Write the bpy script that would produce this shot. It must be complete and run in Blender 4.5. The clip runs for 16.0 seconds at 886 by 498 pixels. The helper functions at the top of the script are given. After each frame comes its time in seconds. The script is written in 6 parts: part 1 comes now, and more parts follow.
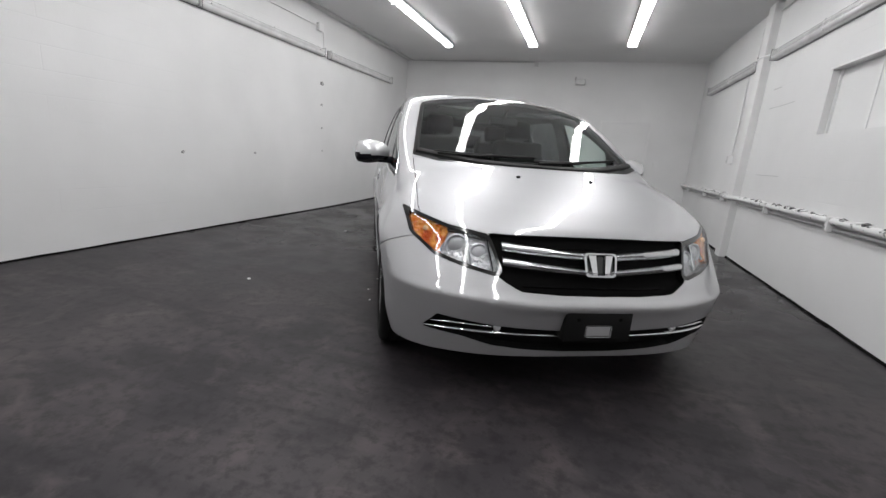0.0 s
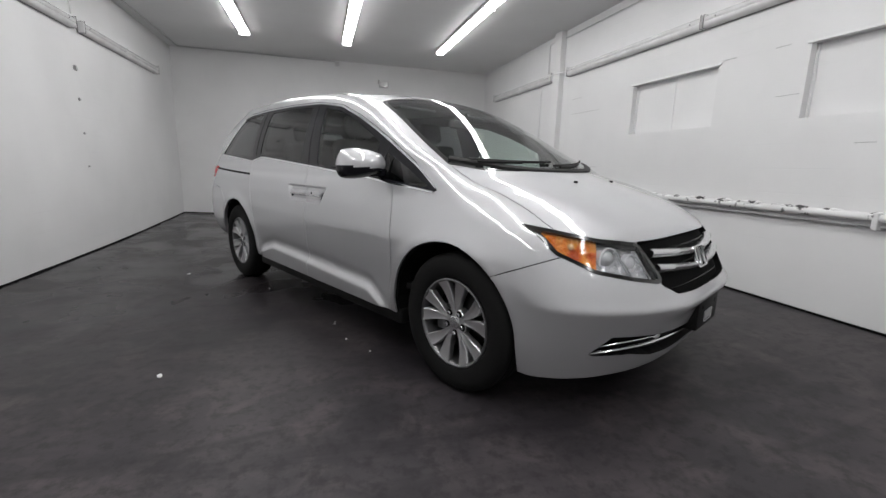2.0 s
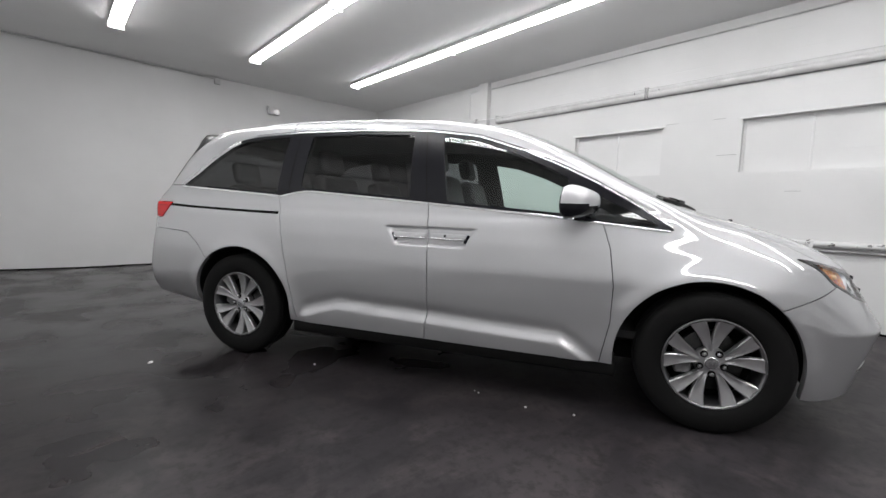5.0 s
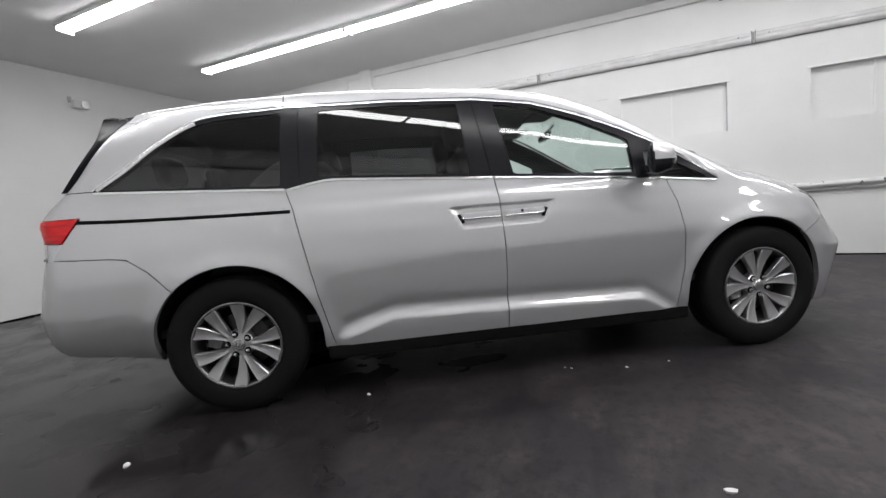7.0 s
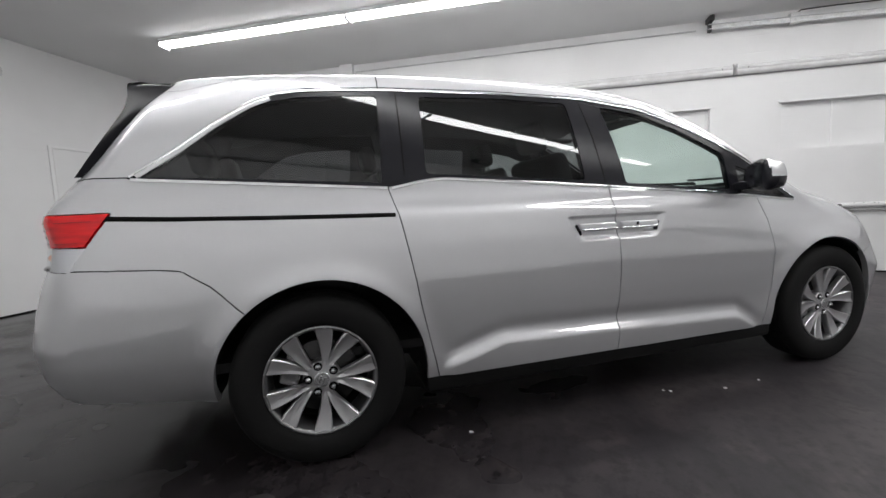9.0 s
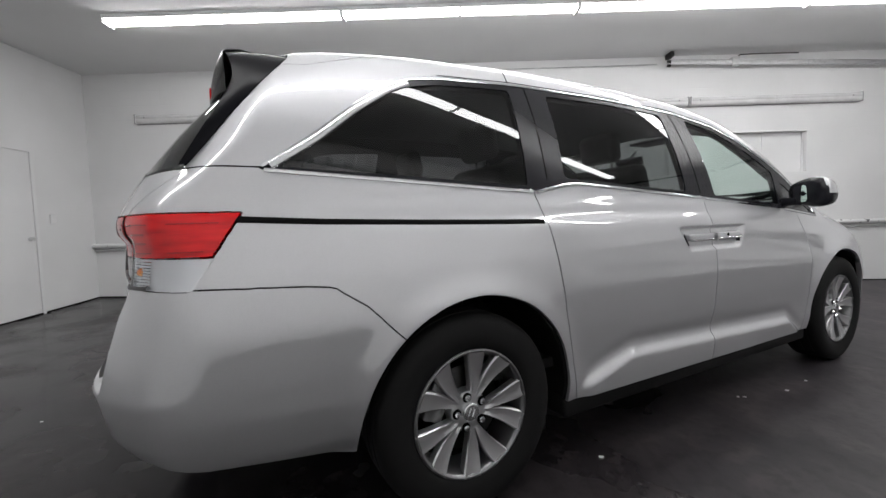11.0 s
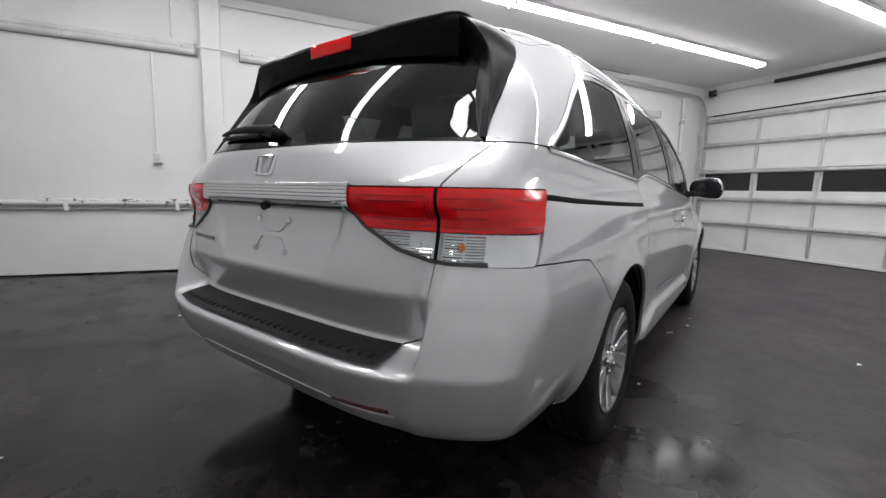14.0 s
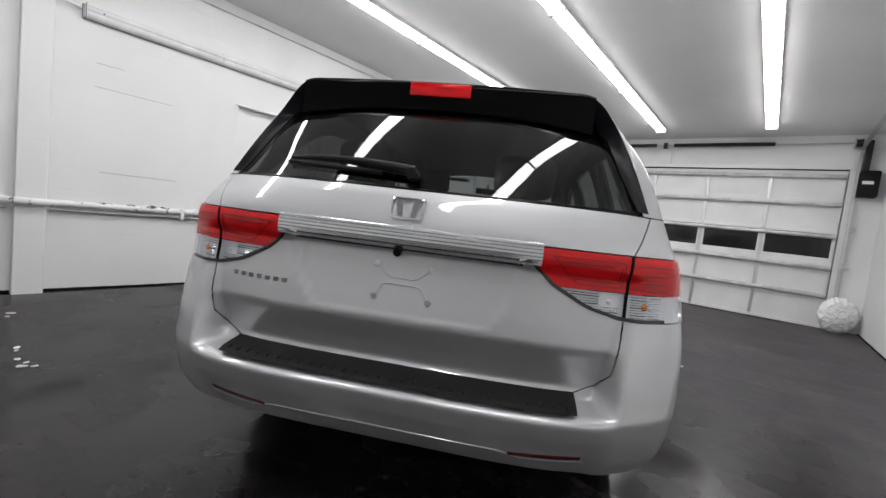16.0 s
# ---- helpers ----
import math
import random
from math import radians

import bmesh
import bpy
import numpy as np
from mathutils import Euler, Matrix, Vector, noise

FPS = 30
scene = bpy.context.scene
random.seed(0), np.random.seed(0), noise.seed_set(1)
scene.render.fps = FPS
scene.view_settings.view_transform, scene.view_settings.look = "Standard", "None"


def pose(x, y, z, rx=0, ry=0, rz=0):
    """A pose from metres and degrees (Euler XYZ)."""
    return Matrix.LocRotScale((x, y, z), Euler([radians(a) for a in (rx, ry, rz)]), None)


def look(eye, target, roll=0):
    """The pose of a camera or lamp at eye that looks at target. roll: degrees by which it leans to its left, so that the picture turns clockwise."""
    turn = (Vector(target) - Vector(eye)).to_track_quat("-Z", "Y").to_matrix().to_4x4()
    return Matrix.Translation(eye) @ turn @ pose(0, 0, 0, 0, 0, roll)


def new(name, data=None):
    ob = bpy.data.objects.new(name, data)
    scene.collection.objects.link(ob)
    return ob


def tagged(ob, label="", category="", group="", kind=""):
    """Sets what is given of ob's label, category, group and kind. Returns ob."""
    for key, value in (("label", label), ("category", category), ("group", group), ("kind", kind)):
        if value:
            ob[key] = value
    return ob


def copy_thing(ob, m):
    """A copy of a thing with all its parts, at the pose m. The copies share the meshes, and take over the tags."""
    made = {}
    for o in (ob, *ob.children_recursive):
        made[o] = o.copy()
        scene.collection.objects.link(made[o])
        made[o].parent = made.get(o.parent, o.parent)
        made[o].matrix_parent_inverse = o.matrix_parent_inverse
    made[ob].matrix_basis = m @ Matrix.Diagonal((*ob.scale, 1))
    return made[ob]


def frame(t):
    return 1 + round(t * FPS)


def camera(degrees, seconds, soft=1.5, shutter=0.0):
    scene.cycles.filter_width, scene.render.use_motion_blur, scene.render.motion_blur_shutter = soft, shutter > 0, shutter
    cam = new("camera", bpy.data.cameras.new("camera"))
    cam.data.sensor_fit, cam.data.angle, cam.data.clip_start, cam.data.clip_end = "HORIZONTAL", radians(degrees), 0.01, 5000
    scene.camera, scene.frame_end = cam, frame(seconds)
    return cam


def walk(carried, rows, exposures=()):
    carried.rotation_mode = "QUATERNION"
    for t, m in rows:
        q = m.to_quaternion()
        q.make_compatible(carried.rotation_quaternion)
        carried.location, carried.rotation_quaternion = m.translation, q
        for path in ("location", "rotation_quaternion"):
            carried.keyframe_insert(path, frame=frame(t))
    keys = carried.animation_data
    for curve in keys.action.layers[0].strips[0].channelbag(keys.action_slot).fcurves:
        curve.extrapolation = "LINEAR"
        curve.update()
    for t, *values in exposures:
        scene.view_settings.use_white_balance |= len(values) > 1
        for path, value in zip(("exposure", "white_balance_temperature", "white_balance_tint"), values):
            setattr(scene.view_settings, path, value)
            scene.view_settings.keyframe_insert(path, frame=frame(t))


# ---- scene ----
cam = camera(93.0, 16.0)
PATH = [
    (0, (-1.065, -4.053, 1.19), (-0.709, -2.137, 0.738), 4.4),
    (0.5, (-1.446, -3.82, 1.191), (-0.722, -2.008, 0.751), 3.1),
    (1, (-1.79, -3.493, 1.179), (-0.861, -1.767, 0.785), 2.1),
    (1.5, (-2.136, -3.221, 1.167), (-0.941, -1.662, 0.787), 1.3),
    (2, (-2.435, -2.915, 1.145), (-1.059, -1.515, 0.76), 1.5),
    (2.5, (-2.721, -2.582, 1.146), (-1.233, -1.291, 0.796), 2.3),
    (3, (-2.955, -2.269, 1.166), (-1.399, -1.065, 0.805), 1.9),
    (3.5, (-3.074, -1.953, 1.162), (-1.442, -0.859, 0.786), 2.0),
    (4, (-3.265, -1.629, 1.168), (-1.577, -0.654, 0.723), -2.7),
    (4.2, (-3.318, -1.487, 1.155), (-1.592, -0.545, 0.788), -0.8),
    (6.3, (-3.347, 0.169, 1.02), (-1.362, 0.2, 0.773), -3.0),
    (6.5, (-3.327, 0.315, 1.034), (-1.346, 0.229, 0.77), -3.2),
    (7, (-3.224, 0.592, 0.989), (-1.243, 0.4, 0.791), -5.0),
    (7.5, (-3.108, 0.841, 1.017), (-1.152, 0.51, 0.765), -2.9),
    (8, (-2.965, 1.094, 1.043), (-1.019, 0.671, 0.863), -2.3),
    (8.5, (-2.848, 1.298, 1.039), (-0.92, 0.813, 0.828), -3.1),
    (9, (-2.744, 1.47, 1.043), (-0.833, 0.91, 0.86), -2.7),
    (9.2, (-2.696, 1.546, 1.046), (-0.795, 0.949, 0.865), -2.8),
    (11.3, (-2.152, 2.398, 1.04), (-0.461, 1.337, 0.912), -2.6),
    (11.5, (-2.123, 2.483, 1.068), (-0.476, 1.356, 0.932), -2.8),
    (12, (-2.0, 2.675, 1.058), (-0.366, 1.53, 0.918), -1.5),
    (12.5, (-1.884, 2.891, 1.068), (-0.307, 1.669, 0.92), -2.0),
    (13, (-1.773, 3.077, 1.073), (-0.307, 1.721, 0.959), -0.7),
    (13.5, (-1.629, 3.272, 1.098), (-0.229, 1.858, 0.891), 1.6),
    (14, (-1.4, 3.381, 1.081), (-0.226, 1.785, 0.807), 1.2),
    (14.5, (-1.185, 3.51, 1.095), (-0.25, 1.749, 0.946), 3.8),
    (15, (-0.936, 3.723, 1.126), (-0.194, 1.873, 0.967), 5.1),
    (15.5, (-0.623, 3.817, 1.114), (-0.095, 1.902, 0.884), 5.5),
    (16, (-0.353, 3.874, 1.143), (-0.023, 1.907, 0.994), 6.6),
]
walk(cam, [(t, look(eye, target, roll)) for t, eye, target, roll in PATH], [(0, -0.12), (1, -0.19), (3.5, -0.2), (4, -0.1), (6.5, 0.03), (9, 0.05), (11.5, 0.05), (12.5, 0.13), (16, 0.12)])

# ---------------------------------------------------------------- world and light
world = bpy.data.worlds.new("world")
scene.world = world
world.use_nodes = True
world.node_tree.nodes["Background"].inputs[0].default_value = (0.02, 0.02, 0.022, 1)
world.node_tree.nodes["Background"].inputs[1].default_value = 0.3
LAMP_STRENGTH = 19.5

# ---------------------------------------------------------------- materials


def material(name, color=(0.8, 0.8, 0.8), rough=0.5, metal=0.0, coat=0.0, emit=0.0):
    m = bpy.data.materials.new(name)
    m.use_nodes = True
    b = m.node_tree.nodes["Principled BSDF"]
    b.inputs["Base Color"].default_value = (*color, 1)
    b.inputs["Roughness"].default_value = rough
    b.inputs["Metallic"].default_value = metal
    b.inputs["Coat Weight"].default_value = coat
    b.inputs["Coat Roughness"].default_value = 0.03
    if emit:
        b.inputs["Emission Color"].default_value = (1.0, 0.995, 1.0, 1)
        b.inputs["Emission Strength"].default_value = emit
    return m


def tex(m, kind, scale, detail=4.0, vector=None, **more):
    """A texture node of m in object space, with its scale; returns the node."""
    nt = m.node_tree
    n = nt.nodes.new(kind)
    for key, value in dict(Scale=scale, Detail=detail).items():
        if key in n.inputs:
            n.inputs[key].default_value = value
    for key, value in more.items():
        n.inputs[key].default_value = value
    if vector is None:
        vector = nt.nodes.get("coords") or nt.nodes.new("ShaderNodeTexCoord")
        vector.name = "coords"
        vector = vector.outputs["Object"]
    nt.links.new(vector, n.inputs["Vector"])
    return n


def ramp(m, value, stops):
    n = m.node_tree.nodes.new("ShaderNodeValToRGB")
    n.color_ramp.elements[0].position, n.color_ramp.elements[1].position = stops[0][0], stops[-1][0]
    n.color_ramp.elements[0].color, n.color_ramp.elements[1].color = ((*stops[0][1], 1) if len(stops[0][1]) == 3 else stops[0][1]), (*stops[-1][1], 1)
    for pos, col in stops[1:-1]:
        n.color_ramp.elements.new(pos).color = (*col, 1)
    m.node_tree.links.new(value, n.inputs[0])
    return n


def mixed(m, fac, a, b, mode="MIX"):
    """Mix of two colours (sockets or triples) by fac (socket or number)."""
    n = m.node_tree.nodes.new("ShaderNodeMix")
    n.data_type, n.blend_type = "RGBA", mode
    for sock, value in ((n.inputs[0], fac), (n.inputs[6], a), (n.inputs[7], b)):
        if hasattr(value, "links"):
            m.node_tree.links.new(value, sock)
        elif isinstance(value, tuple):
            sock.default_value = (*value, 1)
        else:
            sock.default_value = value
    return n.outputs[2]


def bump(m, height, strength=0.2, distance=0.01, normal=None):
    n = m.node_tree.nodes.new("ShaderNodeBump")
    n.inputs["Strength"].default_value, n.inputs["Distance"].default_value = strength, distance
    m.node_tree.links.new(height, n.inputs["Height"])
    if normal is not None:
        m.node_tree.links.new(normal, n.inputs["Normal"])
    return n.outputs[0]


def feed(m, value, name):
    m.node_tree.links.new(value, m.node_tree.nodes["Principled BSDF"].inputs[name])


def grey(v):
    return (v, v, v)


def painted_wall(name, along, tone):
    """White paint over concrete blocks: faint joints, rollered grain, soft dirt."""
    m = material(name, grey(tone), 0.55)
    nt = m.node_tree
    soft = tex(m, "ShaderNodeTexNoise", 0.9, 5)
    dirt = ramp(m, soft.outputs["Fac"], [(0.3, grey(tone * 0.9)), (0.7, grey(tone))])
    fine = tex(m, "ShaderNodeTexNoise", 60, 6)
    co = nt.nodes["coords"].outputs["Object"]
    sep = nt.nodes.new("ShaderNodeSeparateXYZ")
    nt.links.new(co, sep.inputs[0])
    com = nt.nodes.new("ShaderNodeCombineXYZ")
    nt.links.new(sep.outputs[along], com.inputs[0])
    nt.links.new(sep.outputs[2], com.inputs[1])
    brick = nt.nodes.new("ShaderNodeTexBrick")
    nt.links.new(com.outputs[0], brick.inputs["Vector"])
    for key, value in {"Scale": 1.0, "Mortar Size": 0.006, "Mortar Smooth": 0.7, "Brick Width": 3.2, "Row Height": 0.2}.items():
        brick.inputs[key].default_value = value
    for i in (1, 2):
        brick.inputs[i].default_value = (1, 1, 1, 1)
    brick.inputs["Mortar"].default_value = (0, 0, 0, 1)
    # the paint has filled most joints; they show in patches
    patch = ramp(m, tex(m, "ShaderNodeTexNoise", 1.3, 4).outputs["Fac"], [(0.50, grey(0.04)), (0.74, grey(0.5))])
    joint = mixed(m, patch.outputs[0], (1, 1, 1), brick.outputs["Color"])
    n1 = bump(m, joint, 0.6, 0.004)
    n2 = bump(m, fine.outputs["Fac"], 0.12, 0.004, n1)
    n3 = bump(m, tex(m, "ShaderNodeTexNoise", 5, 4).outputs["Fac"], 0.1, 0.02, n2)
    feed(m, n3, "Normal")
    feed(m, mixed(m, 0.07, dirt.outputs[0], joint, "MULTIPLY"), "Base Color")
    return m


MAT = {}
MAT["wall_side"] = painted_wall("white block wall paint", 1, 0.78)
MAT["wall_end"] = painted_wall("white end wall paint", 0, 0.8)
MAT["white"] = material("white enamel", grey(0.78), 0.4)
MAT["fixture_white"] = material("dusty white fixture enamel", grey(0.62), 0.45)
MAT["fixture_dark"] = material("dark fixture edge", grey(0.16), 0.5)
m = MAT["diffuser_grey"] = material("greyed acrylic diffuser", grey(0.7), 0.2, 0, 0.8)
feed(m, ramp(m, tex(m, "ShaderNodeTexNoise", 6, 5).outputs["Fac"], [(0.3, grey(0.62)), (0.7, grey(0.74))]).outputs[0], "Base Color")
MAT["lamp_glow"] = material("glowing lamp diffuser", (0.9, 0.9, 0.9), 0.4, emit=LAMP_STRENGTH)
MAT["galvanised"] = material("galvanised steel", grey(0.5), 0.38, 0.9)
_n = tex(MAT["galvanised"], "ShaderNodeTexVoronoi", 45)
feed(MAT["galvanised"], ramp(MAT["galvanised"], _n.outputs["Color"], [(0.0, grey(0.4)), (1.0, grey(0.62))]).outputs[0], "Base Color")
MAT["pipe_white"] = material("chipped white pipe paint", grey(0.75), 0.4)
_n = tex(MAT["pipe_white"], "ShaderNodeTexNoise", 14, 7)
feed(MAT["pipe_white"], ramp(MAT["pipe_white"], _n.outputs["Fac"], [(0.6, grey(0.74)), (0.66, grey(0.12))]).outputs[0], "Base Color")
MAT["black_steel"] = material("black oiled steel", grey(0.02), 0.45, 0.3)
MAT["dark_glass"] = material("dark door glazing", grey(0.006), 0.12)
MAT["paper"] = material("scrap paper", grey(0.75), 0.8)

m = MAT["door_panel"] = material("garage door panel paint", grey(0.74), 0.5)
feed(m, ramp(m, tex(m, "ShaderNodeTexNoise", 1.5, 6).outputs["Fac"], [(0.3, grey(0.66)), (0.7, grey(0.78))]).outputs[0], "Base Color")
feed(m, bump(m, tex(m, "ShaderNodeTexNoise", 40, 3).outputs["Fac"], 0.05, 0.01), "Normal")

m = MAT["ceiling"] = material("ceiling paint", grey(0.7), 0.7)
feed(m, ramp(m, tex(m, "ShaderNodeTexNoise", 0.7, 5).outputs["Fac"], [(0.3, grey(0.70)), (0.7, grey(0.77))]).outputs[0], "Base Color")
feed(m, bump(m, tex(m, "ShaderNodeTexNoise", 25, 5).outputs["Fac"], 0.08, 0.01), "Normal")

# dark sealed concrete floor: worn patches, scuffs, dried stains
m = MAT["floor"] = material("dark sealed concrete", grey(0.035), 0.4)
n_big = tex(m, "ShaderNodeTexNoise", 0.7, 4)
n_mid = tex(m, "ShaderNodeTexNoise", 2.2, 3.5, Roughness=0.45)
n_fine = tex(m, "ShaderNodeTexNoise", 14, 9, Roughness=0.68)
n_scuff = tex(m, "ShaderNodeTexNoise", 4, 7, Roughness=0.62, Distortion=0.6)
base = ramp(m, n_mid.outputs["Fac"], [(0.30, (0.0160, 0.0145, 0.0166)), (0.5, (0.0270, 0.0241, 0.0268)), (0.72, (0.0440, 0.0382, 0.0405))]).outputs[0]
base = mixed(m, ramp(m, n_big.outputs["Fac"], [(0.4, grey(0)), (0.7, grey(0.5))]).outputs[0], base, (0.056, 0.048, 0.050))
base = mixed(m, ramp(m, n_scuff.outputs["Fac"], [(0.50, grey(0)), (0.74, grey(0.6))]).outputs[0], base, (0.080, 0.067, 0.067))
# long smeared trowel and tyre marks
stretch = m.node_tree.nodes.new("ShaderNodeMapping")
stretch.inputs["Rotation"].default_value[2] = radians(24)
stretch.inputs["Scale"].default_value = (0.35, 2.2, 1.0)
m.node_tree.links.new(m.node_tree.nodes["coords"].outputs["Object"], stretch.inputs["Vector"])
n_smear = tex(m, "ShaderNodeTexNoise", 2.0, 5, stretch.outputs[0], Roughness=0.6, Distortion=0.8)
base = mixed(m, ramp(m, n_smear.outputs["Fac"], [(0.50, grey(0)), (0.68, grey(0.55))]).outputs[0], base, (0.010, 0.009, 0.011))
base = mixed(m, ramp(m, n_fine.outputs["Fac"], [(0.48, grey(0)), (0.62, grey(0.6))]).outputs[0], base, (0.010, 0.009, 0.010))
speck = tex(m, "ShaderNodeTexVoronoi", 11)
base = mixed(m, ramp(m, speck.outputs["Distance"], [(0.018, grey(0.5)), (0.03, grey(0))]).outputs[0], base, (0.2, 0.19, 0.18))
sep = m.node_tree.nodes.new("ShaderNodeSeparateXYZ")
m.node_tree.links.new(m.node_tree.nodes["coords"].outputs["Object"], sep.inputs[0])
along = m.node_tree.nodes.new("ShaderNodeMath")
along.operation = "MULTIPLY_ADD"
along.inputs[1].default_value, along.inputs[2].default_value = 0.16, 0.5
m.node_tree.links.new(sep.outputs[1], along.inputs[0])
door_end = ramp(m, along.outputs[0], [(0.18, grey(1)), (0.66, grey(0))]).outputs[0]
# paler and matter towards the garage door, darker and glossier at the far end
base = mixed(m, 1.0, base, mixed(m, door_end, grey(0.64), grey(1.42)), "MULTIPLY")
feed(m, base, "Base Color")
rough = ramp(m, n_mid.outputs["Fac"], [(0.36, grey(0.10)), (0.62, grey(0.34))])
feed(m, mixed(m, door_end, rough.outputs[0], grey(0.48)), "Roughness")
feed(m, bump(m, n_fine.outputs["Fac"], 0.10, 0.004, bump(m, n_scuff.outputs["Fac"], 0.06, 0.008)), "Normal")
m.node_tree.nodes["Principled BSDF"].inputs["Specular IOR Level"].default_value = 0.27

# ---------------------------------------------------------------- building helpers
ROOM = pose(0, 0, 0, 0, 0, -28.15)  # the room stands askew to the van: u across, v along


def mesh_of(name, bm, mat, smooth=False):
    me = bpy.data.meshes.new(name)
    bm.normal_update()
    bm.to_mesh(me)
    bm.free()
    if mat:
        me.materials.append(mat)
    if smooth:
        for p in me.polygons:
            p.use_smooth = True
        me.set_sharp_from_angle(angle=radians(smooth if smooth is not True else 40))
    return me


def part(name, bm, mat, parent, label="", smooth=False):
    ob = new(name, mesh_of(name, bm, mat, smooth))
    ob.parent = parent
    if label:
        tagged(ob, label)
    return ob


def thing(name, label, category, at=None, group="", kind=""):
    ob = new(name)
    ob.empty_display_size = 0.1
    ob.matrix_world = at if at is not None else Matrix()
    return tagged(ob, label, category, group, kind)


def single(name, bm, mat, label, category="", at=None, kind="", group="", smooth=False):
    ob = new(name, mesh_of(name, bm, mat, smooth))
    ob.matrix_world = at if at is not None else Matrix()
    return tagged(ob, label, category, group, kind)


def box(bm, lo, hi, bevel=0.0, segments=2):
    vs = [bm.verts.new((x, y, z)) for x in (lo[0], hi[0]) for y in (lo[1], hi[1]) for z in (lo[2], hi[2])]
    fs = [bm.faces.new([vs[i] for i in f]) for f in ((0, 1, 3, 2), (4, 6, 7, 5), (0, 4, 5, 1), (2, 3, 7, 6), (0, 2, 6, 4), (1, 5, 7, 3))]
    if bevel:
        es = list({e for f in fs for e in f.edges})
        bmesh.ops.bevel(bm, geom=es, offset=bevel, segments=segments, affect="EDGES", profile=0.5)
    return bm


def tube(bm, a, b, r, n=12, caps=True, r2=None):
    """A round bar from a to b."""
    a, b = Vector(a), Vector(b)
    q = (b - a).to_track_quat("Z", "Y")
    r2 = r if r2 is None else r2
    ra = [bm.verts.new(a + q @ Vector((r * math.cos(2 * math.pi * i / n), r * math.sin(2 * math.pi * i / n), 0))) for i in range(n)]
    rb = [bm.verts.new(b + q @ Vector((r2 * math.cos(2 * math.pi * i / n), r2 * math.sin(2 * math.pi * i / n), 0))) for i in range(n)]
    for i in range(n):
        bm.faces.new((ra[i], ra[(i + 1) % n], rb[(i + 1) % n], rb[i]))
    if caps:
        bm.faces.new(ra[::-1])
        bm.faces.new(rb)
    return bm


def sweep(bm, points, r, n=8, flat=1.0):
    """A round bar along a line of points."""
    pts = [Vector(p) for p in points]
    rings = []
    up = Vector((0, 0, 1))
    for i, p in enumerate(pts):
        d = (pts[min(i + 1, len(pts) - 1)] - pts[max(i - 1, 0)]).normalized()
        side = d.cross(up if abs(d.z) < 0.95 else Vector((0, 1, 0))).normalized()
        top = side.cross(d)
        rings.append([bm.verts.new(p + r * math.cos(2 * math.pi * k / n) * side + flat * r * math.sin(2 * math.pi * k / n) * top) for k in range(n)])
    for a, b in zip(rings, rings[1:]):
        for k in range(n):
            bm.faces.new((a[k], a[(k + 1) % n], b[(k + 1) % n], b[k]))
    bm.faces.new(rings[0][::-1])
    bm.faces.new(rings[-1])
    return bm


def slab(bm, along, lo, hi, z0, z1, near, far, openings=()):
    """A wall along axis 0 or 1 from lo to hi with faces at near and far, with rectangular openings (a0, a1, z0, z1) right through."""
    xs = sorted({lo, hi, *[o[0] for o in openings], *[o[1] for o in openings]})
    zs = sorted({z0, z1, *[o[2] for o in openings], *[o[3] for o in openings]})
    hole = lambda i, j: any(o[0] <= (xs[i] + xs[i + 1]) / 2 <= o[1] and o[2] <= (zs[j] + zs[j + 1]) / 2 <= o[3] for o in openings)
    solid = {(i, j) for i in range(len(xs) - 1) for j in range(len(zs) - 1) if not hole(i, j)}
    made = {}

    def v(x, d, z):
        key = (x, d, z)
        if key not in made:
            made[key] = bm.verts.new((x, d, z) if along == 0 else (d, x, z))
        return made[key]

    for i, j in solid:
        x0, x1, a, b = xs[i], xs[i + 1], zs[j], zs[j + 1]
        bm.faces.new((v(x0, near, a), v(x1, near, a), v(x1, near, b), v(x0, near, b)))
        bm.faces.new((v(x0, far, a), v(x0, far, b), v(x1, far, b), v(x1, far, a)))
        for (di, dj), (p, q) in {(-1, 0): ((x0, a), (x0, b)), (1, 0): ((x1, a), (x1, b)), (0, -1): ((x0, a), (x1, a)), (0, 1): ((x0, b), (x1, b))}.items():
            if (i + di, j + dj) not in solid:
                bm.faces.new((v(p[0], near, p[1]), v(q[0], near, q[1]), v(q[0], far, q[1]), v(p[0], far, p[1])))
    bmesh.ops.recalc_face_normals(bm, faces=bm.faces)
    return bm


# ---------------------------------------------------------------- the room
E_WALL, W_WALL, N_WALL, S_WALL, CEIL = 2.95, -3.42, 5.85, -6.25, 3.24


def floor_height(u, v):
    """The floor lies level under the van and rises a little towards the walls."""
    s = lambda a, b, x: max(0.0, min(1.0, (x - a) / (b - a))) ** 1.5
    return 0.075 * s(1.2, 2.95, u) * s(-7.0, -3.0, v) + 0.07 * s(2.5, 5.85, v) + 0.035 * s(-2.2, -3.42, u)


bm = bmesh.new()
nu, nv = 34, 64
grid = [[bm.verts.new((-3.8 + 7.2 * i / nu, -6.9 + 13.2 * j / nv, floor_height(-3.8 + 7.2 * i / nu, -6.9 + 13.2 * j / nv))) for j in range(nv + 1)] for i in range(nu + 1)]
for i in range(nu):
    for j in range(nv):
        bm.faces.new((grid[i][j], grid[i + 1][j], grid[i + 1][j + 1], grid[i][j + 1]))
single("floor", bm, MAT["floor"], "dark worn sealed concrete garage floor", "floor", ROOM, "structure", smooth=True)

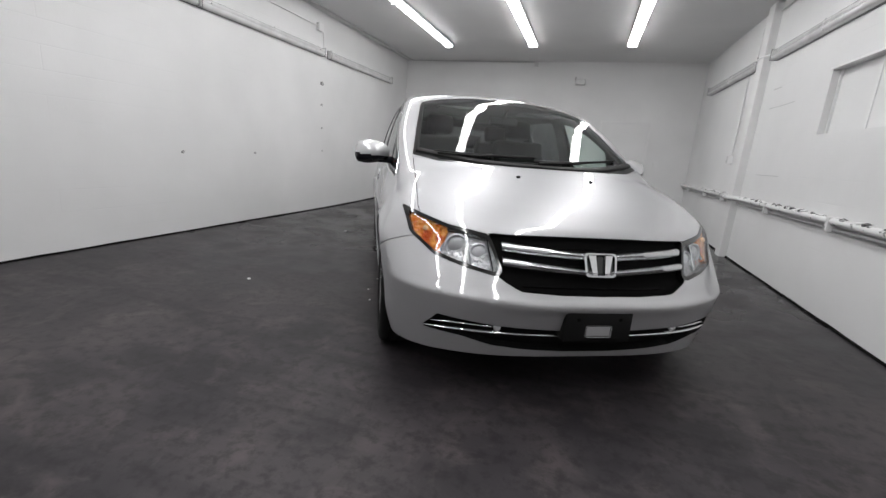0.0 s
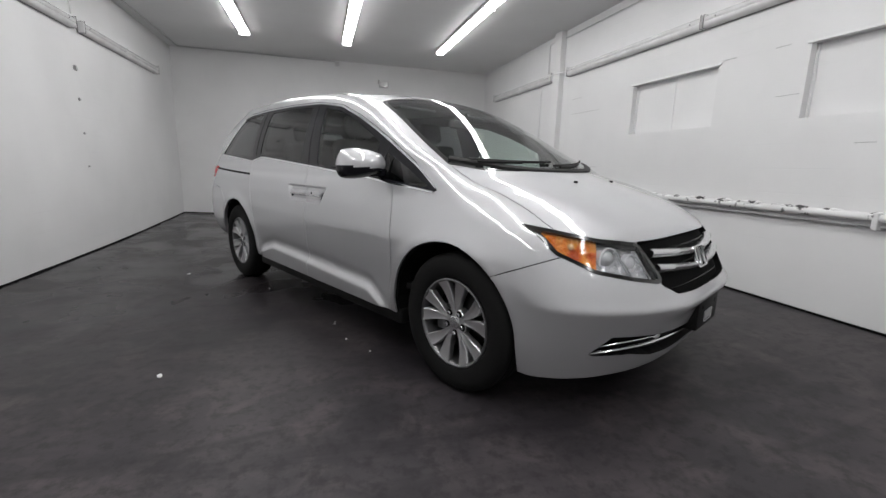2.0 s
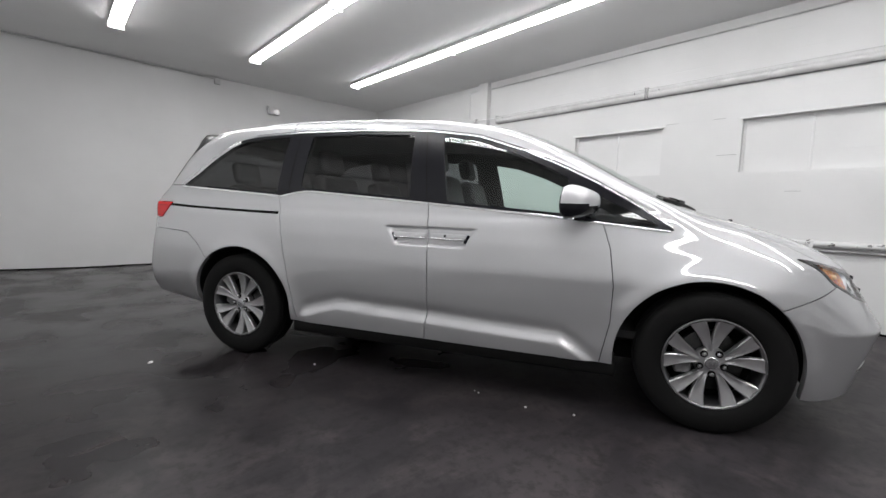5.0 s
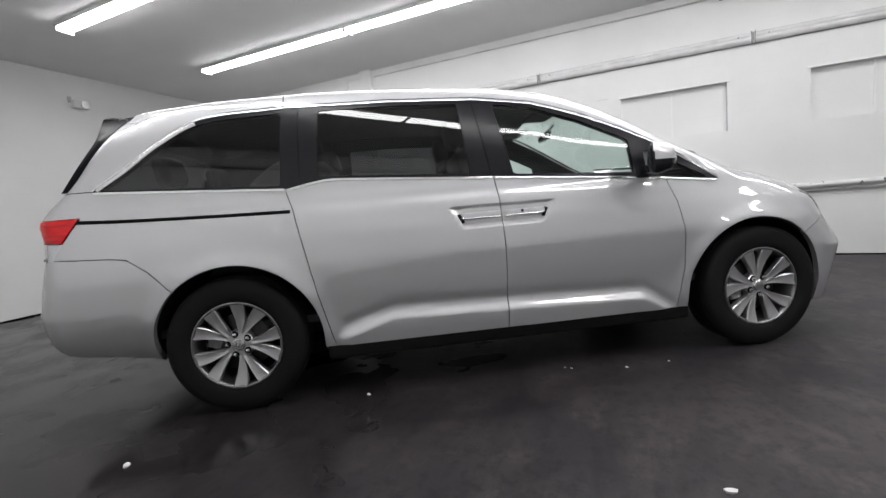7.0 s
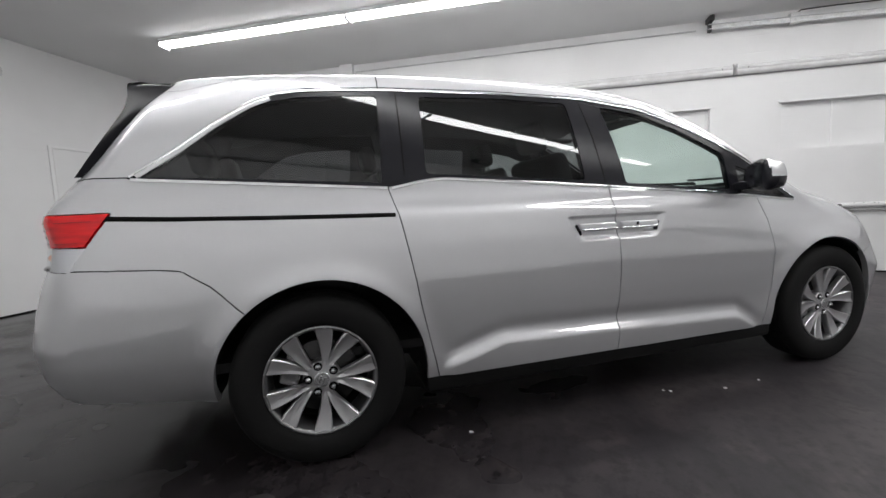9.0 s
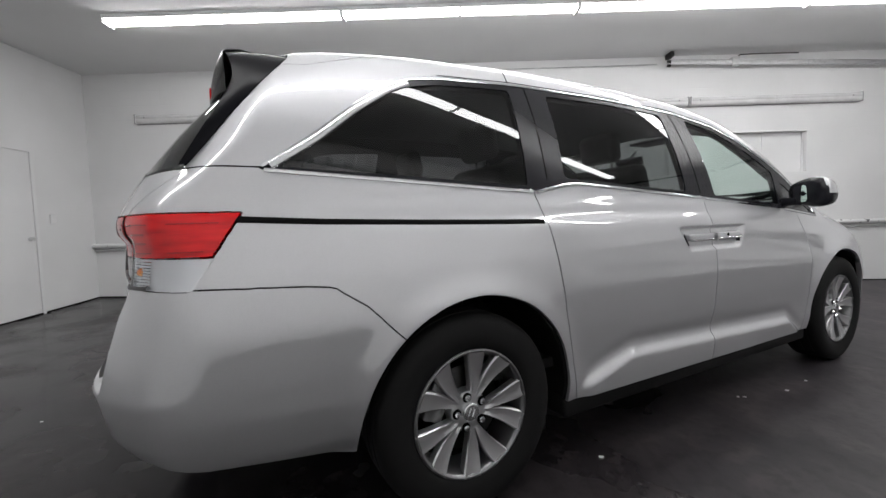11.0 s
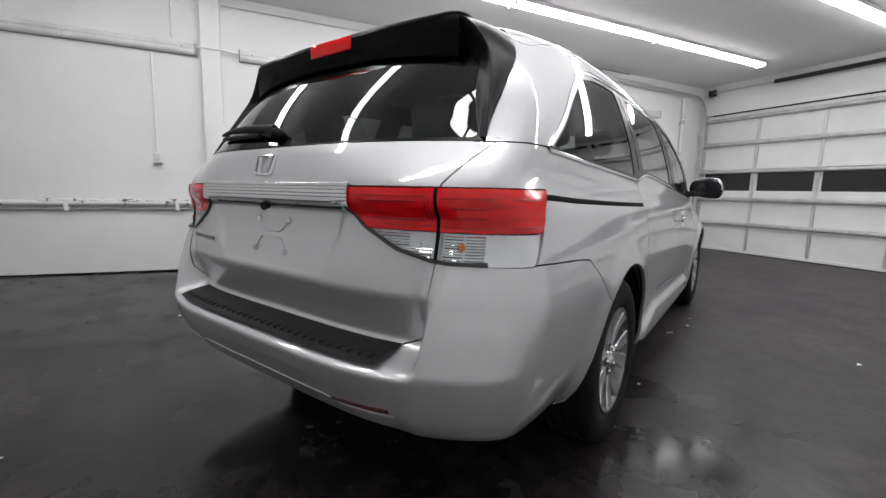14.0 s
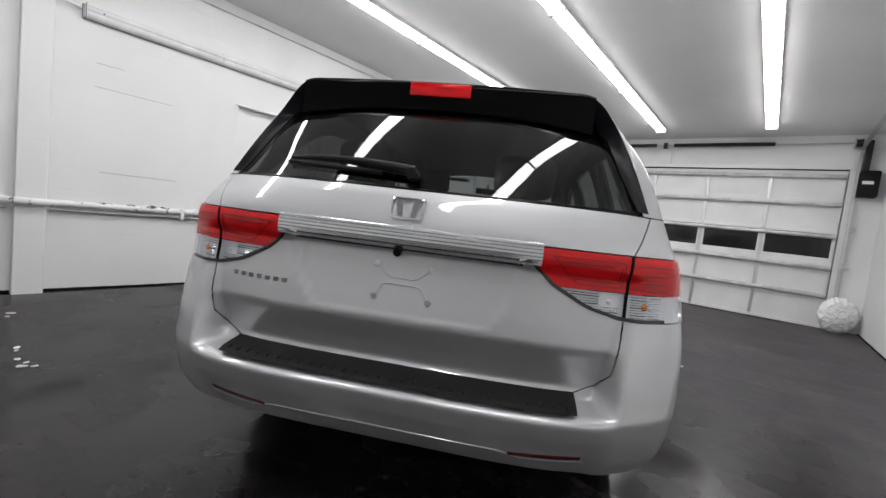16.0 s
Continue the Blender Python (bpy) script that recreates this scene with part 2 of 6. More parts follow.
bm = box(bmesh.new(), (W_WALL - 0.2, S_WALL - 0.4, CEIL), (E_WALL + 0.2, N_WALL + 0.2, CEIL + 0.15))
single("ceiling", bm, MAT["ceiling"], "plain off-white painted ceiling", "ceiling", ROOM, "structure")

WINDOWS = [(-0.31, 0.86), (-2.28, -1.12), (-4.22, -3.07)]
bm = slab(bmesh.new(), 1, S_WALL - 0.2, N_WALL, -0.1, CEIL, E_WALL, E_WALL + 0.2, [(a, b, 1.6, 2.17) for a, b in WINDOWS])
single("wall_east", bm, MAT["wall_side"], "white painted concrete block wall with walled-up windows", "wall", ROOM, "structure")
bm = slab(bmesh.new(), 1, S_WALL - 0.2, N_WALL, -0.1, CEIL, W_WALL, W_WALL - 0.2)
single("wall_west", bm, MAT["wall_side"], "white painted concrete block wall", "wall", ROOM, "structure")
bm = slab(bmesh.new(), 0, W_WALL - 0.2, E_WALL + 0.2, -0.1, CEIL, N_WALL, N_WALL + 0.2)
single("wall_north", bm, MAT["wall_end"], "plain white painted end wall", "wall", ROOM, "structure")
DOOR = (-2.98, 2.86, 0.0, 2.72)
bm = slab(bmesh.new(), 0, W_WALL - 0.2, E_WALL + 0.2, -0.1, CEIL, S_WALL, S_WALL - 0.2, [(DOOR[0], DOOR[1], -0.1, DOOR[3])])
single("wall_south", bm, MAT["wall_end"], "white wall round the wide garage door", "wall", ROOM, "structure")


def blocked_window(i, a, b):
    root = thing("window_%d" % i, "walled-up window recess painted white", "window", ROOM @ pose(E_WALL, (a + b) / 2, 1.6), kind="structure")
    w = (b - a) / 2
    bm = box(bmesh.new(), (0.075, -w + 0.002, 0.002), (0.14, w - 0.002, 0.568))
    part("infill_panel", bm, MAT["wall_side"], root)
    bm = bmesh.new()
    box(bm, (0.066, -0.010, 0.004), (0.077, 0.010, 0.566), 0.003)
    part("seam_strip", bm, MAT["white"], root)
    bm = bmesh.new()
    box(bm, (-0.012, -w - 0.03, 0.566), (0.03, w + 0.03, 0.585), 0.003)
    part("lintel_strip", bm, MAT["white"], root)
    bm = bmesh.new()
    for s in (-1, 1):
        box(bm, (0.055, s * w - 0.02, 0.003), (0.079, s * w + 0.02 if s < 0 else w - 0.003, 0.564)) if s > 0 else box(bm, (0.055, -w + 0.003, 0.003), (0.079, -w + 0.02, 0.564))
    part("side_strip", bm, MAT["white"], root)


for i, (a, b) in enumerate(WINDOWS):
    blocked_window(i + 1, a, b)

# pilaster on the east wall
bm = box(bmesh.new(), (E_WALL - 0.09, 2.48, -0.02), (E_WALL + 0.01, 2.68, CEIL - 0.002), 0.008)
single("pilaster", bm, MAT["wall_side"], "white painted pilaster on the block wall", "pilaster", ROOM, "structure")

# painted-over door in the end wall
root = thing("door_1", "flush white door painted like the wall", "door", ROOM @ pose(1.15, N_WALL, 0.06), kind="structure")
part("door_leaf", box(bmesh.new(), (0.02, -0.012, 0.01), (0.92, 0.01, 1.98), 0.004), MAT["wall_end"], root)
bm = bmesh.new()
box(bm, (-0.03, -0.02, 0), (0.012, 0.01, 2.02), 0.003)
box(bm, (0.928, -0.02, 0), (0.97, 0.01, 2.02), 0.003)
box(bm, (0.012, -0.02, 1.986), (0.928, 0.01, 2.02), 0.003)
part("door_frame", bm, MAT["white"], root)
part("door_knob", tube(bmesh.new(), (0.85, -0.06, 0.95), (0.85, -0.01, 0.95), 0.025), MAT["galvanised"], root)

# ---------------------------------------------------------------- ceiling lamps
FIX = 2.40
LAMP_U, LAMP_V0 = (-1.88, -0.26, 1.42), -5.31


def ceiling_lamp():
    root = thing("ceiling_lamp", "lit white fluorescent strip lamp on the ceiling", "ceiling lamp", group="ceiling lamp rows")
    bm = box(bmesh.new(), (-0.08, 0.004, -0.045), (0.08, FIX - 0.004, 0), 0.006)
    part("housing", bm, MAT["fixture_white"], root)
    for k in range(2):
        y0, y1 = 0.02 + k * FIX / 2, FIX / 2 - 0.02 + k * FIX / 2
        bm = bmesh.new()
        prof = [(0.076 * math.cos(a), -0.045 - 0.036 * math.sin(a)) for a in np.linspace(0, math.pi, 9)]
        r0 = [bm.verts.new((x, y0, z)) for x, z in prof]
        r1 = [bm.verts.new((x, y1, z)) for x, z in prof]
        for i in range(8):
            bm.faces.new((r0[i], r0[i + 1], r1[i + 1], r1[i]))
        bm.faces.new(r0[::-1])
        bm.faces.new(r1)
        bmesh.ops.recalc_face_normals(bm, faces=bm.faces)
        part("diffuser", bm, MAT["lamp_glow"], root, "glowing white diffuser")
    for y in (0.0, FIX - 0.016):
        part("end_cap", box(bmesh.new(), (-0.084, y, -0.09), (0.084, y + 0.016, -0.001), 0.004), MAT["fixture_white"], root)
    return root


lamp = ceiling_lamp()
lamp.matrix_world = ROOM @ pose(LAMP_U[0], LAMP_V0, CEIL)
for u in LAMP_U:
    for k in range(4):
        if (u, k) != (LAMP_U[0], 0):
            copy_thing(lamp, ROOM @ pose(u, LAMP_V0 + FIX * k, CEIL))


# ---------------------------------------------------------------- unlit wall lamps
def wall_lamp():
    """Closed strip lamp on a wall, facing -x, along y: back plate, bowed diffuser, end caps."""
    root = thing("wall_lamp", "unlit strip lamp with a greyed bowed diffuser mounted on the wall", "wall lamp", group="wall strip lamps")
    part("back_plate", box(bmesh.new(), (-0.018, 0.0, -0.064), (0.004, FIX, 0.064), 0.003), MAT["fixture_dark"], root)
    bm = bmesh.new()
    prof = [(-0.018, -0.058), (-0.052, -0.055), (-0.070, -0.046), (-0.078, -0.030), (-0.079, -0.008), (-0.072, 0.0), (-0.079, 0.008), (-0.078, 0.030), (-0.070, 0.046), (-0.052, 0.055), (-0.018, 0.058)]
    for y0, y1 in ((0.02, FIX / 2 - 0.006), (FIX / 2 + 0.006, FIX - 0.02)):
        r0 = [bm.verts.new((x, y0, z)) for x, z in prof]
        r1 = [bm.verts.new((x, y1, z)) for x, z in prof]
        for a in range(len(prof) - 1):
            bm.faces.new((r0[a], r0[a + 1], r1[a + 1], r1[a]))
        bm.faces.new(r0[::-1])
        bm.faces.new(r1)
    bmesh.ops.recalc_face_normals(bm, faces=bm.faces)
    part("diffuser", bm, MAT["diffuser_grey"], root, "greyed acrylic diffuser", smooth=50)
    for y in (0.002, FIX - 0.024):
        cap = part("end_cap", box(bmesh.new(), (-0.084, y, -0.061), (-0.002, y + 0.022, 0.061), 0.012, 3), MAT["fixture_white"], root, smooth=True)
        part("gasket", box(bmesh.new(), (-0.088, y + 0.008, -0.065), (-0.004, y + 0.014, 0.065), 0.003), MAT["fixture_dark"], cap, "dark gasket")
    part("joint_band", box(bmesh.new(), (-0.080, FIX / 2 - 0.007, -0.056), (-0.01, FIX / 2 + 0.007, 0.056), 0.01, 2), MAT["fixture_white"], root)
    for y in (FIX / 2 - 0.05, FIX / 2 + 0.05):
        part("clip", sweep(bmesh.new(), [(-0.084, y - 0.035, 0.018), (-0.089, y - 0.01, 0.004), (-0.089, y + 0.01, -0.004), (-0.084, y + 0.035, -0.018)], 0.004, 6), MAT["galvanised"], root, smooth=True)
    for y in (0.14, FIX - 0.14):
        part("screw", tube(bmesh.new(), (-0.082, y, 0.014), (-0.074, y, 0.014), 0.008, 8), MAT["fixture_dark"], root)
    return root


lamp = wall_lamp()
lamp.matrix_world = ROOM @ pose(E_WALL, 2.72, 2.6)
for v in (-0.11, -2.52, -4.93):
    copy_thing(lamp, ROOM @ pose(E_WALL, v, 2.6))
for v in (2.5, -0.06, -2.48):
    copy_thing(lamp, ROOM @ pose(W_WALL, v + FIX, 2.62, 0, 0, 180))

# ---------------------------------------------------------------- the van: materials
m = MAT["paint"] = material("silver metallic paint", (0.505, 0.508, 0.517), 0.47, 0.58, 1.0)
m.node_tree.nodes["Principled BSDF"].inputs["Coat IOR"].default_value = 2.25
flake = tex(m, "ShaderNodeTexVoronoi", 900)
feed(m, ramp(m, flake.outputs["Color"], [(0.0, (0.450, 0.454, 0.468)), (1.0, (0.560, 0.564, 0.579))]).outputs[0], "Base Color")
feed(m, bump(m, tex(m, "ShaderNodeTexNoise", 1200, 1).outputs["Fac"], 0.02, 0.001), "Normal")
MAT["gloss_black"] = material("gloss black trim", grey(0.008), 0.12, 0, 0.6)
MAT["satin_black"] = material("satin black trim", (0.012, 0.012, 0.0155), 0.24)
MAT["satin_black"].node_tree.nodes["Principled BSDF"].inputs["Specular IOR Level"].default_value = 0.26
MAT["spoiler_black"] = material("satin black spoiler", grey(0.003), 0.2)
MAT["spoiler_black"].node_tree.nodes["Principled BSDF"].inputs["Specular IOR Level"].default_value = 0.05
MAT["fin_black"] = material("satin black moulding", (0.006, 0.006, 0.008), 0.3)
MAT["fin_black"].node_tree.nodes["Principled BSDF"].inputs["Specular IOR Level"].default_value = 0.09
MAT["tail_black"] = material("soft gloss black trim", grey(0.005), 0.25)
MAT["tail_black"].node_tree.nodes["Principled BSDF"].inputs["Specular IOR Level"].default_value = 0.12
MAT["plastic_black"] = material("moulded black plastic", grey(0.009), 0.55)
MAT["plastic_black"].node_tree.nodes["Principled BSDF"].inputs["Specular IOR Level"].default_value = 0.18
feed(MAT["plastic_black"], bump(MAT["plastic_black"], tex(MAT["plastic_black"], "ShaderNodeTexNoise", 400, 2).outputs["Fac"], 0.15, 0.001), "Normal")
MAT["seam"] = material("dark panel gap", grey(0.004), 0.8)
MAT["seam"].node_tree.nodes["Principled BSDF"].inputs["Specular IOR Level"].default_value = 0.08
MAT["chrome"] = material("chrome", (0.78, 0.79, 0.8), 0.09, 1.0)
MAT["satin_chrome"] = material("brushed chrome", (0.74, 0.75, 0.76), 0.27, 1.0)
MAT["rubber"] = material("tyre rubber", grey(0.006), 0.75)
MAT["rubber"].node_tree.nodes["Principled BSDF"].inputs["Specular IOR Level"].default_value = 0.25
MAT["alloy"] = material("machined alloy", (0.62, 0.62, 0.63), 0.33, 0.9, 0.3)
# rim, caliper and disc toned down: shade behind the spokes put in their colour
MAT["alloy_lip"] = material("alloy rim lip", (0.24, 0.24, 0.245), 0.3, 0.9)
MAT["alloy_dark"] = material("shade-darkened alloy", (0.2, 0.2, 0.205), 0.4, 0.6)
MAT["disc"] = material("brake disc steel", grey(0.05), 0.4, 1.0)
MAT["trim_dark"] = material("charcoal cabin trim", (0.016, 0.016, 0.017), 0.7)
MAT["trim_grey"] = material("grey cabin trim", (0.10, 0.10, 0.104), 0.75)
MAT["leather"] = material("dark grey seat leather", (0.013, 0.013, 0.0145), 0.5)
feed(MAT["leather"], bump(MAT["leather"], tex(MAT["leather"], "ShaderNodeTexNoise", 120, 4).outputs["Fac"], 0.2, 0.002), "Normal")


def glass(name, color, rough=0.0, mirror=0.045):
    g = bpy.data.materials.new(name)
    g.use_nodes = True
    nt = g.node_tree
    nt.nodes.clear()
    out = nt.nodes.new("ShaderNodeOutputMaterial")
    mix = nt.nodes.new("ShaderNodeMixShader")
    tr = nt.nodes.new("ShaderNodeBsdfTransparent")
    gl = nt.nodes.new("ShaderNodeBsdfGlossy")
    lw = nt.nodes.new("ShaderNodeLayerWeight")
    pw = nt.nodes.new("ShaderNodeMath")
    pw.operation = "POWER"
    pw.inputs[1].default_value = 5.0
    fr = nt.nodes.new("ShaderNodeMath")
    fr.operation = "MULTIPLY_ADD"
    fr.inputs[1].default_value, fr.inputs[2].default_value = 0.9, mirror
    lw.inputs[0].default_value = 0.5
    nt.links.new(lw.outputs["Facing"], pw.inputs[0])
    nt.links.new(pw.outputs[0], fr.inputs[0])
    tr.inputs[0].default_value = (*color, 1)
    gl.inputs["Roughness"].default_value = rough
    gl.inputs["Color"].default_value = (1, 1, 1, 1)
    nt.links.new(fr.outputs[0], mix.inputs[0])
    nt.links.new(tr.outputs[0], mix.inputs[1])
    nt.links.new(gl.outputs[0], mix.inputs[2])
    nt.links.new(mix.outputs[0], out.inputs[0])
    return g


MAT["glass_clear"] = glass("clear green glass", (0.80, 0.90, 0.86))
MAT["glass_wind"] = glass("windscreen glass", (0.80, 0.87, 0.84))
MAT["glass_tint"] = glass("privacy glass", (0.20, 0.205, 0.21))
MAT["lens_clear"] = glass("clear lamp lens", (0.92, 0.93, 0.94), 0.02)
m = MAT["lamp_housing"] = material("facetted lamp housing", (0.86, 0.86, 0.87), 0.16, 0.6)
feed(m, bump(m, tex(m, "ShaderNodeTexVoronoi", 34).outputs["Distance"], 0.6, 0.02), "Normal")
MAT["lamp_eye"] = material("lamp projector glass", (0.72, 0.73, 0.74), 0.08, 0.5, 1.0)
MAT["lamp_smoke"] = material("smoked lamp plastic", grey(0.05), 0.25, 0.3)
MAT["lamp_silver"] = material("lamp reflector", (0.85, 0.86, 0.88), 0.25, 0.35)
m = MAT["amber"] = material("amber lamp plastic", (0.7, 0.2, 0.02), 0.2, 0, 0.6)
_v = tex(m, "ShaderNodeTexVoronoi", 34)
_n = tex(m, "ShaderNodeTexNoise", 13, 2)
_mix = mixed(m, 0.35, _n.outputs["Color"], _v.outputs["Color"])
feed(m, ramp(m, _mix, [(0.38, (0.58, 0.06, 0.006)), (0.50, (0.74, 0.11, 0.008)), (0.62, (0.84, 0.20, 0.012)), (0.74, (0.90, 0.34, 0.05))]).outputs[0], "Base Color")
feed(m, bump(m, _v.outputs["Distance"], 0.6, 0.02), "Normal")
MAT["amber_pale"] = material("pale amber bulb glass", (0.85, 0.55, 0.25), 0.2, 0, 0.5)
m = MAT["red_lens"] = material("red lamp lens", (0.78, 0.004, 0.008), 0.12, 0, 0.3)
m.node_tree.nodes["Principled BSDF"].inputs["Specular IOR Level"].default_value = 0.3
# long low bands: the lamp's inner shading and light lines put into the lens colour
_map = m.node_tree.nodes.new("ShaderNodeMapping")
_map.inputs["Scale"].default_value = (3.0, 3.0, 26.0)
_co = m.node_tree.nodes.new("ShaderNodeTexCoord")
m.node_tree.links.new(_co.outputs["Object"], _map.inputs["Vector"])
_n = tex(m, "ShaderNodeTexNoise", 2.2, 2, _map.outputs[0])
feed(m, ramp(m, _n.outputs["Fac"], [(0.34, (0.50, 0.003, 0.006)), (0.48, (0.66, 0.004, 0.008)), (0.64, (0.76, 0.008, 0.011))]).outputs[0], "Base Color")
MAT["red_deep"] = material("deep red reflector", (0.10, 0.004, 0.007), 0.25, 0, 0.3)
MAT["red_dark"] = material("dark red reflector", (0.38, 0.003, 0.007), 0.2, 0, 0.3)
MAT["mirror_glass"] = material("mirror", grey(0.85), 0.02, 1.0)

# ---------------------------------------------------------------- the van: shape
STEP = 0.004


def smooth_table(rows, sigma):
    """A smooth function through rows of (position, value)."""
    xs, ys = np.array(rows, float).T
    fine = np.arange(xs[0] - 0.6, xs[-1] + 0.6, STEP)
    slope0, slope1 = (ys[1] - ys[0]) / (xs[1] - xs[0]), (ys[-1] - ys[-2]) / (xs[-1] - xs[-2])
    v = np.interp(fine, xs, ys)
    v = np.where(fine < xs[0], ys[0] + slope0 * (fine - xs[0]), v)
    v = np.where(fine > xs[-1], ys[-1] + slope1 * (fine - xs[-1]), v)
    k = np.exp(-0.5 * (np.arange(-int(4 * sigma / STEP), int(4 * sigma / STEP) + 1) * STEP / sigma) ** 2)
    pad = len(k) // 2
    v = np.convolve(np.pad(v, pad, mode="edge"), k / k.sum(), "valid")
    return lambda q: np.interp(q, fine, v)


def sstep(a, b, x):
    t = np.clip((x - a) / (b - a), 0, 1)
    return t * t * (3 - 2 * t)


def smax(a, b, k):
    h = np.maximum(k - np.abs(a - b), 0) / k
    return np.maximum(a, b) + h * h * k / 4


top_c = smooth_table([(-2.6, 0.78), (-2.4, 0.865), (-2.2, 0.935), (-2.0, 0.995), (-1.8, 1.055), (-1.6, 1.11), (-1.5, 1.138), (-1.44, 1.165), (-1.2, 1.295), (-1.0, 1.402),
                      (-0.8, 1.503), (-0.6, 1.59), (-0.45, 1.64), (-0.3, 1.675), (0.0, 1.708), (0.4, 1.728), (0.8, 1.735), (1.2, 1.731), (1.6, 1.718), (2.0, 1.694), (2.4, 1.66)], 0.03)
crown = smooth_table([(-2.5, 0.10), (-2.2, 0.075), (-2.0, 0.06), (-1.6, 0.05), (-1.4, 0.065), (-1.0, 0.085), (-0.5, 0.07), (0.0, 0.045), (1.0, 0.035), (2.4, 0.05)], 0.06)
side_w = smooth_table([(0.0, 0.90), (0.2, 0.935), (0.28, 0.955), (0.36, 0.965), (0.46, 0.968), (0.6, 0.985), (0.75, 0.996), (0.9, 0.989), (1.0, 0.974), (1.04, 0.964), (1.08, 0.9495), (1.12, 0.9335),
                       (1.14, 0.929)] + [(z, 0.929 - 0.15 * (z - 1.14) - 0.395 * (z - 1.14) ** 2) for z in np.arange(1.17, 1.76, 0.015)], 0.018)
taper_low = smooth_table([(-2.5, 0.16), (-2.3, 0.09), (-2.0, 0.028), (-1.7, 0.006), (-1.2, 0.0), (1.2, 0.0), (1.8, 0.0), (2.2, 0.010), (2.6, 0.05)], 0.06)
taper_high = smooth_table([(-2.4, 0.20), (-1.9, 0.115), (-1.28, 0.07), (-0.9, 0.03), (-0.3, 0.005), (0.3, 0.0), (1.14, 0.0), (2.2, 0.042), (2.6, 0.08)], 0.06)
front_c = smooth_table([(0.0, -2.30), (0.18, -2.280), (0.25, -2.302), (0.35, -2.335), (0.45, -2.367), (0.56, -2.400), (0.60, -2.376), (0.735, -2.312), (0.87, -2.24), (0.95, -2.14), (1.1, -1.9)], 0.008)
front_k = smooth_table([(0.2, 0.37), (0.6, 0.37), (0.75, 0.40), (0.9, 0.40)], 0.03)
front_p = smooth_table([(0.2, 3.6), (0.55, 3.6), (0.75, 3.0), (0.9, 2.9)], 0.03)
GLASS_BOW = [(1.15, 2.539)] + [(z, 2.496 - 0.62 * (z - 1.24) - 0.65 * (z - 1.24) ** 2) for z in np.arange(1.20, 1.81, 0.012)]
BUMPER_FOOT = [(0.1, 2.38), (0.3, 2.47), (0.36, 2.545), (0.40, 2.595), (0.45, 2.630), (0.52, 2.649)]
rear_c = smooth_table([(0.1, 2.42), (0.3, 2.50), (0.40, 2.576), (0.46, 2.612), (0.52, 2.641), (0.578, 2.657), (0.594, 2.650), (0.604, 2.542), (0.64, 2.504), (0.70, 2.522), (0.78, 2.556), (0.85, 2.550), (0.95, 2.538), (1.012, 2.535), (1.03, 2.554), (1.07, 2.560), (1.11, 2.553)] + GLASS_BOW, 0.008)
rear_b = smooth_table(BUMPER_FOOT + [(0.585, 2.660), (0.70, 2.636), (0.80, 2.607), (0.90, 2.566), (0.98, 2.552), (1.07, 2.560), (1.11, 2.553)] + GLASS_BOW, 0.010)
rear_k = smooth_table([(0.3, 0.20), (0.62, 0.20), (0.75, 0.195), (0.9, 0.175), (1.08, 0.16), (1.15, 0.205), (1.21, 0.270), (1.26, 0.295), (1.32, 0.307), (1.6, 0.31)], 0.02)
rear_p = smooth_table([(0.3, 4.6), (0.62, 4.6), (0.75, 4.6), (0.9, 4.3), (1.08, 4.0), (1.15, 3.6), (1.21, 3.3), (1.26, 3.15), (1.32, 3.05), (1.6, 3.0)], 0.02)
crease = smooth_table([(-1.1, 0.24), (-0.945, 0.30), (-0.76, 0.408), (0.03, 0.436), (0.67, 0.456), (0.967, 0.364), (1.1, 0.30)], 0.015)
ARCH = {"front": (-1.46, 0.352, 0.425), "rear": (1.478, 0.355, 0.43)}


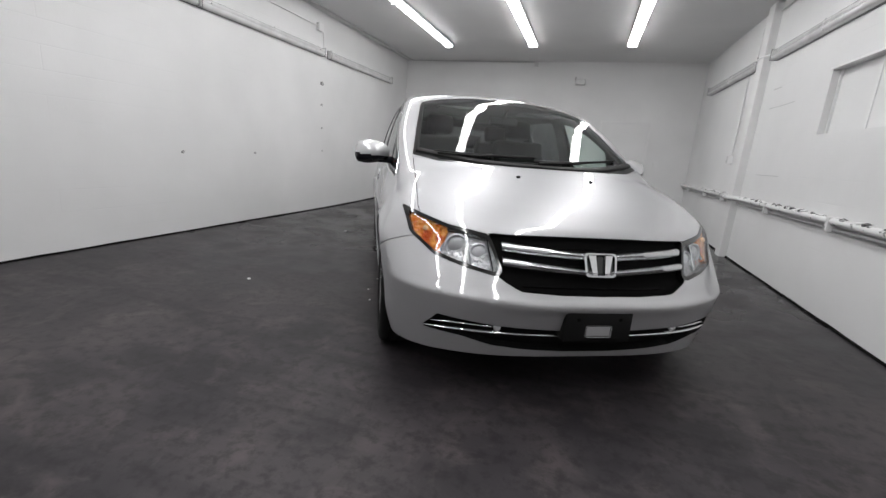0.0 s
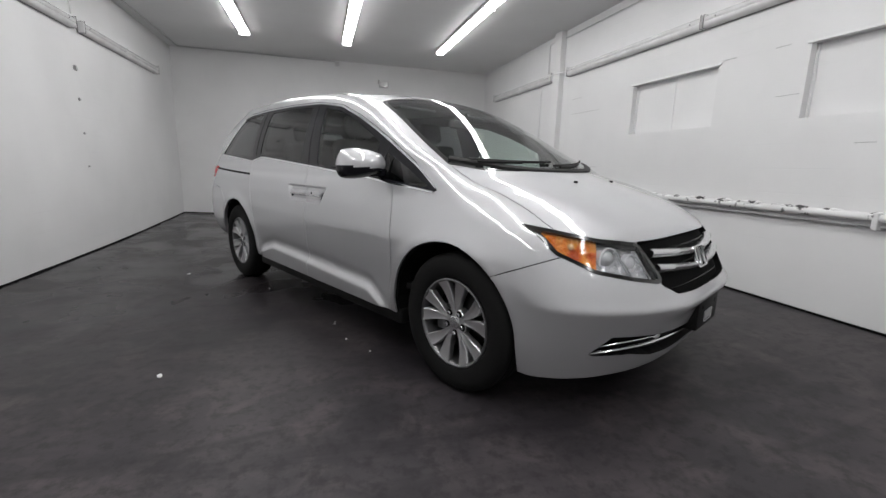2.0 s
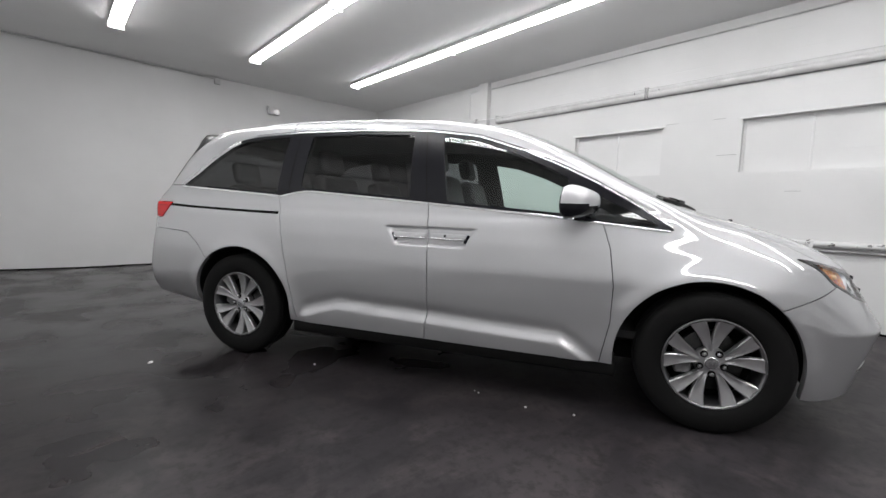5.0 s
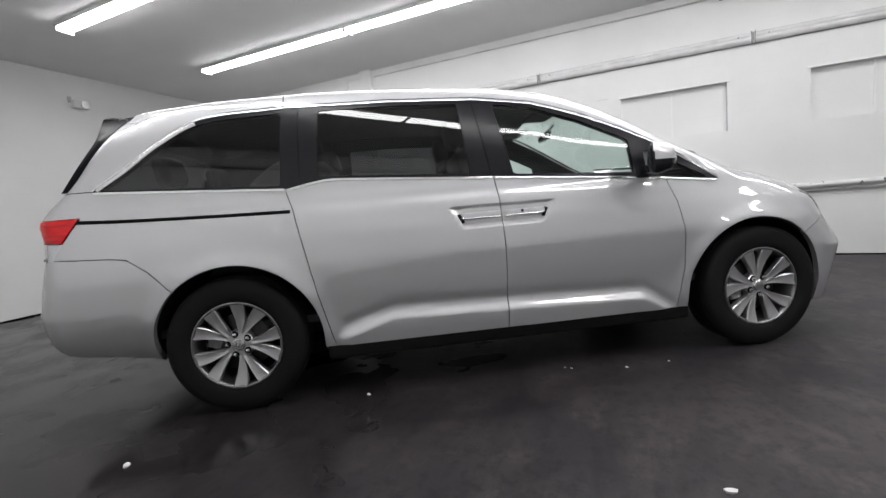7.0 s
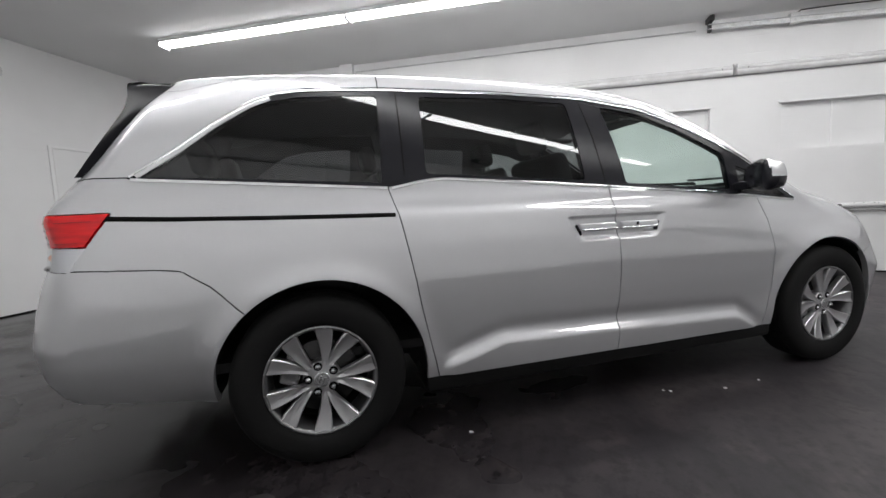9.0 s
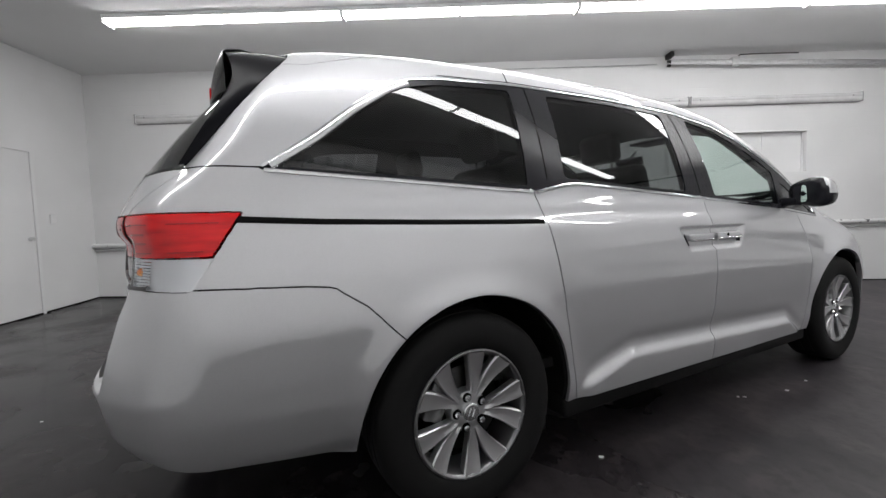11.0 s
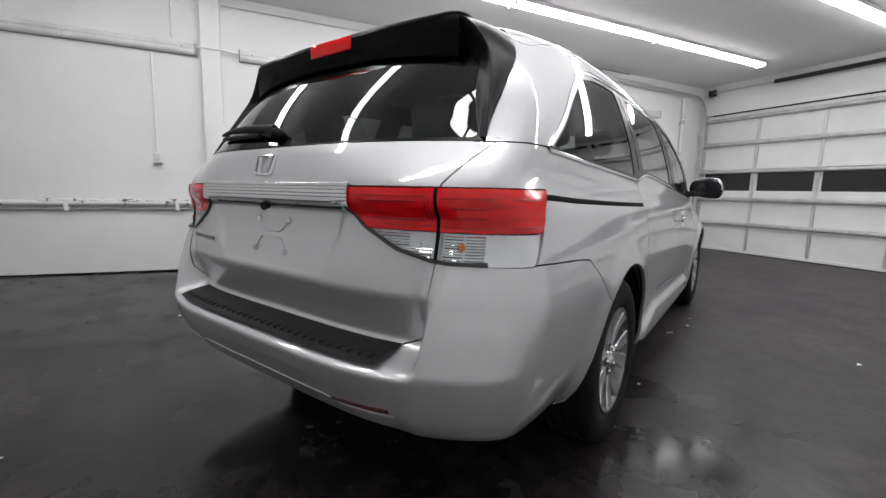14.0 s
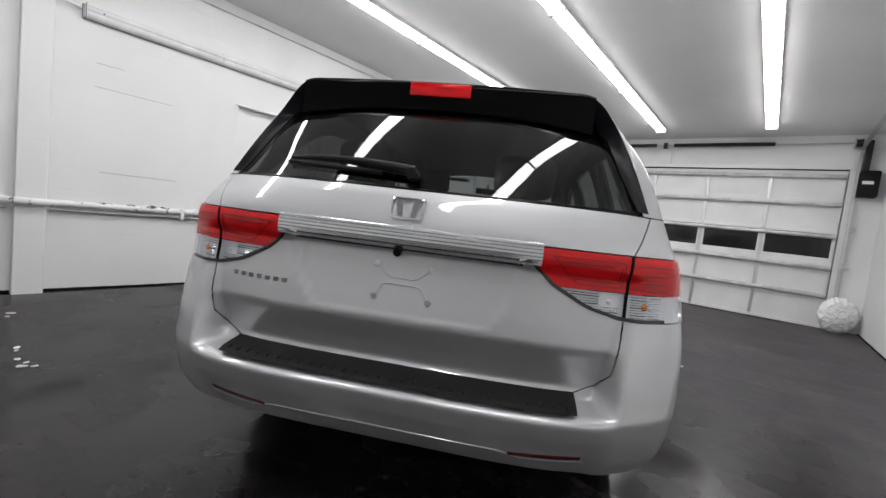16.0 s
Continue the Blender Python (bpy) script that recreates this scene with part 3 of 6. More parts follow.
def field(p):
    """Below 0 inside the van's outer skin, above 0 outside; p: rows of x, y, z."""
    a, y, z = np.abs(p[..., 0]), p[..., 1], p[..., 2]
    s = sstep(0.72, 1.05, z)
    w = side_w(z) - taper_low(y) * (1 - s) - taper_high(y) * s
    w = w + 0.09 * sstep(1.0, 2.1, y) * np.clip(z - 1.14, 0, 0.5) ** 2 - 0.088 * np.clip((y - 1.2) / 1.0, 0, 1.4) ** 4 * np.clip((z - 1.12) / 0.42, 0, 1.2) ** 5
    for cy, cz, r in ARCH.values():
        d = np.sqrt((y - cy) ** 2 + (z - cz) ** 2)
        w = w + 0.016 * np.exp(-(((d - r) / 0.06) ** 2)) * sstep(0.2, 0.4, z)
    # the rear bumper tucks under
    w = w - 0.050 * sstep(1.72, 2.0, y) * np.clip((0.54 - z) / 0.17, 0, 1.3) ** 2
    zc = crease(y)
    inside = sstep(-1.0, -0.85, y) * (1 - sstep(0.9, 1.0, y))
    w = w + inside * (0.021 * sstep(-0.004, 0.046, zc - z) - 0.010 * np.exp(-(((z - zc - 0.03) / 0.035) ** 2)))
    # shoulder line under the glass
    w = w - 0.006 * np.exp(-(((z - 1.06) / 0.03) ** 2)) * sstep(-0.9, -0.3, y) * (1 - sstep(1.8, 2.3, y))
    cup = sstep(0.858, 0.885, z) * (1 - sstep(0.968, 0.985, z))
    reach = 0.30 - 0.06 * (0.975 - z) / 0.1
    cup = cup * sstep(-reach + 0.03, -reach + 0.075, y) * (1 - sstep(reach - 0.015, reach + 0.03, y))
    w = w - 0.020 * cup
    t = top_c(y) - crown(y) * (a / 0.7) ** 2.4
    # raised edges of the bonnet, running to the windscreen pillars
    ridge = 0.62 + 0.08 * (y + 2.1) / 0.8
    t = t + 0.005 * np.exp(-(((a - ridge) / 0.07) ** 2)) * (1 - sstep(-1.55, -1.4, y))
    f = front_c(z) + front_k(z) * (a / 0.95) ** front_p(z)
    lip = np.exp(-(((z - 0.535) / 0.03) ** 2)) * (1 - sstep(0.3, 0.6, a))
    f = f - 0.012 * lip
    corner = sstep(0.655, 0.735, a - 0.12 * (z - 0.62))
    r = rear_c(z) * (1 - corner) + rear_b(z) * corner - rear_k(z) * (a / 0.9) ** rear_p(z)
    # number plate recess in the tailgate
    edge = 0.395 - 0.09 * ((1.03 - z) / 0.22) ** 2
    r = r - (0.002 + 0.026 * np.clip((z - 0.80) / 0.23, 0, 1)) * (1 - sstep(edge - 0.03, edge + 0.012, a)) * sstep(0.800, 0.812, z) * (1 - sstep(1.03, 1.05, z))
    g = smax(a - w, f - y, 0.10)
    g = smax(g, y - r, 0.055 - 0.03 * sstep(1.15, 1.3, z))
    kt = 0.042 + 0.06 * (1 - sstep(-1.6, -1.2, y))
    return smax(g, (z - t) * 0.92, kt)


def gradient(p):
    e = 0.003
    n = np.stack([field(p + e * np.eye(3)[i]) - field(p - e * np.eye(3)[i]) for i in range(3)], -1)
    return n / np.maximum(np.linalg.norm(n, axis=-1, keepdims=True), 1e-9)


def onto(p):
    """The skin point near p."""
    for _ in range(3):
        n = gradient(p)
        p = p - field(p)[..., None] * n
    return p


def side_point(y, z, lift=0.0):
    """The skin's point on the van's right-hand side at y and z."""
    y, z = np.asarray(y, float), np.asarray(z, float)
    a, b = np.full(y.shape, -0.3), np.full(y.shape, -1.25)
    for _ in range(30):
        c = (a + b) / 2
        out = field(np.stack([c, y, z], -1)) > 0
        a, b = np.where(out, a, c), np.where(out, c, b)
    p = np.stack([a, y, z], -1)
    return p + lift * gradient(p)


def end_point(x, z, front=False, lift=0.0):
    """The skin's point on the nose or tail at x and z."""
    x, z = np.asarray(x, float), np.asarray(z, float)
    a, b = np.full(x.shape, -1.2 if front else 1.5), np.full(x.shape, -2.8 if front else 3.1)
    for _ in range(30):
        c = (a + b) / 2
        out = field(np.stack([x, c, z], -1)) > 0
        a, b = np.where(out, a, c), np.where(out, c, b)
    p = np.stack([x, a, z], -1)
    return p + lift * gradient(p)


def top_point(x, y, lift=0.0):
    x, y = np.asarray(x, float), np.asarray(y, float)
    a, b = np.full(x.shape, 0.6), np.full(x.shape, 2.0)
    for _ in range(30):
        c = (a + b) / 2
        out = field(np.stack([x, y, c], -1)) > 0
        a, b = np.where(out, a, c), np.where(out, c, b)
    p = np.stack([x, y, a], -1)
    return p + lift * gradient(p)


# the skin of one half as a grid drawn outwards from a core
CORE_LO, CORE_HI = np.array([-0.62, -1.75, 0.5]), np.array([0.0, 2.0, 0.88])
OUT_LO, OUT_HI = np.array([-1.3, -3.0, -0.7]), np.array([0.0, 3.2, 2.1])


def samples(i, step_core, step_out):
    lo = np.linspace(OUT_LO[i], CORE_LO[i], max(2, int((CORE_LO[i] - OUT_LO[i]) / step_out) + 1)) if OUT_LO[i] < CORE_LO[i] else np.array([CORE_LO[i]])
    mid = np.linspace(CORE_LO[i], CORE_HI[i], int((CORE_HI[i] - CORE_LO[i]) / step_core) + 1)
    hi = np.linspace(CORE_HI[i], OUT_HI[i], max(2, int((OUT_HI[i] - CORE_HI[i]) / step_out) + 1)) if OUT_HI[i] > CORE_HI[i] else np.array([CORE_HI[i]])
    return np.unique(np.round(np.concatenate([lo, mid, hi]), 5))


XS, YS, ZS = samples(0, 0.024, 0.022), samples(1, 0.018, 0.026), samples(2, 0.012, 0.019)
index, outer, faces = {}, [], []


def vertex(x, y, z):
    key = (round(x, 5), round(y, 5), round(z, 5))
    if key not in index:
        index[key] = len(outer)
        outer.append(key)
    return index[key]


def sheet(us, vs, make, flip):
    ids = [[vertex(*make(u, v)) for v in vs] for u in us]
    for i in range(len(us) - 1):
        for j in range(len(vs) - 1):
            q = [ids[i][j], ids[i + 1][j], ids[i + 1][j + 1], ids[i][j + 1]]
            faces.append(q[::-1] if flip else q)


sheet(YS, ZS, lambda u, v: (OUT_LO[0], u, v), True)
sheet(XS, YS, lambda u, v: (u, v, OUT_HI[2]), False)
sheet(XS, ZS, lambda u, v: (u, OUT_LO[1], v), False)
sheet(XS, ZS, lambda u, v: (u, OUT_HI[1], v), True)
outer = np.array(outer)
core = np.clip(outer, CORE_LO, CORE_HI)
lo, hi = np.zeros(len(outer)), np.ones(len(outer))
for _ in range(34):
    mid = (lo + hi) / 2
    out = field(core + mid[:, None] * (outer - core)) > 0
    lo, hi = np.where(out, lo, mid), np.where(out, mid, hi)
verts = [tuple(p) for p in core + lo[:, None] * (outer - core)]
labels = ["body"] * len(faces)


def poly_distance(rows):
    """Signed distance to a closed outline in two coordinates: below 0 inside."""
    q = np.array(rows, float)

    def d(u, v):
        best, inside = np.full(u.shape, 1e9), np.zeros(u.shape, bool)
        for (x0, y0), (x1, y1) in zip(q, np.roll(q, -1, 0)):
            ex, ey = x1 - x0, y1 - y0
            t = np.clip(((u - x0) * ex + (v - y0) * ey) / (ex * ex + ey * ey), 0, 1)
            best = np.minimum(best, np.hypot(u - x0 - t * ex, v - y0 - t * ey))
            if y0 != y1:
                inside ^= ((y0 > v) != (y1 > v)) & (u < ex * (v - y0) / ey + x0)
        return np.where(inside, -best, best)

    return d


def rounded(rows, r=0.03, n=4):
    """An outline with its corners rounded."""
    out, q = [], [Vector(p) for p in rows]
    for i, p in enumerate(q):
        a, b = q[i - 1] - p, q[(i + 1) % len(q)] - p
        ra = min(r, a.length * 0.45, b.length * 0.45)
        p0, p1 = p + a.normalized() * ra, p + b.normalized() * ra
        for k in range(n + 1):
            t = k / n
            out.append(tuple((1 - t) ** 2 * p0 + 2 * t * (1 - t) * p + t * t * p1))
    return out


def cut(value, inside, only=None, where=None):
    """Cuts the skin along value(p) = 0; faces of the given labels below 0 take the label inside (None: are taken away)."""
    global faces, labels
    p = np.array(verts)
    val = value(p)
    val = np.where(np.abs(val) < 0.0012, 0.0, val)
    if where is not None:
        val = np.where(where(p), val, np.abs(val) + 1.0)
    val = list(val)
    made, out_f, out_l = {}, [], []

    def crossing(i, j):
        key = (min(i, j), max(i, j))
        if key not in made:
            t = val[i] / (val[i] - val[j])
            q = np.array(verts[i]) * (1 - t) + np.array(verts[j]) * t
            made[key] = len(verts)
            verts.append(tuple(q))
            val.append(0.0)
        return made[key]

    for f, lab in zip(faces, labels):
        if only is not None and lab not in only:
            out_f.append(f)
            out_l.append(lab)
            continue
        vs = [val[i] for i in f]
        lo_v, hi_v = min(vs), max(vs)
        if hi_v <= 0:
            if inside:
                out_f.append(f)
                out_l.append(inside)
        elif lo_v >= 0:
            out_f.append(f)
            out_l.append(lab)
        else:
            neg, pos = [], []
            for k, i in enumerate(f):
                j = f[(k + 1) % len(f)]
                if val[i] <= 0:
                    neg.append(i)
                if val[i] >= 0:
                    pos.append(i)
                if val[i] * val[j] < 0:
                    c = crossing(i, j)
                    neg.append(c)
                    pos.append(c)
            for some, name in ((neg, inside), (pos, lab)):
                if len(some) > 2 and name:
                    out_f.append(some)
                    out_l.append(name)
    faces, labels = out_f, out_l


SIDE = lambda d: (lambda p: d(p[:, 1], p[:, 2]))
ENDS = lambda d: (lambda p: d(-p[:, 0], p[:, 2]))
TOP = lambda d: (lambda p: d(-p[:, 0], p[:, 1]))

# wheel openings and the lower edge
for cy, cz, r in ARCH.values():
    cut(lambda p: np.hypot(p[:, 1] - cy, np.minimum(p[:, 2] - cz, 0) * 0.35 + np.maximum(p[:, 2] - cz, 0)) - r, None, where=lambda p: p[:, 0] < -0.45)
bottom = smooth_table([(-2.6, 0.266), (-2.36, 0.260), (-2.29, 0.257), (-2.21, 0.247), (-2.14, 0.236), (-2.06, 0.229), (-1.94, 0.220), (-1.88, 0.225), (-1.8, 0.24), (-1.75, 0.285), (-1.0, 0.288), (1.0, 0.295), (1.7, 0.30), (1.95, 0.312), (2.2, 0.355), (2.45, 0.388), (2.8, 0.388)], 0.01)
cut(lambda p: p[:, 2] - bottom(p[:, 1]), None)

# glass of the side
DLO = [(2.147, 1.215), (1.983, 1.322), (1.844, 1.432), (1.709, 1.524), (1.62, 1.56), (1.5, 1.580), (1.15, 1.598), (0.63, 1.600), (0.12, 1.582), (-0.22, 1.535), (-0.49, 1.444),
       (-0.70, 1.355), (-0.889, 1.265), (-1.103, 1.145), (-1.27, 1.040), (-1.30, 1.016), (-1.26, 1.012), (-0.96, 1.046), (-0.697, 1.073), (0.043, 1.130), (0.637, 1.173), (0.93, 1.190), (1.0, 1.186), (1.16, 1.155), (1.7, 1.190)]
QUARTER = rounded([(2.095, 1.222), (1.983, 1.300), (1.844, 1.412), (1.709, 1.502), (1.644, 1.530), (1.519, 1.556), (1.365, 1.566), (1.178, 1.574), (1.195, 1.172), (1.721, 1.204)], 0.012)
SLIDING = rounded([(0.985, 1.572), (0.616, 1.578), (0.212, 1.562), (0.185, 1.158), (0.6, 1.184), (0.998, 1.208)], 0.02)
FRONTWIN = rounded([(0.012, 1.548), (-0.21, 1.512), (-0.469, 1.422), (-0.633, 1.345), (-0.755, 1.285), (-0.768, 1.086), (-0.058, 1.138)], 0.02)
TRIANGLE = rounded([(-0.835, 1.222), (-0.90, 1.20), (-1.225, 1.038), (-1.18, 1.034), (-0.85, 1.070)], 0.012)
on_side = lambda p: (p[:, 0] < -0.55) & (p[:, 1] > -1.5)
cut(SIDE(poly_distance(DLO)), "pillar_trim", ["body"], on_side)
cut(SIDE(poly_distance(QUARTER)), "quarter_window", ["pillar_trim"], on_side)
cut(SIDE(poly_distance(SLIDING)), "sliding_window", ["pillar_trim"], on_side)
cut(SIDE(poly_distance(FRONTWIN)), "door_window", ["pillar_trim"], on_side)
cut(SIDE(poly_distance(TRIANGLE)), "vent_window", ["pillar_trim"], on_side)

# windscreen, with its black border, and rear window
SCREEN = [(-0.2, -1.522), (0.2, -1.515), (0.45, -1.48), (0.65, -1.405), (0.795, -1.275), (0.78, -1.18), (0.74, -0.9), (0.685, -0.56), (0.665, -0.50), (0.55, -0.475), (0.2, -0.455), (-0.2, -0.45)]
cut(TOP(poly_distance(SCREEN)), "screen_border", ["body"], lambda p: (p[:, 1] < 0) & (p[:, 2] > 1.0))
screen_in = poly_distance(SCREEN)
cut(lambda p: screen_in(-p[:, 0], p[:, 1]) + 0.028, "windscreen", ["screen_border"])
DBLACK = [(2.340, 1.222), (2.187, 1.42), (2.02, 1.62), (2.01, 1.645), (2.7, 1.645), (2.7, 1.222)]
cut(SIDE(poly_distance(DBLACK)), "tail_trim", ["body"])
REARWIN = rounded([(-0.3, 1.226), (0.5, 1.229), (0.752, 1.234), (0.695, 1.355), (0.643, 1.505), (0.60, 1.545), (0.3, 1.575), (-0.3, 1.58)], 0.02)
cut(ENDS(poly_distance(REARWIN)), "rear_window", ["tail_trim"], lambda p: p[:, 1] > 1.9)


def tail_lamp(p):
    a, y, z = -p[:, 0], p[:, 1], p[:, 2]
    l1 = (2.205 + (1.08 - z) * (0.118 / 0.18)) - y
    return np.maximum.reduce([z - 1.090, l1 * 0.8, lamp_face(a, z)])


lamp_face = poly_distance([(0.42, 1.2), (0.42, 1.09), (0.402, 1.05), (0.48, 0.975), (0.60, 0.913), (0.70, 0.886), (1.3, 0.880), (1.3, 1.2)])
cut(tail_lamp, "tail_lamp", ["body"], lambda p: p[:, 1] > 2.0)
cut(lambda p: p[:, 2] - 0.968, "reverse_lens", ["tail_lamp"])
for name in ("tail_lamp", "reverse_lens"):
    cut(lambda p: -p[:, 0] - 0.718, "gate_" + name, [name])

# nose: headlamp, grille opening, lower intake
HEADLAMP = rounded([(0.890, 0.907), (0.873, 0.85), (0.858, 0.79), (0.75, 0.713), (0.62, 0.682), (0.478, 0.658), (0.455, 0.68), (0.505, 0.828), (0.60, 0.842), (0.68, 0.850), (0.78, 0.876)], 0.015)
on_nose = lambda p: p[:, 1] < -1.75
cut(ENDS(poly_distance(HEADLAMP)), "headlamp_rim", ["body"], on_nose)
head_in = poly_distance(HEADLAMP)
cut(lambda p: head_in(-p[:, 0], p[:, 2]) + 0.015, "headlamp", ["headlamp_rim"], on_nose)
cut(lambda p: 0.731 - 0.443 * (p[:, 2] - 0.741) + p[:, 0], "headlamp_outer", ["headlamp"], on_nose)
GRILLE = [(-0.2, 0.842), (0.2, 0.841), (0.363, 0.837), (0.515, 0.834), (0.464, 0.70), (0.474, 0.655), (0.38, 0.607), (0.178, 0.598), (-0.2, 0.595)]
cut(ENDS(poly_distance(GRILLE)), "grille_opening", ["body"], on_nose)
INTAKE = [(-0.2, 0.412), (0.14, 0.414), (0.442, 0.428), (0.60, 0.440), (0.728, 0.446), (0.787, 0.363), (0.775, 0.356), (0.612, 0.351), (0.471, 0.318), (0.3, 0.302), (0.1, 0.292), (-0.2, 0.292)]
cut(ENDS(poly_distance(INTAKE)), "lower_intake", ["body"], on_nose)

# panels: doors, bonnet, tailgate, bumpers, roof
FRONT_GAP = [(-0.935, 1.10), (-0.946, 1.046), (-0.99, 0.91), (-1.015, 0.715), (-1.01, 0.517), (-0.978, 0.351), (-0.955, 0.2)]
B_GAP = [(0.13, 1.62), (0.057, 1.131), (0.036, 0.95), (0.031, 0.682), (0.036, 0.421), (0.048, 0.2)]
C_GAP = [(1.165, 1.62), (1.168, 1.14), (1.135, 1.031), (1.093, 0.812), (1.054, 0.588), (0.97, 0.2)]
on_flank = lambda p: (p[:, 0] < -0.6) & (p[:, 1] > -1.45) & (p[:, 1] < 1.6) & (p[:, 2] < 1.62)
cut(SIDE(poly_distance(FRONT_GAP + B_GAP[::-1])), "front_door", ["body"], lambda p: on_flank(p) & (p[:, 2] < 1.25))
cut(SIDE(poly_distance(B_GAP + C_GAP[::-1])), "sliding_door", ["body"], lambda p: on_flank(p) & (p[:, 2] < 1.25))
cut(SIDE(poly_distance([(1.64, 0.2), (1.70, 0.62), (1.785, 0.70), (1.87, 0.79), (1.97, 0.862), (2.05, 0.872), (2.3, 0.886), (2.43, 0.888), (2.9, 0.888), (2.9, 0.2)])), "rear_bumper", ["body"])
GATE = [(-0.3, 1.222), (0.80, 1.222), (0.718, 1.08), (0.718, 0.885), (0.712, 0.80), (0.70, 0.71), (0.665, 0.655), (0.60, 0.628), (-0.3, 0.612)]
cut(ENDS(poly_distance(GATE)), "tailgate", ["body", "rear_bumper"], lambda p: (p[:, 1] > 2.3) & (p[:, 2] > 0.58))
HOOD = [(-0.3, -2.5), (0.30, -2.5), (0.5, -2.42), (0.72, -2.15), (0.80, -2.02), (0.815, -1.9), (0.80, -1.55), (0.795, -1.30), (0.65, -1.405), (0.45, -1.48), (0.2, -1.515), (-0.3, -1.525)]
hood_d = poly_distance(HOOD)
cut(lambda p: np.maximum(hood_d(-p[:, 0], p[:, 1]), 0.8425 - 0.010 * np.minimum(np.abs(p[:, 0]) / 0.5, 1.0) ** 2 - p[:, 2]), "bonnet", ["body"], lambda p: p[:, 1] < -1.2)
cut(lambda p: np.maximum(p[:, 2] - 0.77 + 0.44 * (p[:, 1] + 2.0), p[:, 2] - 0.87), "front_bumper", ["body"], lambda p: p[:, 1] < -1.4)
cut(lambda p: np.maximum(-0.4 - p[:, 2] + 1.99 - 0.0 * p[:, 1], np.maximum(-p[:, 1] - 0.5, p[:, 1] - 2.1)), "roof_panel", ["body"], lambda p: p[:, 0] > -0.72)

# edges along the door crease, so that it stays crisp
for drop in (0.0, 0.028):
    for lab in ("body", "front_door", "sliding_door"):
        cut(lambda p: p[:, 2] - crease(p[:, 1]) + drop, lab, [lab], lambda p: (p[:, 0] < -0.8) & (np.abs(p[:, 1]) < 1.05) & (p[:, 2] < 0.7))

verts_np = onto(np.array(verts))
normals_np = gradient(verts_np)
# corner points of each opening's rim stay where the cuts put them along the skin

van = thing("minivan", "silver metallic minivan parked askew on the garage floor", "minivan")


def skin(name, mat, parent, pick, shift=0.0, flange=0.0, gap=0.0, mirror=True, both=True, label="", only_side=None):
    """The part of the skin with the given labels as one mesh: mirrored to both halves (both) or on one side (only_side -1 or 1)."""
    ids = [k for k, lab in enumerate(labels) if lab in pick]
    used = sorted({i for k in ids for i in faces[k]})
    at = {i: n for n, i in enumerate(used)}
    p, nrm = verts_np[used].copy(), normals_np[used]
    fs = [[at[i] for i in faces[k]] for k in ids]
    count = {}
    for f in fs:
        for i, j in zip(f, f[1:] + f[:1]):
            count.setdefault((min(i, j), max(i, j)), []).append((i, j))
    rim = [v[0] for v in count.values() if len(v) == 1]
    rim = [(i, j) for i, j in rim if not (abs(p[i, 0]) < 1e-4 and abs(p[j, 0]) < 1e-4)]
    if gap:
        push, hits = np.zeros_like(p), np.zeros(len(p))
        for i, j in rim:
            inward = np.cross((nrm[i] + nrm[j]) / 2, p[j] - p[i])
            length = np.linalg.norm(inward)
            if length > 1e-7:
                push[[i, j]] += inward / length
                hits[[i, j]] += 1
        norm = np.linalg.norm(push, axis=1, keepdims=True)
        p = p + np.where(norm > 0.3, gap * push / np.maximum(norm, 1e-6), 0)
    p = p + shift * nrm
    if flange:
        edge = sorted({i for e in rim for i in e})
        low = {i: len(p) + n for n, i in enumerate(edge)}
        p = np.concatenate([p, p[edge] - flange * nrm[edge]])
        nrm = np.concatenate([nrm, nrm[edge]])
        fs = fs + [[j, i, low[i], low[j]] for i, j in rim]
    n_skin = len(ids)
    sides = [only_side] if only_side else ([-1, 1] if both else [-1])
    pts, nor, polys, hard = [], [], [], []
    for s in sides:
        k = len(pts)
        flip = np.array([1 if s < 0 else -1, 1, 1])
        pts += [tuple(v) for v in p * flip]
        nor += [tuple(v) for v in nrm * flip]
        for n, f in enumerate(fs):
            g = [i + k for i in f]
            polys.append(g if s < 0 else g[::-1])
            hard.append(n >= n_skin)
    me = bpy.data.meshes.new(name)
    me.from_pydata(pts, [], polys)
    me.materials.append(mat)
    me.polygons.foreach_set("use_smooth", [True] * len(polys))
    corner = []
    for poly in me.polygons:
        flat = hard[poly.index]
        corner += [tuple(poly.normal) if flat else nor[i] for i in poly.vertices]
    me.normals_split_custom_set(corner)
    me.validate()
    ob = new(name, me)
    ob.parent = parent
    if label:
        tagged(ob, label)
    return ob


GAP, FLANGE = 0.0024, 0.014
skin("body_shell", MAT["paint"], van, ["body"], flange=FLANGE, gap=GAP)
skin("roof_panel", MAT["paint"], van, ["roof_panel"])
skin("bonnet", MAT["paint"], van, ["bonnet"], flange=FLANGE, gap=GAP)
skin("front_bumper", MAT["paint"], van, ["front_bumper"], flange=0.03, gap=GAP)
skin("rear_bumper", MAT["paint"], van, ["rear_bumper"], flange=0.03, gap=GAP)
tailgate = skin("tailgate", MAT["paint"], van, ["tailgate"], flange=FLANGE, gap=GAP)
front_doors = [skin("front_door", MAT["paint"], van, ["front_door"], flange=FLANGE, gap=GAP, only_side=s) for s in (-1, 1)]
sliding_doors = [skin("sliding_door", MAT["paint"], van, ["sliding_door"], flange=FLANGE, gap=GAP, only_side=s) for s in (-1, 1)]
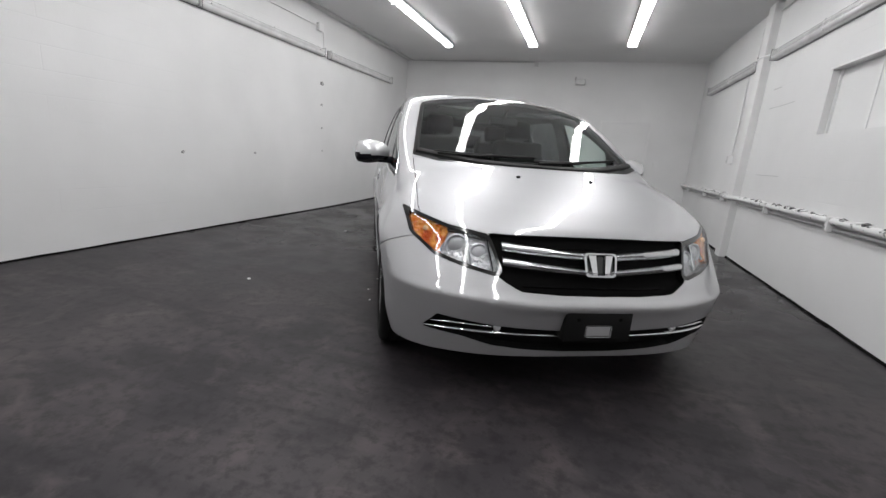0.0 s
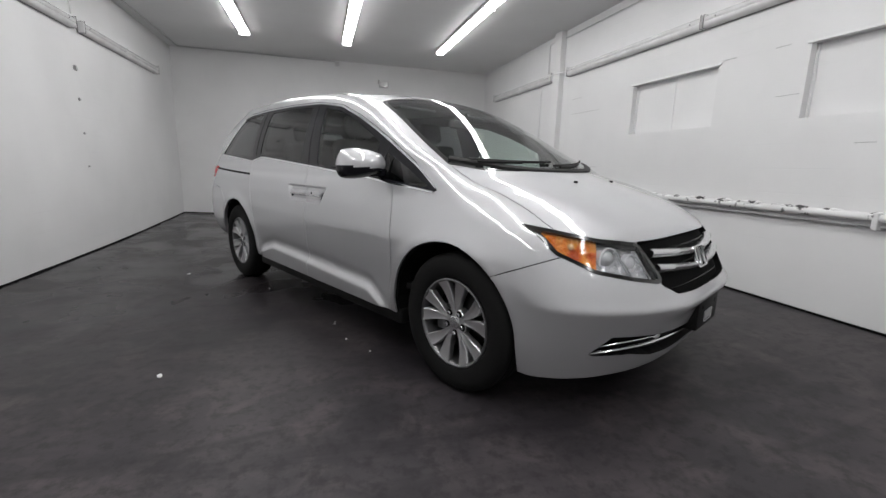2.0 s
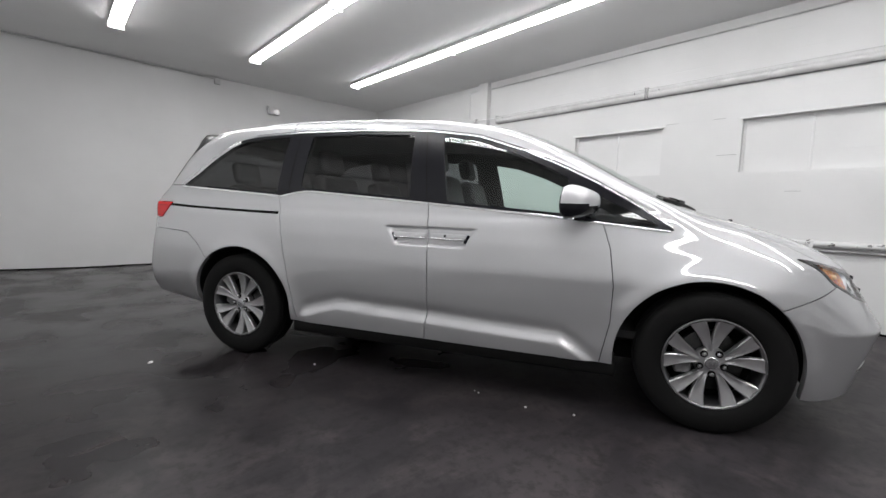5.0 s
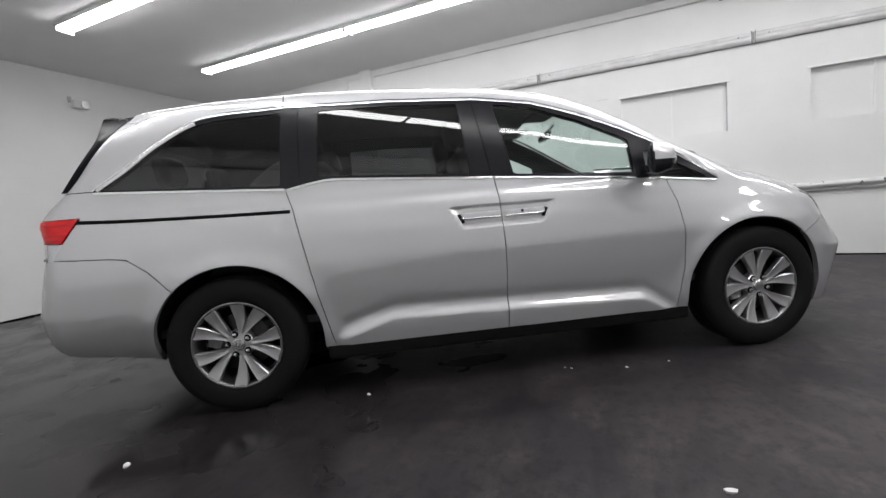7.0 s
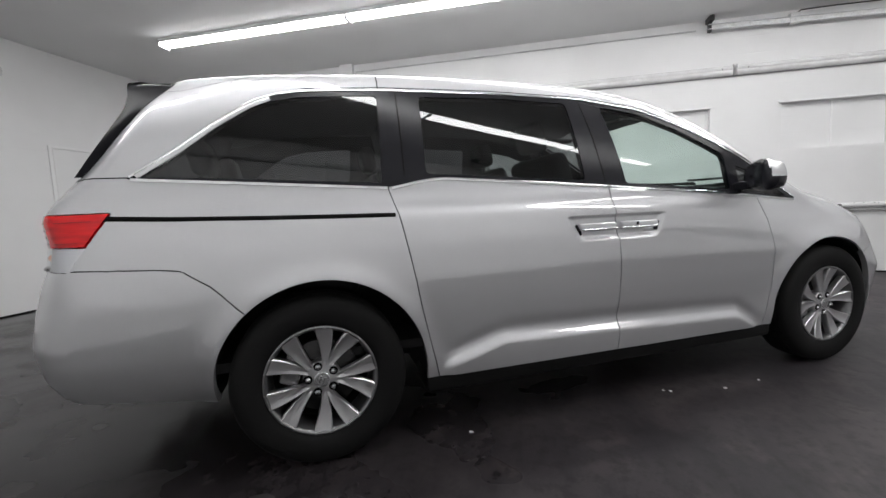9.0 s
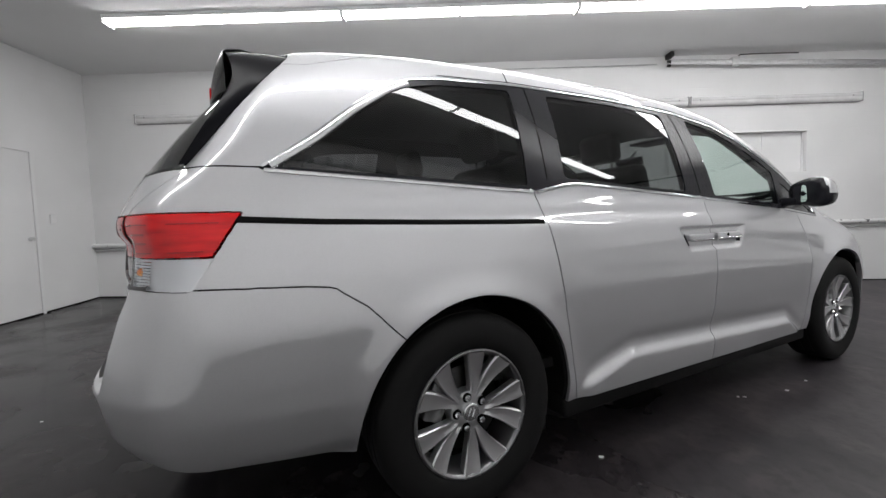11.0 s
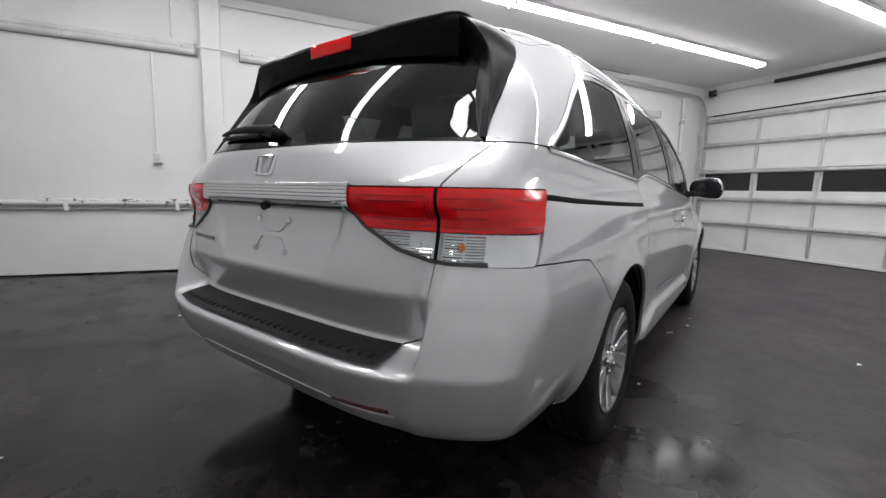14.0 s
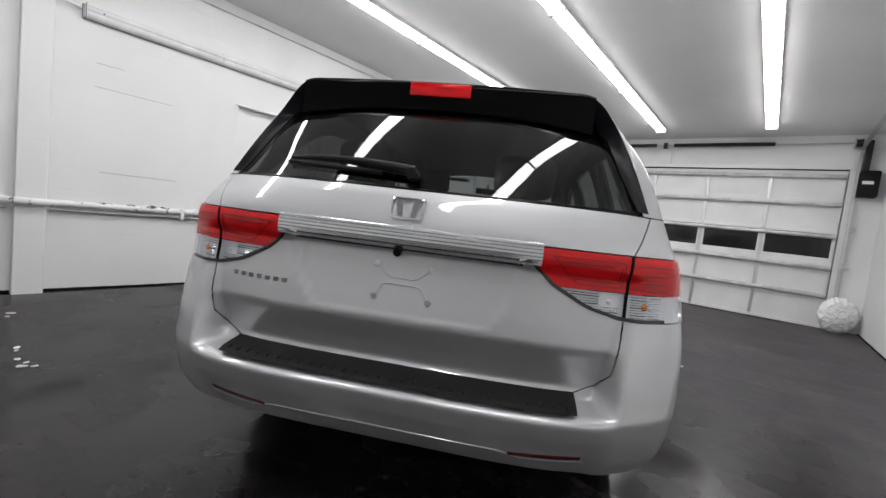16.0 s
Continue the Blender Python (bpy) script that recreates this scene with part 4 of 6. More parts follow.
for s in (-1, 1):
    skin("pillar_trim", MAT["satin_black"], van, ["pillar_trim"], only_side=s, flange=0.01, label="satin black window pillar trim")
    skin("door_window", MAT["glass_clear"], van, ["door_window"], shift=-0.003, only_side=s, label="clear greenish window glass")
    skin("vent_window", MAT["glass_tint"], van, ["vent_window"], shift=-0.003, only_side=s)
    skin("sliding_window", MAT["glass_tint"], van, ["sliding_window"], shift=-0.003, only_side=s, label="dark privacy glass")
    skin("quarter_window", MAT["glass_tint"], van, ["quarter_window"], shift=-0.003, only_side=s, label="dark privacy glass")
skin("windscreen_border", MAT["gloss_black"], van, ["screen_border"])
skin("windscreen", MAT["glass_wind"], van, ["windscreen"], shift=-0.001, label="clear windscreen glass")
skin("tail_trim", MAT["tail_black"], van, ["tail_trim"], flange=0.02, label="gloss black tail pillar trim")
skin("rear_window", MAT["glass_tint"], van, ["rear_window"], shift=-0.002, label="dark tinted rear window")


# ---------------------------------------------------------------- the van: fittings
def strip(bm, pts, nrm, width, lift, shift=0.0):
    """A raised band along points of the skin."""
    pts, nrm = np.array(pts), np.array(nrm)
    along = np.gradient(pts, axis=0)
    across = np.cross(nrm, along)
    across /= np.maximum(np.linalg.norm(across, axis=1, keepdims=True), 1e-9)
    rows = []
    for k, h in ((-0.5, -0.002), (-0.38, lift * 0.8), (0.0, lift), (0.38, lift * 0.8), (0.5, -0.002)):
        rows.append([bm.verts.new(q) for q in pts + across * (shift + k * width) + nrm * h])
    for a, b in zip(rows, rows[1:]):
        for i in range(len(a) - 1):
            bm.faces.new((a[i], a[i + 1], b[i + 1], b[i]))
    bmesh.ops.recalc_face_normals(bm, faces=bm.faces)
    return bm


def resample(rows, step=0.02):
    q = np.array(rows, float)
    d = np.r_[0, np.cumsum(np.linalg.norm(np.diff(q, axis=0), axis=1))]
    t = np.linspace(0, d[-1], max(3, int(d[-1] / step)))
    # eased corners
    out = np.stack([np.interp(t, d, q[:, i]) for i in range(q.shape[1])], 1)
    for _ in range(2):
        out[1:-1] = 0.25 * out[:-2] + 0.5 * out[1:-1] + 0.25 * out[2:]
    return out


def mirror_x(bm):
    """Turns a bmesh over to the other side."""
    for v in bm.verts:
        v.co.x = -v.co.x
    bmesh.ops.reverse_faces(bm, faces=bm.faces)
    return bm


def side_strips(name, rows, mat, width, lift, shift=0.0, label="", raise_by=0.0):
    q = resample(rows)
    p = side_point(q[:, 0], q[:, 1], raise_by)
    n = gradient(p)
    for s in (-1, 1):
        bm = strip(bmesh.new(), p, n, width, lift, shift)
        part(name, bm if s < 0 else mirror_x(bm), mat, van, label, smooth=60)


BELT_FRONT = [(-1.275, 1.010), (-0.96, 1.040), (-0.697, 1.067), (0.050, 1.124)]
BELT_MID = [(0.062, 1.125), (0.637, 1.166), (0.91, 1.184), (0.97, 1.182), (1.05, 1.170), (1.155, 1.148)]
BELT_REAR = [(1.175, 1.150), (1.7, 1.184), (2.135, 1.211)]
for rows in (BELT_FRONT, BELT_MID, BELT_REAR):
    side_strips("belt_moulding", rows, MAT["chrome"], 0.015, 0.006, label="bright chrome belt moulding")
UPPER = [(2.14, 1.222), (1.983, 1.328), (1.844, 1.438), (1.709, 1.530), (1.62, 1.565), (1.5, 1.585), (1.15, 1.602), (0.63, 1.604), (0.12, 1.586), (-0.22, 1.539), (-0.49, 1.448), (-0.70, 1.359), (-0.889, 1.269), (-1.103, 1.149), (-1.285, 1.030)]
side_strips("window_moulding", UPPER, MAT["chrome"], 0.011, 0.004, label="thin chrome window moulding")
ROOF_SEAM = [(y, z + 0.013) for y, z in UPPER[5:-1]]
for line in ([(0.128, 1.578), (0.100, 1.38), (0.068, 1.15)], [(1.090, 1.592), (1.092, 1.40), (1.094, 1.20)]):
    side_strips("pillar_seam", line, MAT["seam"], 0.007, 0.0012)
side_strips("quarter_seam", [(2.36, 1.221), (2.25, 1.2205), (2.12, 1.2195)], MAT["seam"], 0.0055, 0.0014)
side_strips("roof_seam", ROOF_SEAM, MAT["seam"], 0.005, 0.0012)
side_strips("quarter_moulding", [(2.118, 1.224), (1.983, 1.312), (1.844, 1.424), (1.709, 1.515), (1.63, 1.548)], MAT["satin_chrome"], 0.026, 0.005, label="wide bright moulding behind the quarter window")
side_strips("door_track", [(2.235, 1.070), (2.0, 1.057), (1.672, 1.046), (1.40, 1.039), (1.150, 1.034)], MAT["seam"], 0.024, 0.001, label="black sliding door track")
# a seam across the roof over the rear pillar
q = np.linspace(1.612, 1.70, 14)
for s in (-1, 1):
    zz = np.linspace(1.60, 1.685, 14)
    p = side_point(np.full(14, 1.168), zz)
    bm = strip(bmesh.new(), p, gradient(p), 0.006, 0.001)
    part("roof_seam", bm if s < 0 else mirror_x(bm), MAT["seam"], van)

# black sills, floor pan, wheel wells
for s in (-1, 1):
    bm = box(bmesh.new(), (-0.945, -1.06, 0.212), (-0.72, 1.045, 0.30), 0.02, 3)
    part("sill", bm if s < 0 else mirror_x(bm), MAT["plastic_black"], van, "black plastic sill", smooth=True)
bm = bmesh.new()
box(bm, (-0.80, -1.02, 0.24), (0.80, 1.03, 0.29))
box(bm, (-0.52, -2.15, 0.20), (0.52, -1.02, 0.28))
box(bm, (-0.52, 1.03, 0.27), (0.52, 2.2, 0.40))
part("floor_pan", bm, MAT["plastic_black"], van)
for cy, cz, r in ARCH.values():
    for s in (-1, 1):
        bm = bmesh.new()
        ang = [radians(a) for a in np.linspace(-7, 187, 20)]
        rings = []
        for x, rr in ((-0.972, r + 0.004), (-0.94, r + 0.014), (-0.52, r + 0.014), (-0.50, 0.0)):
            rings.append([bm.verts.new((x * 1.0, cy + rr * math.cos(a), cz + rr * math.sin(a))) for a in ang])
        for a, b in zip(rings, rings[1:]):
            for i in range(len(ang) - 1):
                bm.faces.new((a[i], a[i + 1], b[i + 1], b[i]))
        # the lip bends in to stay behind the skin
        for v in bm.verts:
            limit = float(side_point(v.co.y, min(max(v.co.z, 0.3), 0.9))[0]) + 0.012
            v.co.x = max(v.co.x, limit)
        part("wheel_well", bm if s < 0 else mirror_x(bm), MAT["plastic_black"], van, "black wheel well lining")


# ---------------------------------------------------------------- wheels
def lathe(bm, prof, n=48):
    """Turns a profile of (x, radius) about the x axis."""
    rings = [[bm.verts.new((x, r * math.cos(2 * math.pi * k / n), r * math.sin(2 * math.pi * k / n))) for k in range(n)] for x, r in prof]
    for a, b in zip(rings, rings[1:]):
        for k in range(n):
            bm.faces.new((a[k], a[(k + 1) % n], b[(k + 1) % n], b[k]))
    bmesh.ops.recalc_face_normals(bm, faces=bm.faces)
    return bm


def wheel_parts():
    """Meshes of a wheel that faces -x, about its hub."""
    out = {}
    tyre = [(-0.085, 0.226), (-0.098, 0.236), (-0.108, 0.262), (-0.113, 0.295), (-0.110, 0.325), (-0.100, 0.346), (-0.086, 0.357), (-0.060, 0.3605), (-0.058, 0.352), (-0.050, 0.352), (-0.048, 0.3615),
            (-0.006, 0.362), (-0.005, 0.353), (0.005, 0.353), (0.006, 0.362), (0.048, 0.3615), (0.05, 0.352), (0.058, 0.352), (0.06, 0.3605), (0.086, 0.357), (0.10, 0.346), (0.113, 0.295), (0.098, 0.236), (0.085, 0.226)]
    out["tyre"] = mesh_of("tyre", lathe(bmesh.new(), tyre, 72), MAT["rubber"], 50)
    rim = [(-0.094, 0.232), (-0.100, 0.232), (-0.102, 0.226), (-0.098, 0.219), (-0.088, 0.214), (-0.03, 0.205), (0.08, 0.205), (0.088, 0.226)]
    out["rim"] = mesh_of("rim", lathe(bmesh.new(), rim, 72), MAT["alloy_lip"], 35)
    bm = bmesh.new()
    for k in range(5):
        for side in (-1, 1):
            slot = radians(72 * k + 90)
            rows = []
            for r, w, x in ((0.045, 0.010, -0.074), (0.07, 0.0125, -0.079), (0.10, 0.018, -0.081), (0.13, 0.0232, -0.083), (0.16, 0.0285, -0.087), (0.19, 0.0332, -0.093), (0.215, 0.0365, -0.099), (0.2285, 0.038, -0.102)):
                turn = slot + side * radians(7.8 + 8.8 * (r - 0.045) / 0.17)
                c, s = math.cos(turn), math.sin(turn)
                ring = []
                for o, d in ((-1.0, 0.034), (-1.0, 0.005), (-0.84, 0.0), (0.0, 0.004), (0.84, 0.0), (1.0, 0.005), (1.0, 0.034)):
                    ring.append(bm.verts.new((x + d, r * c - o * w * s, r * s + o * w * c)))
                rows.append(ring)
            for a, b in zip(rows, rows[1:]):
                for i in range(6):
                    bm.faces.new((a[i], a[i + 1], b[i + 1], b[i]))
    bmesh.ops.recalc_face_normals(bm, faces=bm.faces)
    out["spokes"] = mesh_of("spokes", bm, MAT["alloy"], 30)
    out["hub_plate"] = mesh_of("hub_plate", lathe(bmesh.new(), [(-0.03, 0.078), (-0.068, 0.074), (-0.076, 0.067), (-0.077, 0.040), (-0.079, 0.0005)], 40), MAT["alloy"], 35)
    out["centre_cap"] = mesh_of("centre_cap", lathe(bmesh.new(), [(-0.074, 0.034), (-0.086, 0.033), (-0.089, 0.029), (-0.090, 0.0005)], 28), MAT["satin_chrome"], 35)
    bm = bmesh.new()
    box(bm, (-0.0935, -0.011, -0.013), (-0.089, -0.006, 0.013))
    box(bm, (-0.0935, 0.006, -0.013), (-0.089, 0.011, 0.013))
    out["cap_mark"] = mesh_of("cap_mark", bm, MAT["chrome"])
    out["lug_nut"] = mesh_of("lug_nut", lathe(bmesh.new(), [(-0.06, 0.0125), (-0.086, 0.0115), (-0.093, 0.008), (-0.094, 0.0005)], 8), MAT["chrome"], 20)
    # flat black disc paints the shade of the nut's recess
    out["lug_pocket"] = mesh_of("lug_pocket", lathe(bmesh.new(), [(-0.0785, 0.0185), (-0.079, 0.0005)], 16), MAT["seam"])
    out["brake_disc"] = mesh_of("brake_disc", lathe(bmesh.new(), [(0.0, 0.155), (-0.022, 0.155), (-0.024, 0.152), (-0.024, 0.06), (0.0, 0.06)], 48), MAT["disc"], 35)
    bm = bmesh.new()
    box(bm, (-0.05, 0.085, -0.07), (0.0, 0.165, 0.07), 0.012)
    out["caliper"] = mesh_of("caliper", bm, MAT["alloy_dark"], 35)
    # near-black disc paints the shade seen between the spokes
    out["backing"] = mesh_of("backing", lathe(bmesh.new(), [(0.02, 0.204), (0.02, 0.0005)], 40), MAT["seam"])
    return out


WHEEL = wheel_parts()


def wheel(x, y, turn, label):
    root = new("wheel", WHEEL["tyre"])
    root.name = "wheel"
    root.parent = van
    root.matrix_local = pose(x, y, 0.360, turn, 0, 0 if x < 0 else 180)
    tagged(root, label)
    for name in ("rim", "spokes", "hub_plate", "centre_cap", "cap_mark", "brake_disc", "caliper", "backing"):
        ob = new(name, WHEEL[name])
        ob.parent = root
    for k in range(5):
        a = radians(72 * k + 54)
        for name in ("lug_pocket", "lug_nut"):
            ob = new(name, WHEEL[name])
            ob.parent = root
            ob.location = (0, 0.057 * math.cos(a), 0.057 * math.sin(a))


for x in (-0.868, 0.868):
    wheel(x, -1.5, -4, "black tyre on a silver alloy wheel")
    wheel(x, 1.5, 22, "black tyre on a silver alloy wheel")

# ---------------------------------------------------------------- lamps
for s in (-1, 1):
    lamp = skin("tail_lamp", MAT["red_lens"], van, ["tail_lamp"], shift=0.004, gap=0.004, flange=0.03, only_side=s, label="red tail lamp lens")
    skin("reverse_lens", MAT["lens_clear"], lamp, ["reverse_lens"], shift=0.004, gap=0.0015, only_side=s, label="clear lens")
    skin("reflector", MAT["lamp_silver"], lamp, ["reverse_lens"], shift=-0.008, only_side=s)
    lamp = skin("gate_lamp", MAT["red_lens"], van, ["gate_tail_lamp"], shift=0.004, gap=0.004, flange=0.03, only_side=s, label="red lamp lens on the tailgate")
    skin("reverse_lens", MAT["lens_clear"], lamp, ["gate_reverse_lens"], shift=0.004, gap=0.0015, only_side=s, label="clear lens")
    skin("reflector", MAT["lamp_silver"], lamp, ["gate_reverse_lens"], shift=-0.008, only_side=s)
    # bulbs and fine ribs behind the clear lenses
    for a, z, r, mat in ((0.67, 0.938, 0.009, "lamp_silver"), (0.785, 0.932, 0.012, "amber")):
        c = end_point(-a, z, lift=-0.010)
        bm = bmesh.new()
        bmesh.ops.create_uvsphere(bm, u_segments=16, v_segments=10, radius=r)
        bmesh.ops.translate(bm, verts=bm.verts, vec=c)
        part("bulb", bm if s < 0 else mirror_x(bm), MAT[mat], lamp, smooth=True)
    for k in range(9):
        z = 0.898 + 0.0078 * k
        start = float(np.interp(z, [0.886, 0.913, 0.975], [0.72, 0.62, 0.50]))
        for a0, a1, mat in ((start, 0.635 if start < 0.6 else 0.70, "lamp_smoke" if k % 3 == 1 else "chrome"), (0.735, 0.79, "lamp_smoke" if k % 3 == 1 else "chrome"), (0.795, 0.84, "chrome")):
            if a1 - a0 < 0.02:
                continue
            aa = np.linspace(a0, a1, 8)
            p = end_point(-aa, np.full(8, z), lift=-0.007)
            bm = strip(bmesh.new(), p, gradient(p), 0.0036, 0.004)
            part("rib", bm if s < 0 else mirror_x(bm), MAT[mat], lamp)
    # dark rim under the lamp
    q = resample([(0.402, 1.048), (0.48, 0.973), (0.60, 0.911), (0.70, 0.887), (0.78, 0.884), (0.85, 0.886)], 0.012)
    p = end_point(-q[:, 0], q[:, 1], lift=0.003)
    bm = strip(bmesh.new(), p, gradient(p), 0.012, 0.006, 0.004)
    part("lamp_rim", bm if s < 0 else mirror_x(bm), MAT["lamp_smoke"], lamp, smooth=60)
    # moulded outlines in the red lenses, and the upright gap between the two halves
    for line, wide in (([(0.475, 1.066), (0.700, 1.066), (0.700, 0.985), (0.56, 0.985), (0.475, 1.066)], 0.004), ([(0.505, 1.052), (0.660, 1.052)], 0.006), ([(0.55, 1.002), (0.685, 1.002)], 0.007), ([(0.69, 1.05), (0.69, 1.0)], 0.008),
                       ([(0.735, 1.060), (0.80, 1.062), (0.855, 1.060)], 0.004), ([(0.735, 0.985), (0.80, 0.984), (0.855, 0.985)], 0.005), ([(0.76, 1.035), (0.84, 1.035)], 0.006), ([(0.76, 1.010), (0.84, 1.010)], 0.006)):
        q = resample(line, 0.008)
        p = end_point(-q[:, 0], q[:, 1], lift=0.0042)
        bm = strip(bmesh.new(), p, gradient(p), wide, 0.0015)
        part("lens_ridge", bm if s < 0 else mirror_x(bm), MAT["red_dark"], lamp)
    zz = np.linspace(0.890, 1.086, 20)
    p = end_point(np.full(20, -0.718), zz, lift=0.004)
    bm = strip(bmesh.new(), p, gradient(p), 0.011, 0.003)
    part("lamp_gap", bm if s < 0 else mirror_x(bm), MAT["seam"], lamp)
    for yy0, yy1, zz in ((2.26, 2.38, 1.060), (2.30, 2.38, 0.985)):
        yy = np.linspace(yy0, yy1, 10)
        p = side_point(yy, np.full(10, zz), 0.0042)
        bm = strip(bmesh.new(), p, gradient(p), 0.004, 0.0015)
        part("lens_ridge", bm if s < 0 else mirror_x(bm), MAT["red_dark"], lamp)

    head = skin("headlamp", MAT["lens_clear"], van, ["headlamp", "headlamp_outer"], shift=0.003, only_side=s, label="clear headlamp lens")
    skin("headlamp_rim", MAT["gloss_black"], head, ["headlamp_rim"], shift=0.002, flange=0.05, only_side=s)
    skin("reflector", MAT["lamp_housing"], head, ["headlamp"], shift=-0.035, only_side=s)
    skin("indicator", MAT["amber"], head, ["headlamp_outer"], shift=-0.016, flange=0.03, only_side=s, label="amber indicator plastic")
    for a, z, r in ((0.662, 0.776, 0.056), (0.560, 0.758, 0.046)):
        c = Vector(end_point(-a, z, True, -0.045))
        bm = bmesh.new()
        rings = []
        q = Vector((-0.25, -0.95, 0.05)).normalized().to_track_quat("Z", "Y")
        for rr, h in ((r, -0.02), (r * 1.05, 0.012), (r * 0.94, 0.016), (r * 0.80, 0.0)):
            rings.append([bm.verts.new(c + q @ Vector((rr * math.cos(2 * math.pi * k / 24), rr * math.sin(2 * math.pi * k / 24), h))) for k in range(24)])
        for u, v in zip(rings, rings[1:]):
            for k in range(24):
                bm.faces.new((u[k], u[(k + 1) % 24], v[(k + 1) % 24], v[k]))
        part("lamp_ring", bm if s < 0 else mirror_x(bm), MAT["lamp_silver"], head, smooth=True)
        bm = bmesh.new()
        bmesh.ops.create_uvsphere(bm, u_segments=20, v_segments=12, radius=r * 0.8)
        for v in bm.verts:
            v.co = c + q @ Vector((v.co.x, v.co.y, v.co.z * 0.55))
        part("lamp_eye", bm if s < 0 else mirror_x(bm), MAT["lamp_eye" if a > 0.6 else "lamp_silver"], head, smooth=True)
    q = resample([(0.515, 0.816), (0.60, 0.828), (0.69, 0.838)], 0.01)
    p = end_point(-q[:, 0], q[:, 1], True, -0.02)
    bm = strip(bmesh.new(), p, gradient(p), 0.030, 0.010)
    part("lamp_brow", bm if s < 0 else mirror_x(bm), MAT["lamp_smoke"], head)
    c = Vector(end_point(-0.79, 0.822, True, -0.012))
    bm = bmesh.new()
    bmesh.ops.create_uvsphere(bm, u_segments=14, v_segments=8, radius=0.014)
    bmesh.ops.translate(bm, verts=bm.verts, vec=c)
    part("bulb", bm if s < 0 else mirror_x(bm), MAT["amber_pale"], head, smooth=True)
    for a0, z0, a1, z1 in ((0.70, 0.838, 0.735, 0.735), (0.615, 0.835, 0.60, 0.70), (0.525, 0.82, 0.50, 0.675)):
        aa, zz = np.linspace(a0, a1, 8), np.linspace(z0, z1, 8)
        p = end_point(-aa, zz, True, -0.03)
        bm = strip(bmesh.new(), p, gradient(p), 0.014, 0.012)
        part("divider", bm if s < 0 else mirror_x(bm), MAT["chrome"], head)


# ---------------------------------------------------------------- nose: grille, emblem, intake, plate holder
def end_band(bm, line, depth, height, front=True, lift=0.0, curve=0.3):
    """A rounded bar following points (x, z) of the nose or tail."""
    q = resample(line, 0.015)
    p = end_point(q[:, 0], q[:, 1], front, lift)
    return strip(bm, p, gradient(p), height, depth)


skin("grille_backing", MAT["seam"], van, ["grille_opening"], shift=-0.045)
grille = skin("grille_frame", MAT["seam"], van, ["grille_opening"], shift=-0.03, flange=-0.03, label="black front grille with chrome bars")
def nose_slab(bm, outline, back, front):
    """A bar cut from a (x, z) outline, between two depths of the nose."""
    q = np.array(outline)
    a, b = end_point(q[:, 0], q[:, 1], True, back), end_point(q[:, 0], q[:, 1], True, front)
    va, vb = [bm.verts.new(v) for v in a], [bm.verts.new(v) for v in b]
    n = len(q)
    for i in range(n):
        bm.faces.new((va[i], va[(i + 1) % n], vb[(i + 1) % n], vb[i]))
    half = n // 2
    ridge = [bm.verts.new(v) for v in end_point((q[:half, 0] + q[:half - 1 - n:-1, 0]) / 2, (q[:half, 1] + q[:half - 1 - n:-1, 1]) / 2, True, front + 0.012)]
    for i in range(half - 1):
        bm.faces.new((vb[i], vb[i + 1], ridge[i + 1], ridge[i]))
        bm.faces.new((ridge[i], ridge[i + 1], vb[n - 2 - i], vb[n - 1 - i]))
    bmesh.ops.recalc_face_normals(bm, faces=bm.faces)
    return bm


def bar_outline(x0, x1, z_mid, z_end, thick0, thick1, n=14):
    xs = np.linspace(x0, x1, n)
    t = (xs - x0) / (x1 - x0)
    z = z_mid + (z_end - z_mid) * t
    h = thick0 + (thick1 - thick0) * t
    return [(x, v) for x, v in zip(xs, z + h / 2)] + [(x, v) for x, v in zip(xs[::-1], (z - h / 2)[::-1])]


for s in (-1, 1):
    for zm, ze, t0, t1 in ((0.758, 0.786, 0.026, 0.034), (0.689, 0.722, 0.026, 0.032)):
        bm = nose_slab(bmesh.new(), bar_outline(-0.02, -0.455, zm, ze, t0, t1), -0.03, 0.006)
        part("grille_bar", bm if s < 0 else mirror_x(bm), MAT["satin_chrome"], grille, "chrome grille bar", smooth=70)
for z in (0.632, 0.725, 0.80):
    w = 0.36 + 0.35 * (z - 0.60)
    part("grille_slat", end_band(bmesh.new(), [(-w, z), (0, z - 0.003), (w, z)], 0.012, 0.009, True, -0.036), MAT["tail_black"], grille)


